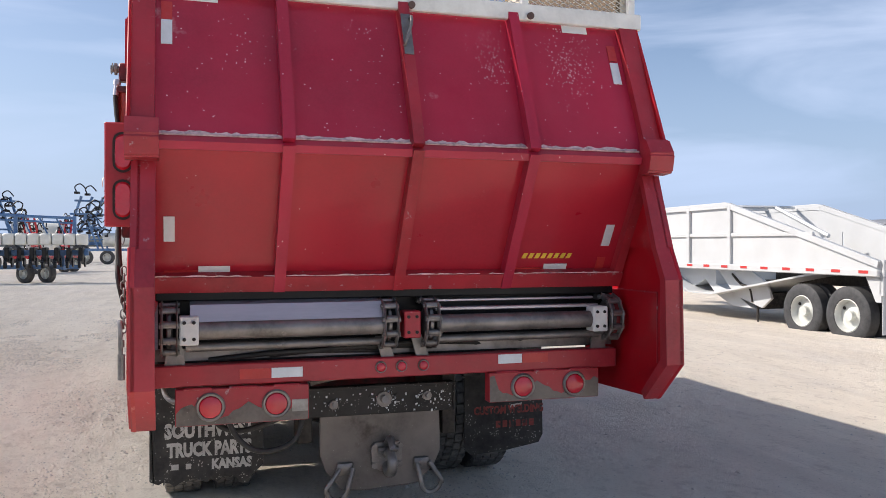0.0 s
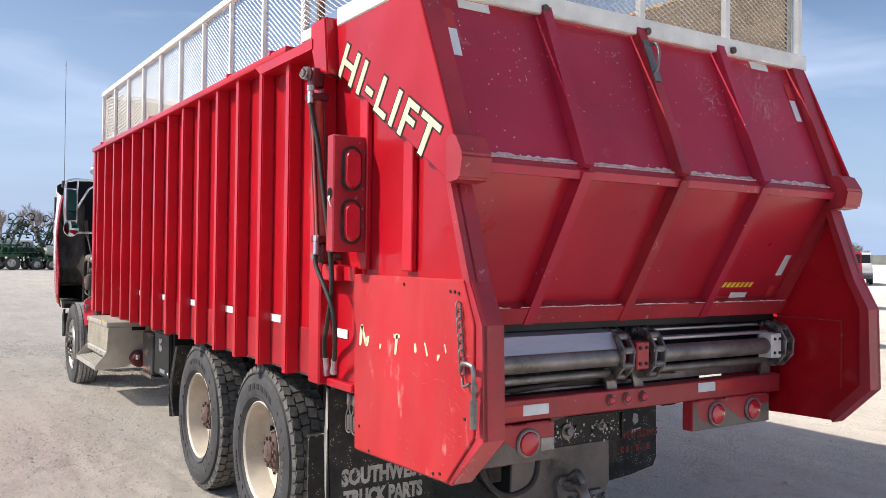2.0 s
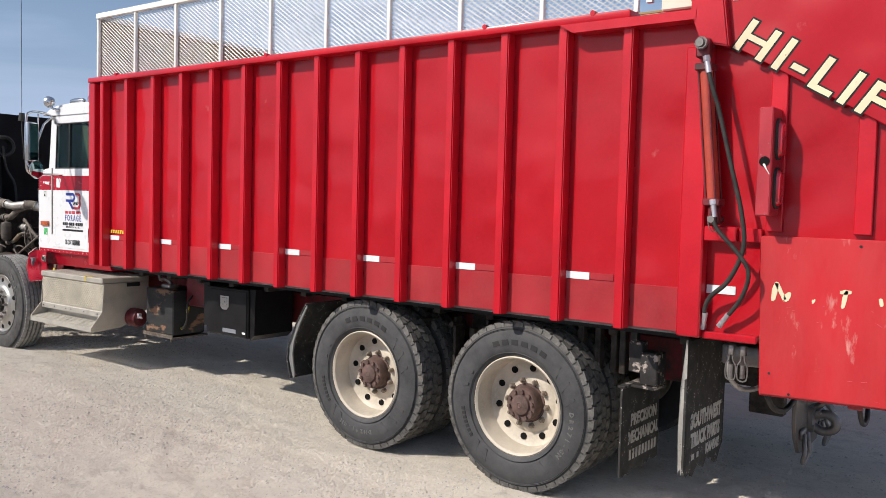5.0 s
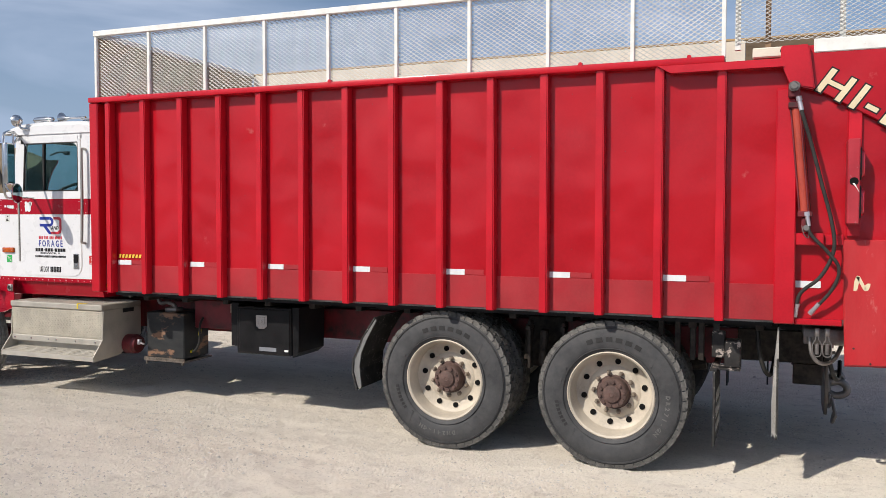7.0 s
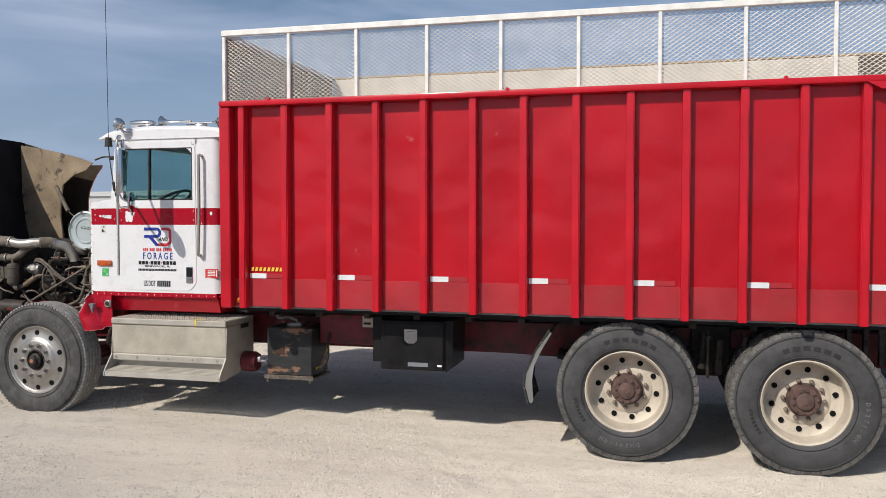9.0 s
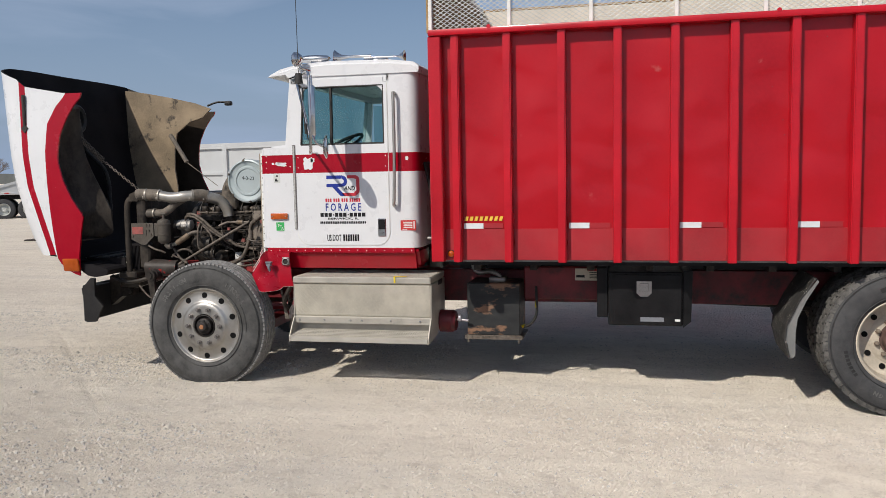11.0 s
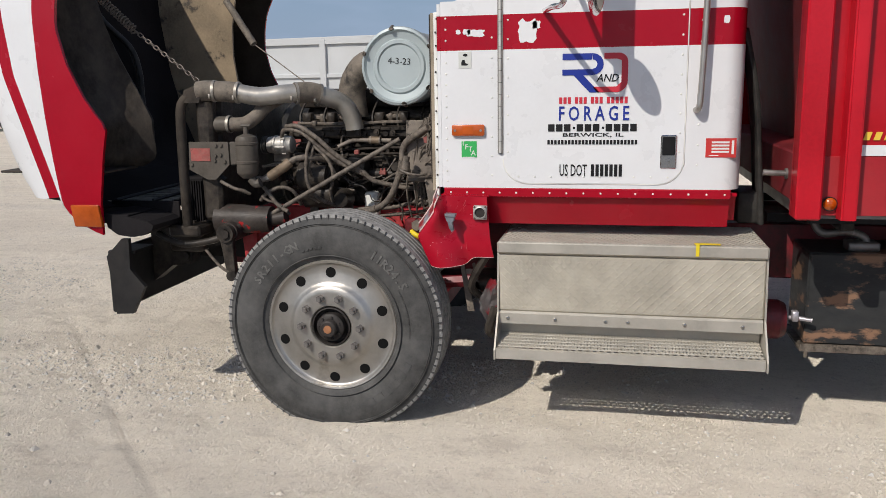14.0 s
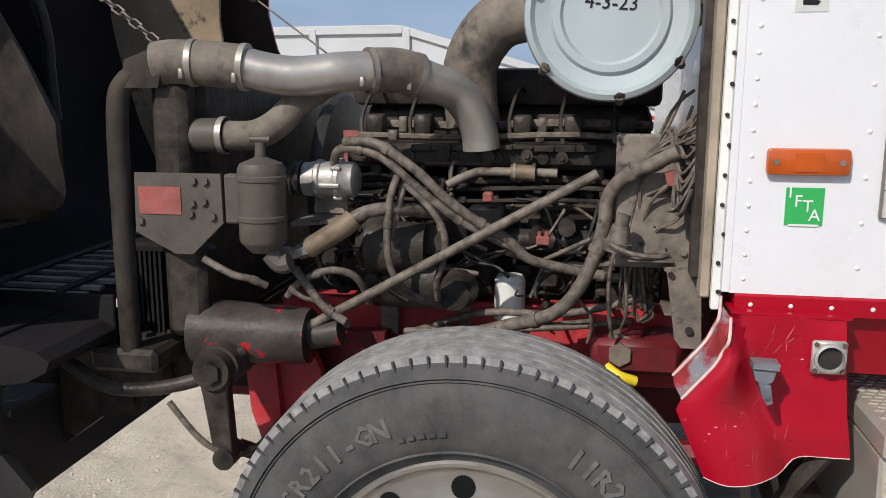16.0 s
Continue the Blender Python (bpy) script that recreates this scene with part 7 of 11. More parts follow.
tube(bm, [(DX + 0.005, p[0], p[1]) for p in ol[:14]], 0.0035, seg=5, per=1)
cyl(bm, (DX + 0.005, 5.222, 1.3), (DX + 0.005, 5.222, 2.56), 0.0035, seg=5)
part("door_seal", bm, WHITE_CAGE, door)
bm = bmesh.new()
box(bm, (DX - 0.003, 6.038, 1.352), (DX + 0.003, 6.062, 2.062))
hinge = part("door_hinge", bm, STEEL, door, "long dull steel piano hinge")
for k in range(13):
    bm = bmesh.new()
    cyl(bm, (DX - 0.004, 6.050, 1.355 + 0.054 * k), (DX - 0.004, 6.050, 1.4065 + 0.054 * k), 0.0075, seg=10)
    part("hinge_knuckle", bm, GALV, hinge, smooth=50)
bm = bmesh.new()
box(bm, (CABL + 0.012, 5.255, 2.06), (CABL + 0.018, 5.985, 2.54))
pane = part("window_pane", bm, GLASS, door, "tinted side glass")
pane.visible_shadow = False
bm = bmesh.new()
prism(bm, [(5.725, 2.055), (5.708, 2.055), (5.702, 2.54), (5.719, 2.54)], "x", CABL - 0.002, CABL + 0.028)
for a_, b_ in (((5.252, 2.06), (5.985, 2.06)), ((5.985, 2.06), (5.955, 2.535)), ((5.955, 2.535), (5.255, 2.535)), ((5.257, 2.535), (5.257, 2.06))):
    cyl(bm, (CABL + 0.001, *a_), (CABL + 0.001, *b_), 0.009, seg=6)
part("window_seal", bm, BLACK, door, "black rubber window seal")
bm = bmesh.new()
prism(bm, [(6.10, 2.06), (6.095, 2.06), (6.03, 2.58), (6.035, 2.58)], "x", CABL + 0.04, CABR - 0.04)
ws = part("windshield", bm, GLASS, cab, "tinted windshield")
ws.visible_shadow = False
bm = bmesh.new()
box(bm, (CABR - 0.02, 5.255, 2.06), (CABR - 0.014, 5.985, 2.54))
wr = part("window_pane", bm, GLASS, cab)
wr.visible_shadow = False
bm = bmesh.new()
box(bm, (CABR - 0.0, 5.225, 1.215), (CABR + 0.006, 6.035, 2.045))
part("cab_door", bm, WHITE, cab)
# rivets
bm = bmesh.new()
def rivet(y, z, x=DX):
    lathe(bm, [(0.0050, 0), (0.0040, -0.002), (0, -0.0028)], Matrix.Translation((x, y, z)), seg=8)
for k in range(10):
    rivet(5.29 + 0.075 * k, 1.245)
for k in range(8):
    rivet(5.245, 1.36 + 0.085 * k)
    rivet(6.015, 1.36 + 0.085 * k)
for k in range(16):
    rivet(6.305, 1.22 + 0.05 * k, CABL)
for k in range(17):
    rivet(5.04 + 0.078 * k, 1.168, CABL - 0.006)
for k in range(8):
    rivet(6.09, 1.25 + 0.09 * k, CABL)
    rivet(5.165, 1.30 + 0.09 * k, CABL)
tagged(part("rivet", bm, WHITE_CAGE, cab, smooth=60), kind="stuff")
# door handle, signal lamp, decals
bm = bmesh.new()
box(bm, (DX - 0.008, 5.245 + 0.01, 1.285), (DX, 5.325, 1.435), bevel=0.004)
box(bm, (DX - 0.012, 5.262, 1.345), (DX - 0.006, 5.318, 1.428), bevel=0.004, mi=1)
cyl(bm, (DX - 0.014, 5.29, 1.318), (DX - 0.006, 5.29, 1.318), 0.013, seg=14)
part("door_handle", bm, [CHROME, BLACK_STEEL], door, "recessed chrome door handle")
bm = bmesh.new()
box(bm, (CABL - 0.021, 6.123, 1.434), (CABL, 6.279, 1.487), bevel=0.008, seg=2)
for y in (6.140, 6.262):
    cyl(bm, (CABL - 0.023, y, 1.460), (CABL - 0.019, y, 1.460), 0.006, seg=8, mi=1)
box(bm, (CABL - 0.0225, 6.175, 1.442), (CABL - 0.0205, 6.227, 1.479))
part("turn_signal", bm, [LENS_AMBER, STEEL], cab, "amber side turn signal", smooth=40)
bm = bmesh.new()
box(bm, (CABL - 0.002, 6.163, 1.334), (CABL + 0.001, 6.235, 1.409))
sticker = part("inspection_sticker", bm, GREEN_INK, cab, "small green sticker")
bm = bmesh.new()
bars(bm, on_left(CABL - 0.002, 6.199, 1.369), [(-0.028, 0.028, -0.037, -0.033)], th=0.001)
part("sticker_mark", bm, WHITE_INK, sticker)
for ch, dx, dz in (("I", 0.028, 0.022), ("F", 0.012, 0.004), ("T", -0.006, -0.006), ("A", -0.020, -0.024)):
    text_part("sticker_letter", ch, on_left(CABL - 0.002, 6.199 + dx, 1.367 + dz), 0.034, WHITE_INK, sticker, depth=0.001)
bm = bmesh.new()
box(bm, (CABL - 0.002, 5.0, 1.335), (CABL + 0.001, 5.13, 1.42))
sticker = part("red_sticker", bm, REFLECT_RED, cab, "red sticker with fine white lines")
bm = bmesh.new()
bars(bm, on_left(CABL - 0.002, 5.065, 1.38), [(-0.04, 0.035, 0.018 - 0.014 * k, 0.026 - 0.014 * k) for k in range(4)] + [(-0.05, -0.01, -0.038, -0.034), (0.045, 0.055, -0.03, 0.03)], th=0.001)
tagged(part("sticker_mark", bm, WHITE_INK, sticker), kind="stuff")
bm = bmesh.new()
box(bm, (CABL - 0.0015, 6.185, 1.745), (CABL + 0.001, 6.245, 1.82))
prism(bm, [(6.232, 1.758), (6.205, 1.757), (6.200, 1.764), (6.212, 1.768), (6.216, 1.782), (6.226, 1.784), (6.232, 1.772)], "x", CABL - 0.0025, CABL - 0.001, mi=1)
prism(bm, [(6.210, 1.797), (6.202, 1.802), (6.204, 1.809), (6.216, 1.811), (6.226, 1.805), (6.222, 1.800)], "x", CABL - 0.0025, CABL - 0.001, mi=1)
part("number_decal", bm, [SEED_BOX, BLACK_INK], cab)
# chipped paint patches on the stripe
bm = bmesh.new()
r2 = random.Random(21)
for yc, zc, hw, hh, xx in ((6.165, 1.902, 0.045, 0.020, CABL), (6.205, 1.908, 0.020, 0.014, CABL), (6.245, 1.908, 0.012, 0.012, CABL), (5.925, 1.905, 0.050, 0.058, DX), (5.885, 1.93, 0.020, 0.020, DX), (5.065, 1.93, 0.014, 0.018, CABL)):
    pts = [(yc + max(-0.9, min(0.9, 1.2 * math.cos(a_))) * hw * r2.uniform(0.8, 1.08), zc + max(-0.9, min(0.9, 1.2 * math.sin(a_))) * hh * r2.uniform(0.72, 1.08)) for a_ in [2 * math.pi * k / 22 for k in range(22)]]
    prism(bm, pts, "x", xx - 0.0018, xx - 0.0003)
parts("chipped_patch", bm, WHITE, cab, "white chips in the red stripe")
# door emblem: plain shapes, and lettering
bm = bmesh.new()
m = on_left(DX - 0.0012, 5.612, 1.712)


def flat(bm, pts, mi=0):
    vs = prism(bm, pts, "z", 0, 0.0015, mi)
    bmesh.ops.transform(bm, matrix=m, verts=vs)


def arc(cx, cy, r, a0, a1, n=8):
    return [(cx + r * math.cos(radians(a0 + (a1 - a0) * k / n)), cy + r * math.sin(radians(a0 + (a1 - a0) * k / n))) for k in range(n + 1)]


flat(bm, [(-0.155, 0.088), (-0.155, 0.060), (-0.025, 0.060)] + [(-0.02, 0.088)])
flat(bm, [(-0.02, 0.088)] + [(-0.02, 0.06)] + arc(-0.02, 0.040, 0.02, 90, -90) + [(-0.02, 0.018), (-0.02, -0.008)] + arc(-0.02, 0.040, 0.048, -90, 90))
flat(bm, [(-0.02, 0.018), (-0.155, 0.018), (-0.155, -0.008), (-0.02, -0.008)])
flat(bm, [(-0.105, -0.008), (-0.062, -0.008), (0.012, -0.085), (-0.032, -0.085)])
flat(bm, [(0.03, 0.088), (0.085, 0.088)] + arc(0.095, 0.048, 0.040, 90, 0)[0:] + [(0.107, 0.048)] + [(0.107, 0.055), (0.085, 0.062), (0.03, 0.062)], 1)
flat(bm, [(0.107, 0.05), (0.135, 0.05), (0.135, -0.03), (0.107, -0.03)], 1)
flat(bm, [(0.135, -0.03)] + arc(0.085, -0.035, 0.05, 0, -90) + [(0.0, -0.085), (-0.02, -0.06), (0.085, -0.06), (0.107, -0.04), (0.107, -0.03)], 1)
part("door_emblem", bm, [BLUE_INK, RED_INK], door, "blue and red two-part emblem")
fitted_text("emblem_word", "AND", m @ Matrix.Translation((-0.004, -0.038, 0)), 0.100, 0.034, BLACK_INK, door, depth=0.0007, shear=0.25, bold=0.012)
bm = bmesh.new()
xs, x = [], -0.168
for wlen in (3, 3, 3, 5):
    for k in range(wlen):
        xs.append((x, x + 0.0135, -0.134, -0.105))
        x += 0.0195
    x += 0.0125
bars(bm, m, xs, th=0.0012)
tagged(part("name_bar", bm, RED_INK, door), kind="stuff")
fitted_text("door_lettering", "FORAGE", m @ Matrix.Translation((-0.168, -0.211, 0)), 0.313, 0.066, BLUE_INK, door, "tall blue door lettering", depth=0.0007, bold=0.012, space=1.5)
bm = bmesh.new()
xs, x = [], -0.217
for n_ in (3, 3, 4):
    for k in range(n_):
        xs.append((x, x + 0.029, -0.259, -0.226))
        x += 0.0362
    if n_ == 3:
        xs.append((x + 0.004, x + 0.014, -0.248, -0.238))
        x += 0.021
xs += [(-0.220 + 0.0157 * k, -0.220 + 0.0157 * k + 0.011, -0.318, -0.298) for k in range(26)]
bars(bm, m, xs, th=0.0012)
tagged(part("number_bar", bm, BLACK_INK, door), kind="stuff")
fitted_text("door_lettering", "BERWICK, IL", m @ Matrix.Translation((-0.150, -0.286, 0)), 0.272, 0.020, BLACK_INK, door, depth=0.0006, bold=0.018)
fitted_text("door_lettering", "US DOT", m @ Matrix.Translation((-0.163, -0.464, 0)), 0.125, 0.055, BLACK_INK, door, depth=0.0006, bold=0.010)
bm = bmesh.new()
bars(bm, m, [(-0.020 + 0.0208 * k, -0.0055 + 0.0208 * k, -0.464, -0.409) for k in range(7)], th=0.0012)
tagged(part("number_bar", bm, BLACK_INK, door), kind="stuff")
# grab handle
bm = bmesh.new()
tube(bm, [(CABL, 5.155, 2.46), (CABL - 0.05, 5.155, 2.46), (CABL - 0.055, 5.155, 2.42), (CABL - 0.055, 5.155, 2.0), (CABL - 0.055, 5.165, 1.62), (CABL - 0.05, 5.172, 1.555), (CABL, 5.178, 1.545)], 0.014, seg=8, per=4)
part("grab_handle", bm, ALU, cab, "aluminium grab handle", smooth=60)
# mirrors
bm = bmesh.new()
tube(bm, [(CABL, 6.06, 2.62), (0.0, 5.86, 2.63), (-0.19, 5.75, 2.61), (-0.245, 5.72, 2.52), (-0.245, 5.72, 2.12), (-0.20, 5.74, 1.99), (-0.03, 5.80, 1.985), (CABL, 5.85, 1.99)], 0.012, seg=8, per=4)
tube(bm, [(CABL, 6.02, 2.60), (0.05, 5.93, 2.52), (-0.17, 5.76, 2.13)], 0.012, seg=8, per=2)
tube(bm, [(-0.10, 5.76, 2.60), (-0.11, 5.745, 2.4), (-0.11, 5.745, 2.1)], 0.010, seg=8, per=2)
tube(bm, [(-0.245, 5.72, 2.14), (-0.235, 5.68, 2.06), (-0.205, 5.635, 2.03)], 0.009, seg=8, per=3)
mirrors = part("mirror_bracket", bm, CHROME, cab, "chrome mirror bracket", smooth=60)
bm = bmesh.new()
box(bm, (-0.255, 5.70, 2.11), (-0.115, 5.75, 2.51), bevel=0.018, seg=2)
box(bm, (-0.245, 5.697, 2.125), (-0.125, 5.703, 2.495), mi=1)
bmesh.ops.rotate(bm, cent=(-0.185, 5.72, 2.31), matrix=Matrix.Rotation(radians(22), 3, "Z"), verts=bm.verts[:])
part("mirror_head", bm, [CHROME, MIRROR], mirrors, "rectangular mirror head", smooth=40)
bm = bmesh.new()
lathe(bm, [(0.0, -0.03), (0.05, -0.025), (0.09, -0.008), (0.095, 0.002), (0.09, 0.006)], seg=28)
lathe(bm, [(0.09, 0.006), (0.06, 0.013), (0.03, 0.017), (0.0, 0.018)], seg=28, mi=1)
bmesh.ops.transform(bm, matrix=Matrix.Translation((-0.194, 5.612, 2.025)) @ pose(0, 0, 0, 0, 0, -70), verts=bm.verts[:])
part("round_mirror", bm, [CHROME, MIRROR], mirrors, "round convex mirror", smooth=60)
bm = bmesh.new()
tube(bm, [(CABR, 6.06, 2.62), (2.60, 5.86, 2.63), (2.78, 5.75, 2.61), (2.81, 5.72, 2.52), (2.81, 5.72, 2.12), (2.76, 5.74, 1.99), (CABR, 5.85, 1.99)], 0.012, seg=8, per=4)
far_mirror = part("mirror_bracket", bm, CHROME, cab, smooth=60)
bm = bmesh.new()
box(bm, (2.70, 5.70, 2.11), (2.82, 5.75, 2.51), bevel=0.018, seg=2)
part("mirror_head", bm, BLACK, far_mirror, "rectangular mirror head", smooth=40)
# roof horns, lamps, antenna
bm = bmesh.new()
def horn(x, y0, y1, z, r0, r1):
    p = Matrix.Translation((x, y0, z)) @ pose(0, 0, 0, 0, 0, 90)
    lathe(bm, [(r0, 0), (r0 * 0.72, -0.02), (r0 * 0.42, -0.06), (r1, -0.12), (r1 * 0.8, -(y1 - y0) if y1 > y0 else y1 - y0)], p, seg=18)
lathe(bm, [(0.0, 0.02), (0.05, 0.015), (0.062, 0.0), (0.055, -0.03), (0.03, -0.06), (0.0, -0.07)], Matrix.Translation((0.13, 5.98, 2.762)) @ pose(0, 0, 0, 0, 0, 90), seg=20)
lathe(bm, [(0.0, 0.0), (0.026, -0.008), (0.033, -0.06), (0.033, -0.16), (0.024, -0.25), (0.0, -0.28)], Matrix.Translation((0.42, 6.05, 2.80)) @ pose(0, 0, 0, 0, 0, 90), seg=20)
tube(bm, [(0.14, 5.95, 2.72), (0.15, 5.93, 2.69), (0.21, 5.88, 2.675)], 0.012, seg=8)
box(bm, (0.38, 5.70, 2.735), (0.46, 5.95, 2.775), bevel=0.01)
lathe(bm, [(0.062, 0.0), (0.045, -0.02), (0.022, -0.06), (0.012, -0.12), (0.012, -0.32), (0.0, -0.32)], Matrix.Translation((0.50, 5.76, 2.815)) @ pose(0, 0, 0, 0, 0, 90), seg=20)
box(bm, (0.53, 5.30, 2.74), (0.57, 5.52, 2.80), bevel=0.01)
lathe(bm, [(0.05, 0.0), (0.03, -0.02), (0.012, -0.05), (0.0, -0.10)], Matrix.Translation((0.50, 5.14, 2.80)) @ pose(0, 0, 0, 0, 0, -90), seg=18)
cyl(bm, (0.50, 5.15, 2.80), (0.50, 5.5, 2.80), 0.008, seg=8)
parts("air_horn", bm, CHROME, cab, "chrome roof horn", smooth=50)
bm = bmesh.new()
cyl(bm, (-0.245, 5.805, 2.52), (-0.245, 5.805, 2.60), 0.034, 0.026, seg=12)
tube(bm, [(-0.245, 5.805, 2.53), (-0.25, 5.79, 2.40), (-0.245, 5.765, 2.22), (-0.235, 5.745, 2.08)], 0.005, seg=6)
cyl(bm, (-0.240, 5.755, 2.13), (-0.244, 5.762, 2.21), 0.012, seg=8)
tube(bm, [(-0.245, 5.805, 2.60), (-0.245, 5.810, 3.3), (-0.245, 5.82, 4.05)], 0.0028, seg=5)
part("antenna", bm, BLACK, cab, "black whip antenna", smooth=60)

# ---- step box ----
bm = bmesh.new()
box(bm, (0.095, 4.862, 0.625), (0.60, 6.045, 0.898), bevel=0.006)
step = part("step_box", bm, PLATE, truck, "aluminium tread plate battery box with step")
bm = bmesh.new()
for i in range(60):
    for j in range(13):
        a_ = 45 if (i + j) % 2 else -45
        m = Matrix.Translation((0.0945, 4.875 + 0.0196 * i, 0.643 + 0.0196 * j)) @ pose(0, 0, 0, a_, 0, 0)
        prism_ = prism(bm, [(-0.0108, 0.0), (-0.0045, 0.0024), (0.0045, 0.0024), (0.0108, 0.0), (0.0045, -0.0024), (-0.0045, -0.0024)], "x", -0.0030, 0.002)
        bmesh.ops.transform(bm, matrix=m, verts=prism_)
tagged(part("tread_bar", bm, PLATE, step), kind="stuff")
# crumpled sheet metal at the front corner of the step
bm = bmesh.new()
NI, NJ = 14, 22
g_ = []
for j in range(NJ + 1):
    row = []
    for i in range(NI + 1):
        u, v = i / NI, j / NJ
        fold = 0.012 * math.sin(7 * u + 3 * v) + 0.025 * noise.noise((u * 3.1, v * 4.2, 2.2)) + 0.06 * (v - 0.55) ** 2
        row.append(bm.verts.new((0.17 + fold + 0.05 * u, 6.06 + (0.03 + 0.07 * math.sin(v * 3.0)) * u + 0.012 * noise.noise((u * 5, v * 7, 8.1)), 0.485 + 0.26 * v + 0.02 * noise.noise((u * 4, v * 4, 4.4)))))
    g_.append(row)
for j in range(NJ):
    for i in range(NI):
        bm.faces.new((g_[j][i], g_[j][i + 1], g_[j + 1][i + 1], g_[j + 1][i]))
bmesh.ops.solidify(bm, geom=bm.faces[:], thickness=0.005)
part("crumpled_plate", bm, CRUMPLE, step, "crumpled red and grey sheet metal", smooth=30)
bm = bmesh.new()
box(bm, (0.078, 4.855, 0.900), (0.61, 6.05, 0.957), bevel=0.008)
part("box_lid", bm, ALU_STEP, step, "ribbed aluminium lid")
bm = bmesh.new()
for k in range(26):
    for j in range(46):
        y = 4.866 + 0.0255 * j + (0.0127 if k % 2 else 0.0)
        if y < 6.025:
            box(bm, (0.083 + 0.02 * k, y, 0.955), (0.092 + 0.02 * k, y + 0.019, 0.960))
tagged(part("lid_tooth", bm, ALU_STEP, step), kind="stuff")
bm = bmesh.new()
prism(bm, [(0.095, 0.624), (0.085, 0.615), (0.085, 0.565), (0.155, 0.560), (0.155, 0.505), (0.158, 0.494), (0.40, 0.50), (0.40, 0.624)], "y", 4.865, 6.045)
tread = part("step_tread", bm, ALU_STEP, step, "bent aluminium step tread")
bm = bmesh.new()
prism(bm, [(-0.022, 0.479), (-0.034, 0.476), (-0.036, 0.43), (-0.026, 0.43), (-0.022, 0.466)], "y", 4.865, 6.045)
part("step_nosing", bm, ALU_STEP, tread)
for k in range(5):
    bm = bmesh.new()
    x = 0.004 + 0.033 * k
    zz = 0.478 + (x + 0.03) / 0.185 * 0.027
    box(bm, (x - 0.008, 4.866, zz - 0.006), (x + (0.012 if k < 2 else 0.0248), 6.044, zz), bevel=0.0015)
    part("tread_strip", bm, ALU_STEP, tread)
bm = bmesh.new()
for k in range(37):
    for j in range(6):
        y = 4.872 + 0.0318 * k + (0.016 if j % 2 else 0.0)
        if y > 6.03:
            continue
        x = -0.024 + 0.033 * j
        zz = 0.478 + (x + 0.03) / 0.185 * 0.027
        box(bm, (x, y, zz - 0.007), (x + (0.030 if j < 5 else 0.018), y + 0.014, zz - 0.001))
tagged(part("tread_web", bm, ALU_STEP, tread), kind="stuff")
bm = bmesh.new()
for k in range(78):
    for j in range(5):
        y, x = 4.88 + 0.015 * k, 0.004 + 0.033 * j
        zz = 0.478 + (x + 0.03) / 0.185 * 0.027
        box(bm, (x, y, zz - 0.002), (x + 0.010, y + 0.009, zz + 0.006))
tagged(part("tread_tooth", bm, ALU_STEP, step), kind="stuff")
for y in (4.857, 6.047):
    bm = bmesh.new()
    prism(bm, [(0.10, 0.90), (0.08, 0.62), (-0.04, 0.47), (-0.04, 0.425), (0.30, 0.45), (0.60, 0.62), (0.60, 0.90)], "y", y - 0.004, y + 0.004)
    part("end_plate", bm, ALU_STEP, step)
bm = bmesh.new()
for y in (4.95, 5.20, 5.45, 5.55, 5.78, 6.0):
    lathe(bm, [(0.010, 0), (0.007, -0.006), (0, -0.007)], Matrix.Translation((0.0845, y, 0.592)), seg=8)
parts("step_bolt", bm, CHROME, step)
bm = bmesh.new()
box(bm, (0.074, 5.15, 0.910), (0.079, 5.165, 0.962))
box(bm, (0.08, 5.06, 0.9615), (0.11, 5.17, 0.9635), m=None)
part("yellow_strap", bm, TAPE_YELLOW, step, "scrap of yellow tape")
bm = bmesh.new()
box(bm, (0.35, 4.851, 0.86), (0.50, 4.8525, 0.90))
part("box_label", bm, BLACK_INK, step)

# ---- remaining fender piece behind the steer wheel ----
FEND_LOW = [(0.0, 0.862), (0.34, 0.858), (0.37, 0.845), (0.46, 0.828), (0.89, 0.818), (1.0, 0.826)]
FEND_FRONT = [(0.79, 6.357), (0.80, 6.361), (0.974, 6.437), (1.019, 6.402), (1.082, 6.355), (1.155, 6.336)]
FEND_BACK = [(0.80, 6.075), (0.86, 6.079), (0.95, 6.095), (1.155, 6.112)]


def fender_point(s_, t_):
    """The fender skin: s from the back edge to the torn front edge, t from the bottom up."""
    z = lerp_table(s_, FEND_LOW) * (1 - t_) + 1.155 * t_
    yb, yf = lerp_table(z, FEND_BACK), lerp_table(z, FEND_FRONT)
    y = yb + (yf - yb) * s_
    crease = 6.19 + (z - 0.83) * 0.42
    f = max(0.0, (y - crease) / max(0.05, yf - crease))
    x = 0.168 - 0.075 * math.sin(min(1, f) * math.pi * 0.75) + 0.012 * noise.noise((y * 9, z * 9, 1.0))
    x += 0.02 * max(0, 0.9 - z) / 0.1 * (1 - s_)
    return Vector((x, y, z))


def lerp_table(t, table):
    for (a, va), (b, vb) in zip(table, table[1:]):
        if t <= b:
            return va + (vb - va) * max(0, (t - a)) / (b - a)
    return table[-1][1]


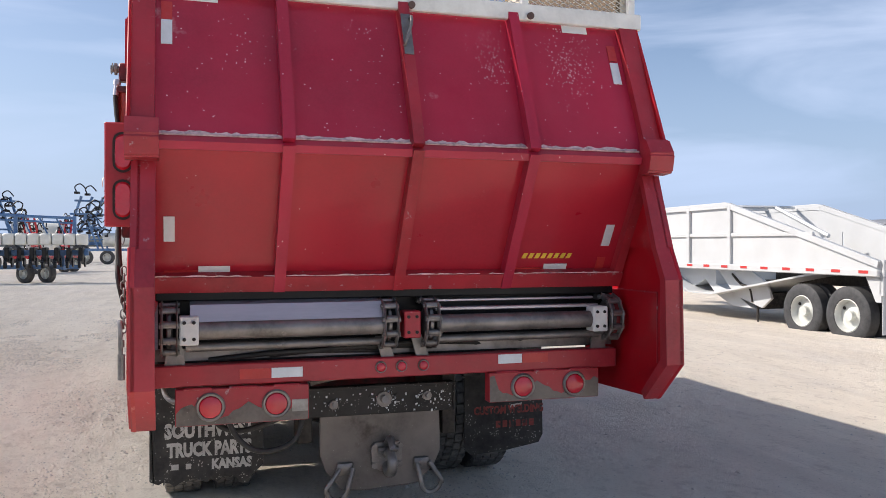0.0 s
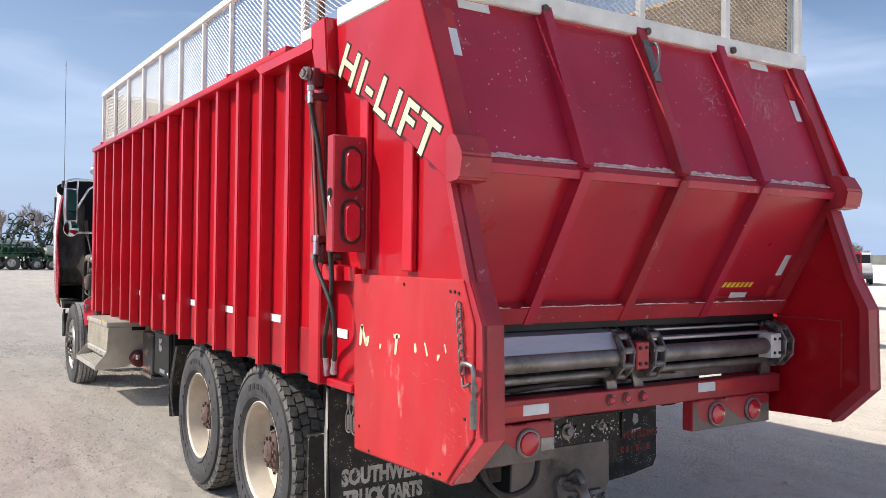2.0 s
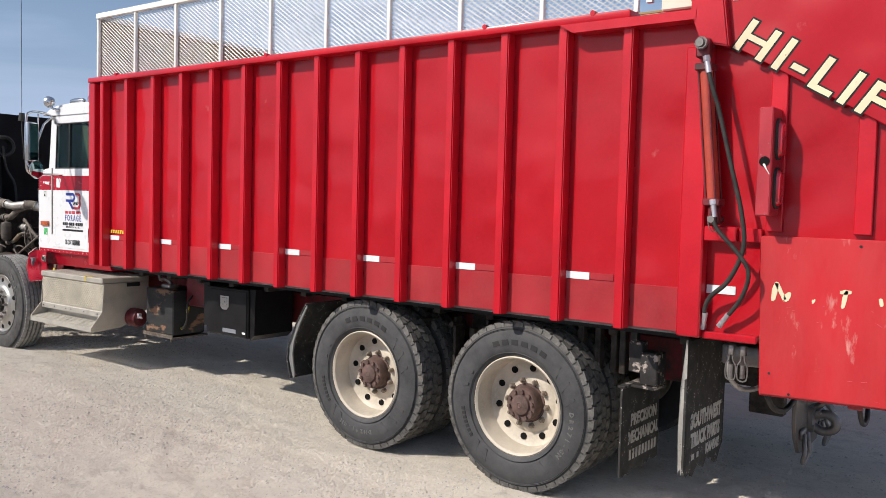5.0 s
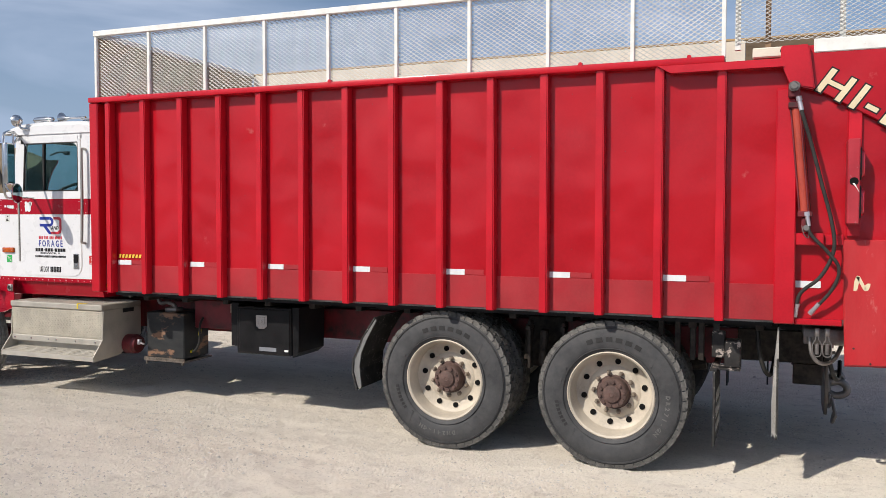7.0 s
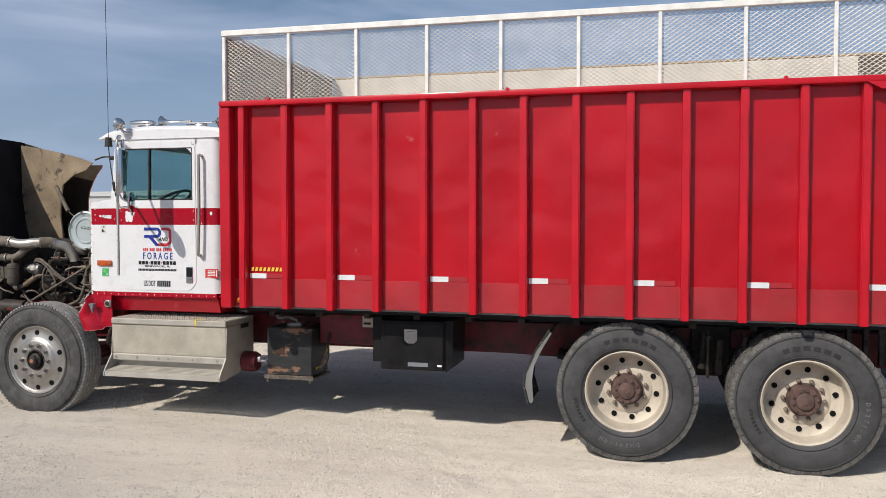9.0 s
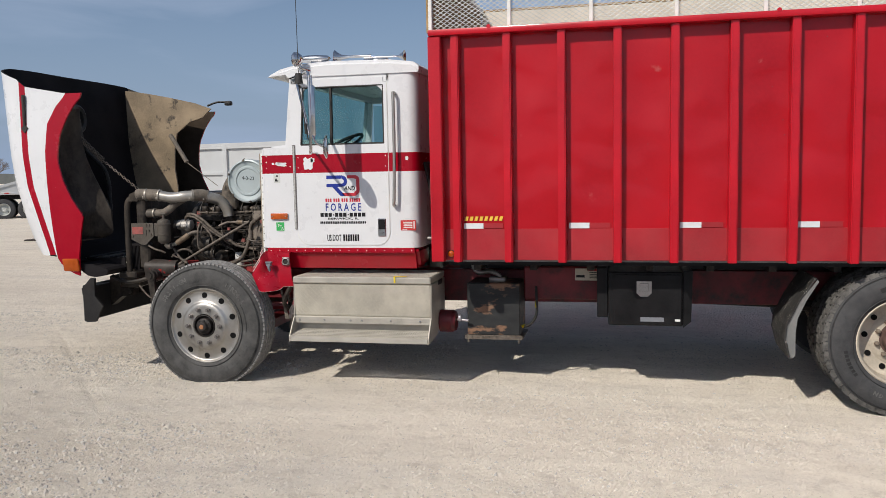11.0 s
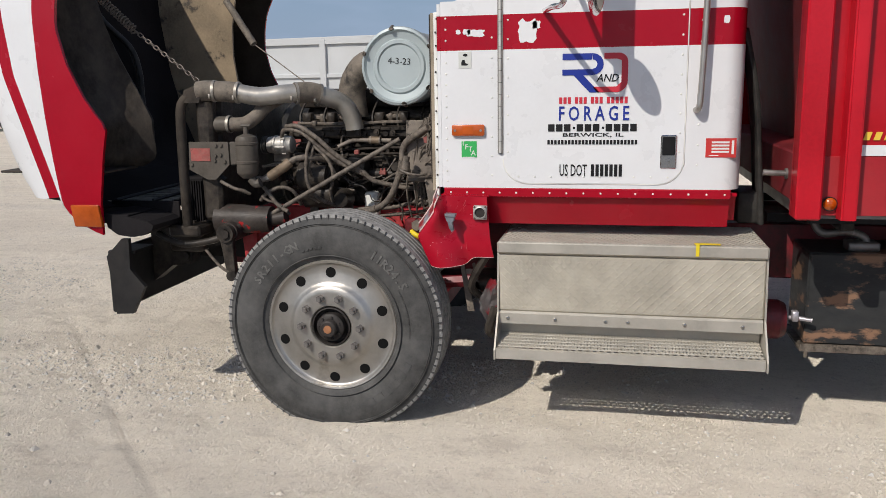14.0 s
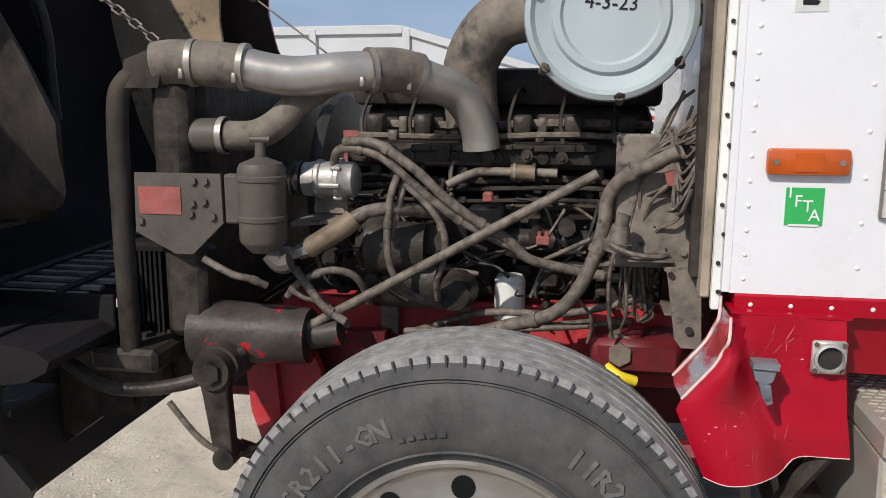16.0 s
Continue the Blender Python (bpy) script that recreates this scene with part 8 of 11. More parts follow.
bm = bmesh.new()
NS, NT = 22, 14
gridf = [[bm.verts.new(fender_point(i / NS, j / NT)) for i in range(NS + 1)] for j in range(NT + 1)]
for j in range(NT):
    for i in range(NS):
        bm.faces.new((gridf[j][i], gridf[j][i + 1], gridf[j + 1][i + 1], gridf[j + 1][i]))
bmesh.ops.recalc_face_normals(bm, faces=bm.faces[:])
bmesh.ops.solidify(bm, geom=bm.faces[:], thickness=0.006)
fender = part("fender_stub", bm, FENDER_RED, truck, "torn red fender stub behind the wheel", smooth=50)
bm = bmesh.new()
prism(bm, [(6.10, 1.158), (6.33, 1.162), (6.33, 1.156), (6.10, 1.152)], "x", 0.17, 0.60)
part("fender_top", bm, CAB_RED, fender)
# return lip inside the torn edge
bm = bmesh.new()
lip = [fender_point(1.0, t_) for t_ in (0.5, 0.58, 0.66, 0.74, 0.82, 0.9, 1.0)]
rows_ = [[bm.verts.new(p + Vector((dx, dy, dz))) for p in lip] for dx, dy, dz in ((0, 0, 0), (0.025, 0.012, 0.018), (0.06, 0.014, 0.034))]
for a, b in zip(rows_, rows_[1:]):
    for k in range(len(lip) - 1):
        bm.faces.new((a[k], a[k + 1], b[k + 1], b[k]))
bmesh.ops.solidify(bm, geom=bm.faces[:], thickness=0.004)
part("fender_lip", bm, TORN, fender, "scraped pink and grey inner lip", smooth=50)
bm = bmesh.new()
tube(bm, [p + Vector((-0.003, 0.0, 0.0)) for p in lip], 0.0034, seg=6, per=3, rough_=0.4)
tube(bm, [p + Vector((0.045, 0.014, 0.032)) for p in lip], 0.0035, seg=6, per=3)
part("torn_edge", bm, FIBRE, fender, "edge torn to pale fibreglass", smooth=60)
bm = bmesh.new()
tube(bm, [fender_point(k / 14, 0.0) for k in range(15)], 0.0011, seg=5, per=2)
part("chipped_edge", bm, FIBRE, fender, smooth=60)
bm = bmesh.new()
box(bm, (0.155, 6.108, 1.044), (0.168, 6.174, 1.112), bevel=0.004)
lathe(bm, [(0.030, 0.0), (0.030, -0.008), (0.025, -0.010), (0.023, -0.002)], Matrix.Translation((0.155, 6.141, 1.078)), seg=24)
socket = part("cable_socket", bm, SOCKET, fender, "small cast metal cable socket", smooth=40)
# black disc painted in for the dark of the socket opening
bm = bmesh.new()
cyl(bm, (0.1535, 6.141, 1.078), (0.1552, 6.141, 1.078), 0.0235, seg=20)
part("socket_hole", bm, HUB_DARK, socket)
bm = bmesh.new()
for dy in (-0.026, 0.026):
    for dz in (-0.027, 0.027):
        cyl(bm, (0.152, 6.141 + dy, 1.078 + dz), (0.156, 6.141 + dy, 1.078 + dz), 0.005, seg=8)
parts("screw", bm, HUB_RUST, socket)
bm = bmesh.new()
prism(bm, [(6.297, 1.081), (6.247, 1.079), (6.249, 1.067), (6.297, 1.069)], "x", 0.088, 0.13)
prism(bm, [(6.296, 1.065), (6.252, 1.065), (6.258, 1.043), (6.274, 1.034), (6.290, 1.045)], "x", 0.094, 0.13)
prism(bm, [(6.284, 1.039), (6.262, 1.037), (6.256, 1.001), (6.266, 0.996), (6.276, 1.011)], "x", 0.090, 0.115)
cyl(bm, (0.086, 6.268, 1.015), (0.092, 6.268, 1.015), 0.007, seg=8)
part("hood_latch", bm, LATCH, fender, "blue-grey steel hood latch", smooth=40)
# scuffs along the bulge and down to the notch
rs = random.Random(77)
bm = bmesh.new()
for k in range(24):
    s0, t0 = rs.triangular(0.34, 0.98, 0.60), rs.uniform(0.05, 0.90)
    ds, dt, wd = rs.uniform(-0.06, 0.02), rs.uniform(-0.02, 0.12), rs.uniform(0.0002, 0.0007)
    q = [fender_point(s0 + ds * h, min(1.0, max(0.0, t0 + dt * h))) + Vector((-0.0016, 0, 0)) for h in (0, 0.33, 0.67, 1)]
    lo = [bm.verts.new(p + Vector((0, -wd * h, -wd * h))) for p, h in zip(q, (0.2, 1, 1, 0.2))]
    hi = [bm.verts.new(p + Vector((0, wd * h, wd * h))) for p, h in zip(q, (0.2, 1, 1, 0.2))]
    for h in range(3):
        bm.faces.new((lo[h], lo[h + 1], hi[h + 1], hi[h]))
tagged(part("scuff", bm, SCRATCH, fender, "pale paint scuffs"), kind="stuff")
bm = bmesh.new()
prism(bm, [(6.272, 0.80), (6.255, 0.80), (6.20, 0.55), (6.235, 0.55)], "x", 0.33, 0.345)
prism(bm, [(6.205, 0.80), (6.195, 0.80), (6.15, 0.60), (6.17, 0.60)], "x", 0.30, 0.33)
parts("fender_strut", bm, GREY_GRIME, fender, "grey steel fender strut")
bm = bmesh.new()
tube(bm, [(0.20, 6.12, 0.86), (0.24, 6.2, 0.70), (0.35, 6.12, 0.60)], 0.02, seg=7)
tube(bm, [(0.16, 6.07, 0.62), (0.15, 6.10, 0.52), (0.22, 6.1, 0.47)], 0.022, seg=7)
box(bm, (0.30, 6.08, 0.66), (0.60, 6.20, 0.72), bevel=0.01)
part("fender_bracket", bm, GRIME, fender, smooth=50)

# ---- front bumper ----
bm = bmesh.new()
box(bm, (0.10, 8.05, 0.53), (2.46, 8.08, 0.86), bevel=0.008)
for s in (False, True):
    xa, xb = (0.09, 0.115) if not s else (mx_(0.115), mx_(0.09))
    prism(bm, [(8.078, 0.83), (8.052, 0.62), (8.048, 0.526), (7.953, 0.532), (7.875, 0.676), (7.950, 0.765), (7.945, 0.925), (7.985, 0.925)], "x", xa, xb)
    side_box(bm, (0.115, 7.93, 0.845), (0.30, 8.05, 0.86), s)
    side_box(bm, (0.78, 7.55, 0.70), (0.90, 8.05, 0.86), s)
front_bumper = part("front_bumper", bm, BUMPER, truck, "dull black steel front bumper")
bm = bmesh.new()
prism(bm, [(8.04, 0.90), (8.04, 0.62), (7.92, 0.71), (7.81, 0.72), (7.80, 0.78), (7.57, 0.85), (7.40, 0.91), (7.40, 0.99), (7.70, 0.97)], "x", 0.46, 0.56)
box(bm, (0.40, 7.70, 0.80), (0.50, 7.90, 0.93), bevel=0.015)
cyl(bm, (0.44, 7.84, 0.765), (0.58, 7.84, 0.765), 0.03, seg=10)
tube(bm, [(0.30, 7.9, 0.92), (0.27, 7.75, 0.87), (0.28, 7.55, 0.90), (0.35, 7.45, 0.96)], 0.018, seg=8)
part("bumper_mount", bm, GRIME, front_bumper, smooth=50)

# ---- tilted hood ----


REAR_Y = [(0.95, 8.06), (1.15, 8.03), (1.35, 8.0), (1.49, 7.97), (1.55, 8.02), (1.64, 8.08), (1.80, 8.155), (1.97, 8.195), (2.10, 8.185), (2.22, 8.16), (2.36, 8.09), (2.46, 8.02), (2.54, 7.94), (2.90, 8.05)]
FRONT_Y = [(0.93, 8.24), (1.02, 8.38), (1.12, 8.50), (1.25, 8.60), (1.45, 8.68), (1.8, 8.77), (2.2, 8.83), (2.6, 8.88), (2.9, 8.92)]
BAND_Y = [(0.95, 8.17), (1.04, 8.212), (1.10, 8.246), (1.177, 8.259), (1.34, 8.279), (1.537, 8.298), (1.778, 8.312), (2.06, 8.315), (2.30, 8.29), (2.45, 8.20), (2.55, 8.10), (2.9, 8.19)]
STRIPE_Y = [(0.95, 8.18), (1.16, 8.268), (1.25, 8.295), (1.41, 8.345), (1.75, 8.45), (2.06, 8.485), (2.9, 8.52)]
NSTR, NARC, NTOP, NZ = 9, 9, 7, 40
NCOL = NSTR + NARC + NTOP
HOOD_LOW = [(0, 0.95), (1, 0.965), (2, 0.99), (3, 1.06), (4, 1.115), (6, 1.145), (9, 1.135), (14, 1.14), (25, 1.16)]


def hood_point(c, v, inset=0.0):
    """Column c from the left rear edge round to the middle; v from bottom to top."""
    s = c / NCOL
    top = 2.56 + 0.30 * math.sin(min(1, max(0, (c - 3) / (NCOL - 6))) * math.pi / 2)
    bot = lerp_table(c, HOOD_LOW)
    z = bot + (top - bot) * v
    yr, yf = lerp_table(z, REAR_Y), lerp_table(z, FRONT_Y)
    xl = 0.02 + 0.06 * max(0, (z - 2.0)) + 0.20 * max(0, 1.12 - z)
    rad = 0.30
    yb = max(lerp_table(z, BAND_Y), yr + 0.03)
    s0 = max(lerp_table(z, STRIPE_Y), yb + 0.01)
    s1 = s0 + 0.06
    ys = max(yf - rad, min(yf - 0.05, s1 + 0.02), yr + 0.10)
    if c <= NSTR:
        stops = [yr, yr + (yb - yr) * 0.33, yr + (yb - yr) * 0.67, yb, yb + (s0 - yb) * 0.33, yb + (s0 - yb) * 0.67, s0, (s0 + s1) / 2, s1, max(ys, s1 + 0.01)]
        top_y = max(ys, yr + 0.10)
        x, y = xl, min(stops[c], top_y)
    elif c <= NSTR + NARC:
        a_ = (c - NSTR) / NARC * math.pi / 2
        x, y = xl + rad * (1 - math.cos(a_)), ys + (yf - ys) * math.sin(a_)
    else:
        t = (c - NSTR - NARC) / NTOP
        x, y = xl + rad + (CX - xl - rad) * t, yf + 0.06 * math.sin(t * math.pi / 2)
    if inset:
        cx_, cy_ = CX, yr - 0.2
        if c <= NSTR:
            x += inset
        elif c <= NSTR + NARC:
            a_ = (c - NSTR) / NARC * math.pi / 2
            x, y = x + inset * math.cos(a_), y - inset * math.sin(a_)
        else:
            y -= inset
    return Vector((x, y, z))


bm = bmesh.new()
grids = []
for inset in (0.0, 0.018):
    for mir in (False, True):
        g = []
        for j in range(NZ + 1):
            row = []
            for c in range(NCOL + 1):
                p = hood_point(c, j / NZ, inset)
                if mir:
                    p.x = mx_(p.x)
                row.append(bm.verts.new(p))
            g.append(row)
        for j in range(NZ):
            for c in range(NCOL):
                f = bm.faces.new((g[j][c], g[j][c + 1], g[j + 1][c + 1], g[j + 1][c]))
                # inside: tan only on the sunlit curve, shade coloured in elsewhere
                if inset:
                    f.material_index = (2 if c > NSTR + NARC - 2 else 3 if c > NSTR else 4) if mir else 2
                else:
                    f.material_index = 1 if c < 3 or c in (6, 7) else 0
        grids.append(g)
for o, i_ in ((grids[0], grids[2]), (grids[1], grids[3])):
    for j in range(NZ):
        f = bm.faces.new((o[j][0], o[j + 1][0], i_[j + 1][0], i_[j][0]))
        f.material_index = 1
    for c in range(NCOL):
        f = bm.faces.new((o[NZ][c], o[NZ][c + 1], i_[NZ][c + 1], i_[NZ][c]))
        f.material_index = 2
        f = bm.faces.new((o[0][c], o[0][c + 1], i_[0][c + 1], i_[0][c]))
        f.material_index = 1 if c < NSTR else 2
bmesh.ops.remove_doubles(bm, verts=bm.verts[:], dist=0.0004)
bmesh.ops.recalc_face_normals(bm, faces=bm.faces[:])
hood = part("hood", bm, [WHITE, CAB_RED, HOOD_SHADE, HOOD_TAN, HOOD_FAR], truck, "tilted white hood with red stripes and dark inside", smooth=40)
bm = bmesh.new()
vs = box(bm, (0.006, 8.045, 0.992), (0.03, 8.203, 1.108), bevel=0.008, seg=2)
for v in vs:
    v.co.x += 0.20 * max(0, 1.12 - v.co.z)
part("turn_signal", bm, LENS_AMBER, hood, "amber front corner lamp", smooth=40)
# dark pan closing the nose between its lower edge and the grille
bm = bmesh.new()
rim_ = [hood_point(c, 0, 0.014) for c in range(3, NCOL + 1)]
rim_ += [Vector((mx_(p.x), p.y, p.z)) for p in rim_[-2::-1]]
for a, b in zip(rim_, rim_[1:]):
    vs = [bm.verts.new(p) for p in (a, b, Vector((min(max(b.x, 0.30), 2.26), 8.16, 1.055)), Vector((min(max(a.x, 0.30), 2.26), 8.16, 1.055)))]
    bm.faces.new(vs if (vs[2].co - vs[3].co).length > 0.001 else vs[:3])
bmesh.ops.remove_doubles(bm, verts=bm.verts[:], dist=0.0005)
bmesh.ops.recalc_face_normals(bm, faces=bm.faces[:])
bmesh.ops.solidify(bm, geom=bm.faces[:], thickness=0.006)
part("nose_pan", bm, HOOD_SHADE, hood, "dark pan under the nose", smooth=40)
# grille bars inside the nose
for k in range(22):
    x = 0.37 + 0.077 * k
    bm = bmesh.new()
    box(bm, (x, 7.89, 1.070), (x + 0.026, 8.40, 1.080))
    part("grille_bar", bm, ALU_CAST, hood)
bm = bmesh.new()
for y in (7.95, 8.17, 8.38):
    tube(bm, [(0.36, y, 1.088), (1.2, y + 0.03, 1.088), (2.06, y, 1.088)], 0.009, seg=6)
parts("grille_brace", bm, BLACK, hood)
# dark nose panels, with sheets added to close gaps beneath the grille
bm = bmesh.new()
prism(bm, [(8.06, 1.06), (8.045, 0.985), (7.99, 0.948), (7.91, 0.938), (7.85, 0.948), (7.80, 0.975), (7.79, 1.0), (7.82, 1.02), (7.92, 1.04)], "x", 0.075, 0.36)
box(bm, (0.362, 7.80, 0.955), (0.525, 8.28, 1.008), bevel=0.01)
box(bm, (2.06, 7.80, 0.935), (2.36, 8.30, 0.975), bevel=0.01)
box(bm, (0.20, 7.81, 0.985), (2.36, 7.86, 1.02), bevel=0.01)
box(bm, (0.345, 7.79, 0.95), (0.359, 8.19, 1.086), bevel=0.003)
box(bm, (0.362, 7.865, 1.040), (2.10, 8.42, 1.052), bevel=0.003)
box(bm, (0.08, 7.93, 1.035), (0.344, 8.24, 1.05), bevel=0.003)
parts("nose_panel", bm, HOOD_SHADE, hood, "dark panel under the nose")
# inner fender panels
LIN_Y = [(1.28, 8.00), (1.303, 7.935), (1.35, 7.92), (1.391, 7.919), (1.516, 7.92), (1.651, 7.986), (1.774, 8.053), (1.885, 8.108), (2.017, 8.161), (2.2, 8.20), (2.45, 8.20)]
bm = bmesh.new()
NU, NV = 14, 36
g_ = []
for j in range(NV + 1):
    z = 1.275 + (2.45 - 1.275) * (j / NV) ** 1.15
    y0, y1 = lerp_table(z, REAR_Y) + 0.05, lerp_table(z, LIN_Y)
    row = []
    for i in range(NU + 1):
        u = i / NU
        sag = 0.06 * math.sin(u * math.pi) + 0.014 * noise.noise((u * 4.0, z * 5.0, 3.3)) + 0.006 * noise.noise((u * 11.0, z * 13.0, 7.3))
        row.append(bm.verts.new((0.05 + 0.31 * u, y0 + (y1 - y0) * u ** 1.5 + sag, z + 0.02 * (1 - u) * (1 - j / NV))))
    row.append(bm.verts.new((0.385, y1 + 0.012, z)))
    row.append(bm.verts.new((0.39, y1 + 0.05, z)))
    g_.append(row)
for j in range(NV):
    for i in range(NU + 2):
        bm.faces.new((g_[j][i], g_[j][i + 1], g_[j + 1][i + 1], g_[j + 1][i]))
bmesh.ops.recalc_face_normals(bm, faces=bm.faces[:])
bmesh.ops.solidify(bm, geom=bm.faces[:], thickness=0.006)
part("inner_fender", bm, LINER, hood, "dusty black inner fender liner", smooth=50)
bm = bmesh.new()
box(bm, (0.06, 8.02, 1.262), (0.36, 8.62, 1.274), bevel=0.003)
part("liner_ledge", bm, LINER, hood)
bm = bmesh.new()
vs = prism(bm, [(8.66, 1.22), (8.30, 1.20), (8.24, 1.40), (8.236, 1.70), (8.262, 1.90), (8.255, 2.11), (8.22, 2.30), (8.06, 2.42), (7.90, 2.47), (7.80, 2.56), (8.0, 2.63), (8.30, 2.70), (8.60, 2.76), (8.86, 2.80), (8.82, 2.2), (8.74, 1.6)], "x", 0.44, 0.46)
for v in vs:
    v.co.x = mx_(v.co.x - 0.10 * max(0.0, v.co.z - 2.4))
part("inner_fender", bm, HOOD_TAN, hood, "tan fibreglass inner fender panel")
bm = bmesh.new()
tube(bm, [(0.86, 8.56, 2.40), (0.88, 8.52, 2.12), (0.90, 8.345, 1.925), (0.90, 8.293, 1.78), (0.90, 8.289, 1.636), (0.90, 8.282, 1.50)], 0.016, seg=8)
part("liner_edge", bm, BLACK, hood, smooth=60)
bm = bmesh.new()
prism(bm, [(8.62, 1.30), (8.31, 1.30), (8.31, 1.64), (8.315, 1.78), (8.36, 1.925), (8.53, 2.10), (8.70, 2.30)], "x", 0.895, 0.905)
part("inner_panel", bm, HOOD_SHADE, hood, "black inner hood panel")
# unseen dark beam, added to hide bright ground behind the nose
bm = bmesh.new()
box(bm, (0.30, 7.66, 0.90), (2.26, 7.84, 0.96), bevel=0.012)
for k in range(6):
    cyl(bm, (0.42 + 0.34 * k, 7.75, 0.96), (0.42 + 0.34 * k, 7.75, 0.972), 0.016, seg=6)
part("front_crossmember", bm, GRIME, chassis, "grimy front crossmember, added to fill a gap")
# springs, chains and cable
for mir in (False, True):
    bm = bmesh.new()
    a_, b_ = Vector((0.42, 8.27, 2.215)), Vector((0.40, 8.0, 1.975))
    if mir:
        a_, b_ = Vector((2.02, 8.25, 2.28)), Vector((1.95, 8.027, 1.975))
    ax = b_ - a_
    s1 = ax.orthogonal().normalized()
    s2 = ax.normalized().cross(s1)
    n = 110
    if mir:
        cyl(bm, a_, b_, 0.024, seg=14)
        part("hood_strut", bm, HOSE_DUSTY, hood, "dusty hood strut", smooth=60)
        bm = bmesh.new()
    tube(bm, [a_ + ax * (k / n) + (s1 * math.cos(k * 1.1) + s2 * math.sin(k * 1.1)) * 0.022 for k in range(n + 1)], 0.0045, seg=5, per=1)
    part("hood_spring", bm, GRIME_HOSE, hood, "rusty hood spring", smooth=60)
    bm = bmesh.new()
    e = Vector((0.40, 7.66, 1.71)) if not mir else Vector((1.93, 7.66, 1.71))
    if mir:
        cyl(bm, b_, e, 0.004, seg=6)
        part("hood_cable", bm, GREY_GRIME, hood, "thin steel hood cable", smooth=60)
        continue
    n = 16
    for k in range(n):
        p = b_ + (e - b_) * ((k + 0.5) / n)
        d_ = (e - b_) / n * 0.62
        w1 = (s1 if k % 2 else s2) * 0.009
        tube(bm, [p - d_, p - d_ * 0.6 + w1, p + d_ * 0.6 + w1, p + d_, p + d_ * 0.6 - w1, p - d_ * 0.6 - w1, p - d_], 0.0032, seg=5, per=1)
    part("hood_chain", bm, GREY_GRIME, hood, "dull steel hood chain", smooth=60)
bm = bmesh.new()
tube(bm, [(2.42, 8.0, 2.62), (2.46, 7.9, 2.66), (2.48, 7.78, 2.66)], 0.012, seg=6)
box(bm, (2.44, 7.72, 2.62), (2.50, 7.80, 2.67), bevel=0.01)
part("hood_hook", bm, BLACK, hood, smooth=60)
bm = bmesh.new()
lathe(bm, [(0.095, 0.10), (0.10, -0.02), (0.125, -0.035), (0.145, -0.02), (0.145, 0.10)], Matrix.Translation((0.9, 8.62, 2.4)) @ pose(0, 0, 0, 0, 0, 90), seg=28)
part("intake_duct", bm, BLACK, hood, "round black intake duct", smooth=45)
bm = bmesh.new()
box(bm, (0.022, 8.50, 2.28), (0.052, 8.525, 2.56), bevel=0.004)
prism(bm, [(8.478, 2.27), (8.512, 2.225), (8.546, 2.27), (8.512, 2.295)], "x", 0.024, 0.05)
part("hood_strap", bm, BLACK, hood, "black rubber hood strap")

# ---- engine ----
bm = bmesh.new()
box(bm, (0.86, 6.40, 0.86), (1.62, 7.36, 1.30), bevel=0.03, seg=2)
box(bm, (0.92, 6.42, 1.30), (1.56, 7.34, 1.44), bevel=0.02)
box(bm, (0.98, 6.44, 1.44), (1.50, 7.30, 1.56), bevel=0.04, seg=2)
box(bm, (0.95, 6.5, 0.60), (1.55, 7.3, 0.86), bevel=0.04)
for k in range(6):
    y = 6.50 + 0.155 * k
    box(bm, (0.90, y, 1.31), (0.925, y + 0.10, 1.42), bevel=0.006)
    cyl(bm, (0.90, y + 0.05, 1.10), (0.855, y + 0.05, 1.10), 0.035, seg=12)
engine = part("engine_block", bm, GRIME, truck, "oily grime-covered diesel engine", smooth=40)
bm = bmesh.new()
box(bm, (0.70, 6.42, 1.39), (0.92, 7.28, 1.455), bevel=0.015)
for k in range(7):
    cyl(bm, (0.71, 6.50 + 0.12 * k, 1.42), (0.69, 6.50 + 0.12 * k, 1.42), 0.016, seg=8)
    box(bm, (0.69, 6.46 + 0.12 * k, 1.365), (0.72, 6.49 + 0.12 * k, 1.395), bevel=0.004)
part("intake_manifold", bm, GRIME, engine, smooth=40)
bm = bmesh.new()
tube(bm, [(0.358, 7.640, 1.655), (0.362, 7.600, 1.660), (0.37, 7.543, 1.658), (0.38, 7.425, 1.648)], 0.053, seg=20)
tube(bm, [(0.452, 7.152, 1.641), (0.475, 7.120, 1.643), (0.505, 7.085, 1.643), (0.535, 7.048, 1.632)], 0.054, seg=20)
parts("charge_hose", bm, HOSE_DUSTY, engine, "dusty rubber coupling hose", smooth=60)
bm = bmesh.new()
tube(bm, [(0.375, 7.445, 1.649), (0.38, 7.428, 1.647), (0.39, 7.37, 1.634), (0.40, 7.317, 1.628), (0.415, 7.265, 1.631), (0.43, 7.215, 1.638), (0.462, 7.138, 1.642)], 0.047, seg=20)
tube(bm, [(0.525, 7.060, 1.636), (0.56, 7.018, 1.617), (0.605, 6.963, 1.594), (0.635, 6.925, 1.545), (0.655, 6.905, 1.485), (0.66, 6.90, 1.445)], 0.049, seg=20)
pipes = parts("charge_pipe", bm, PIPE, engine, "dull silver intake pipe", smooth=60)
bm = bmesh.new()
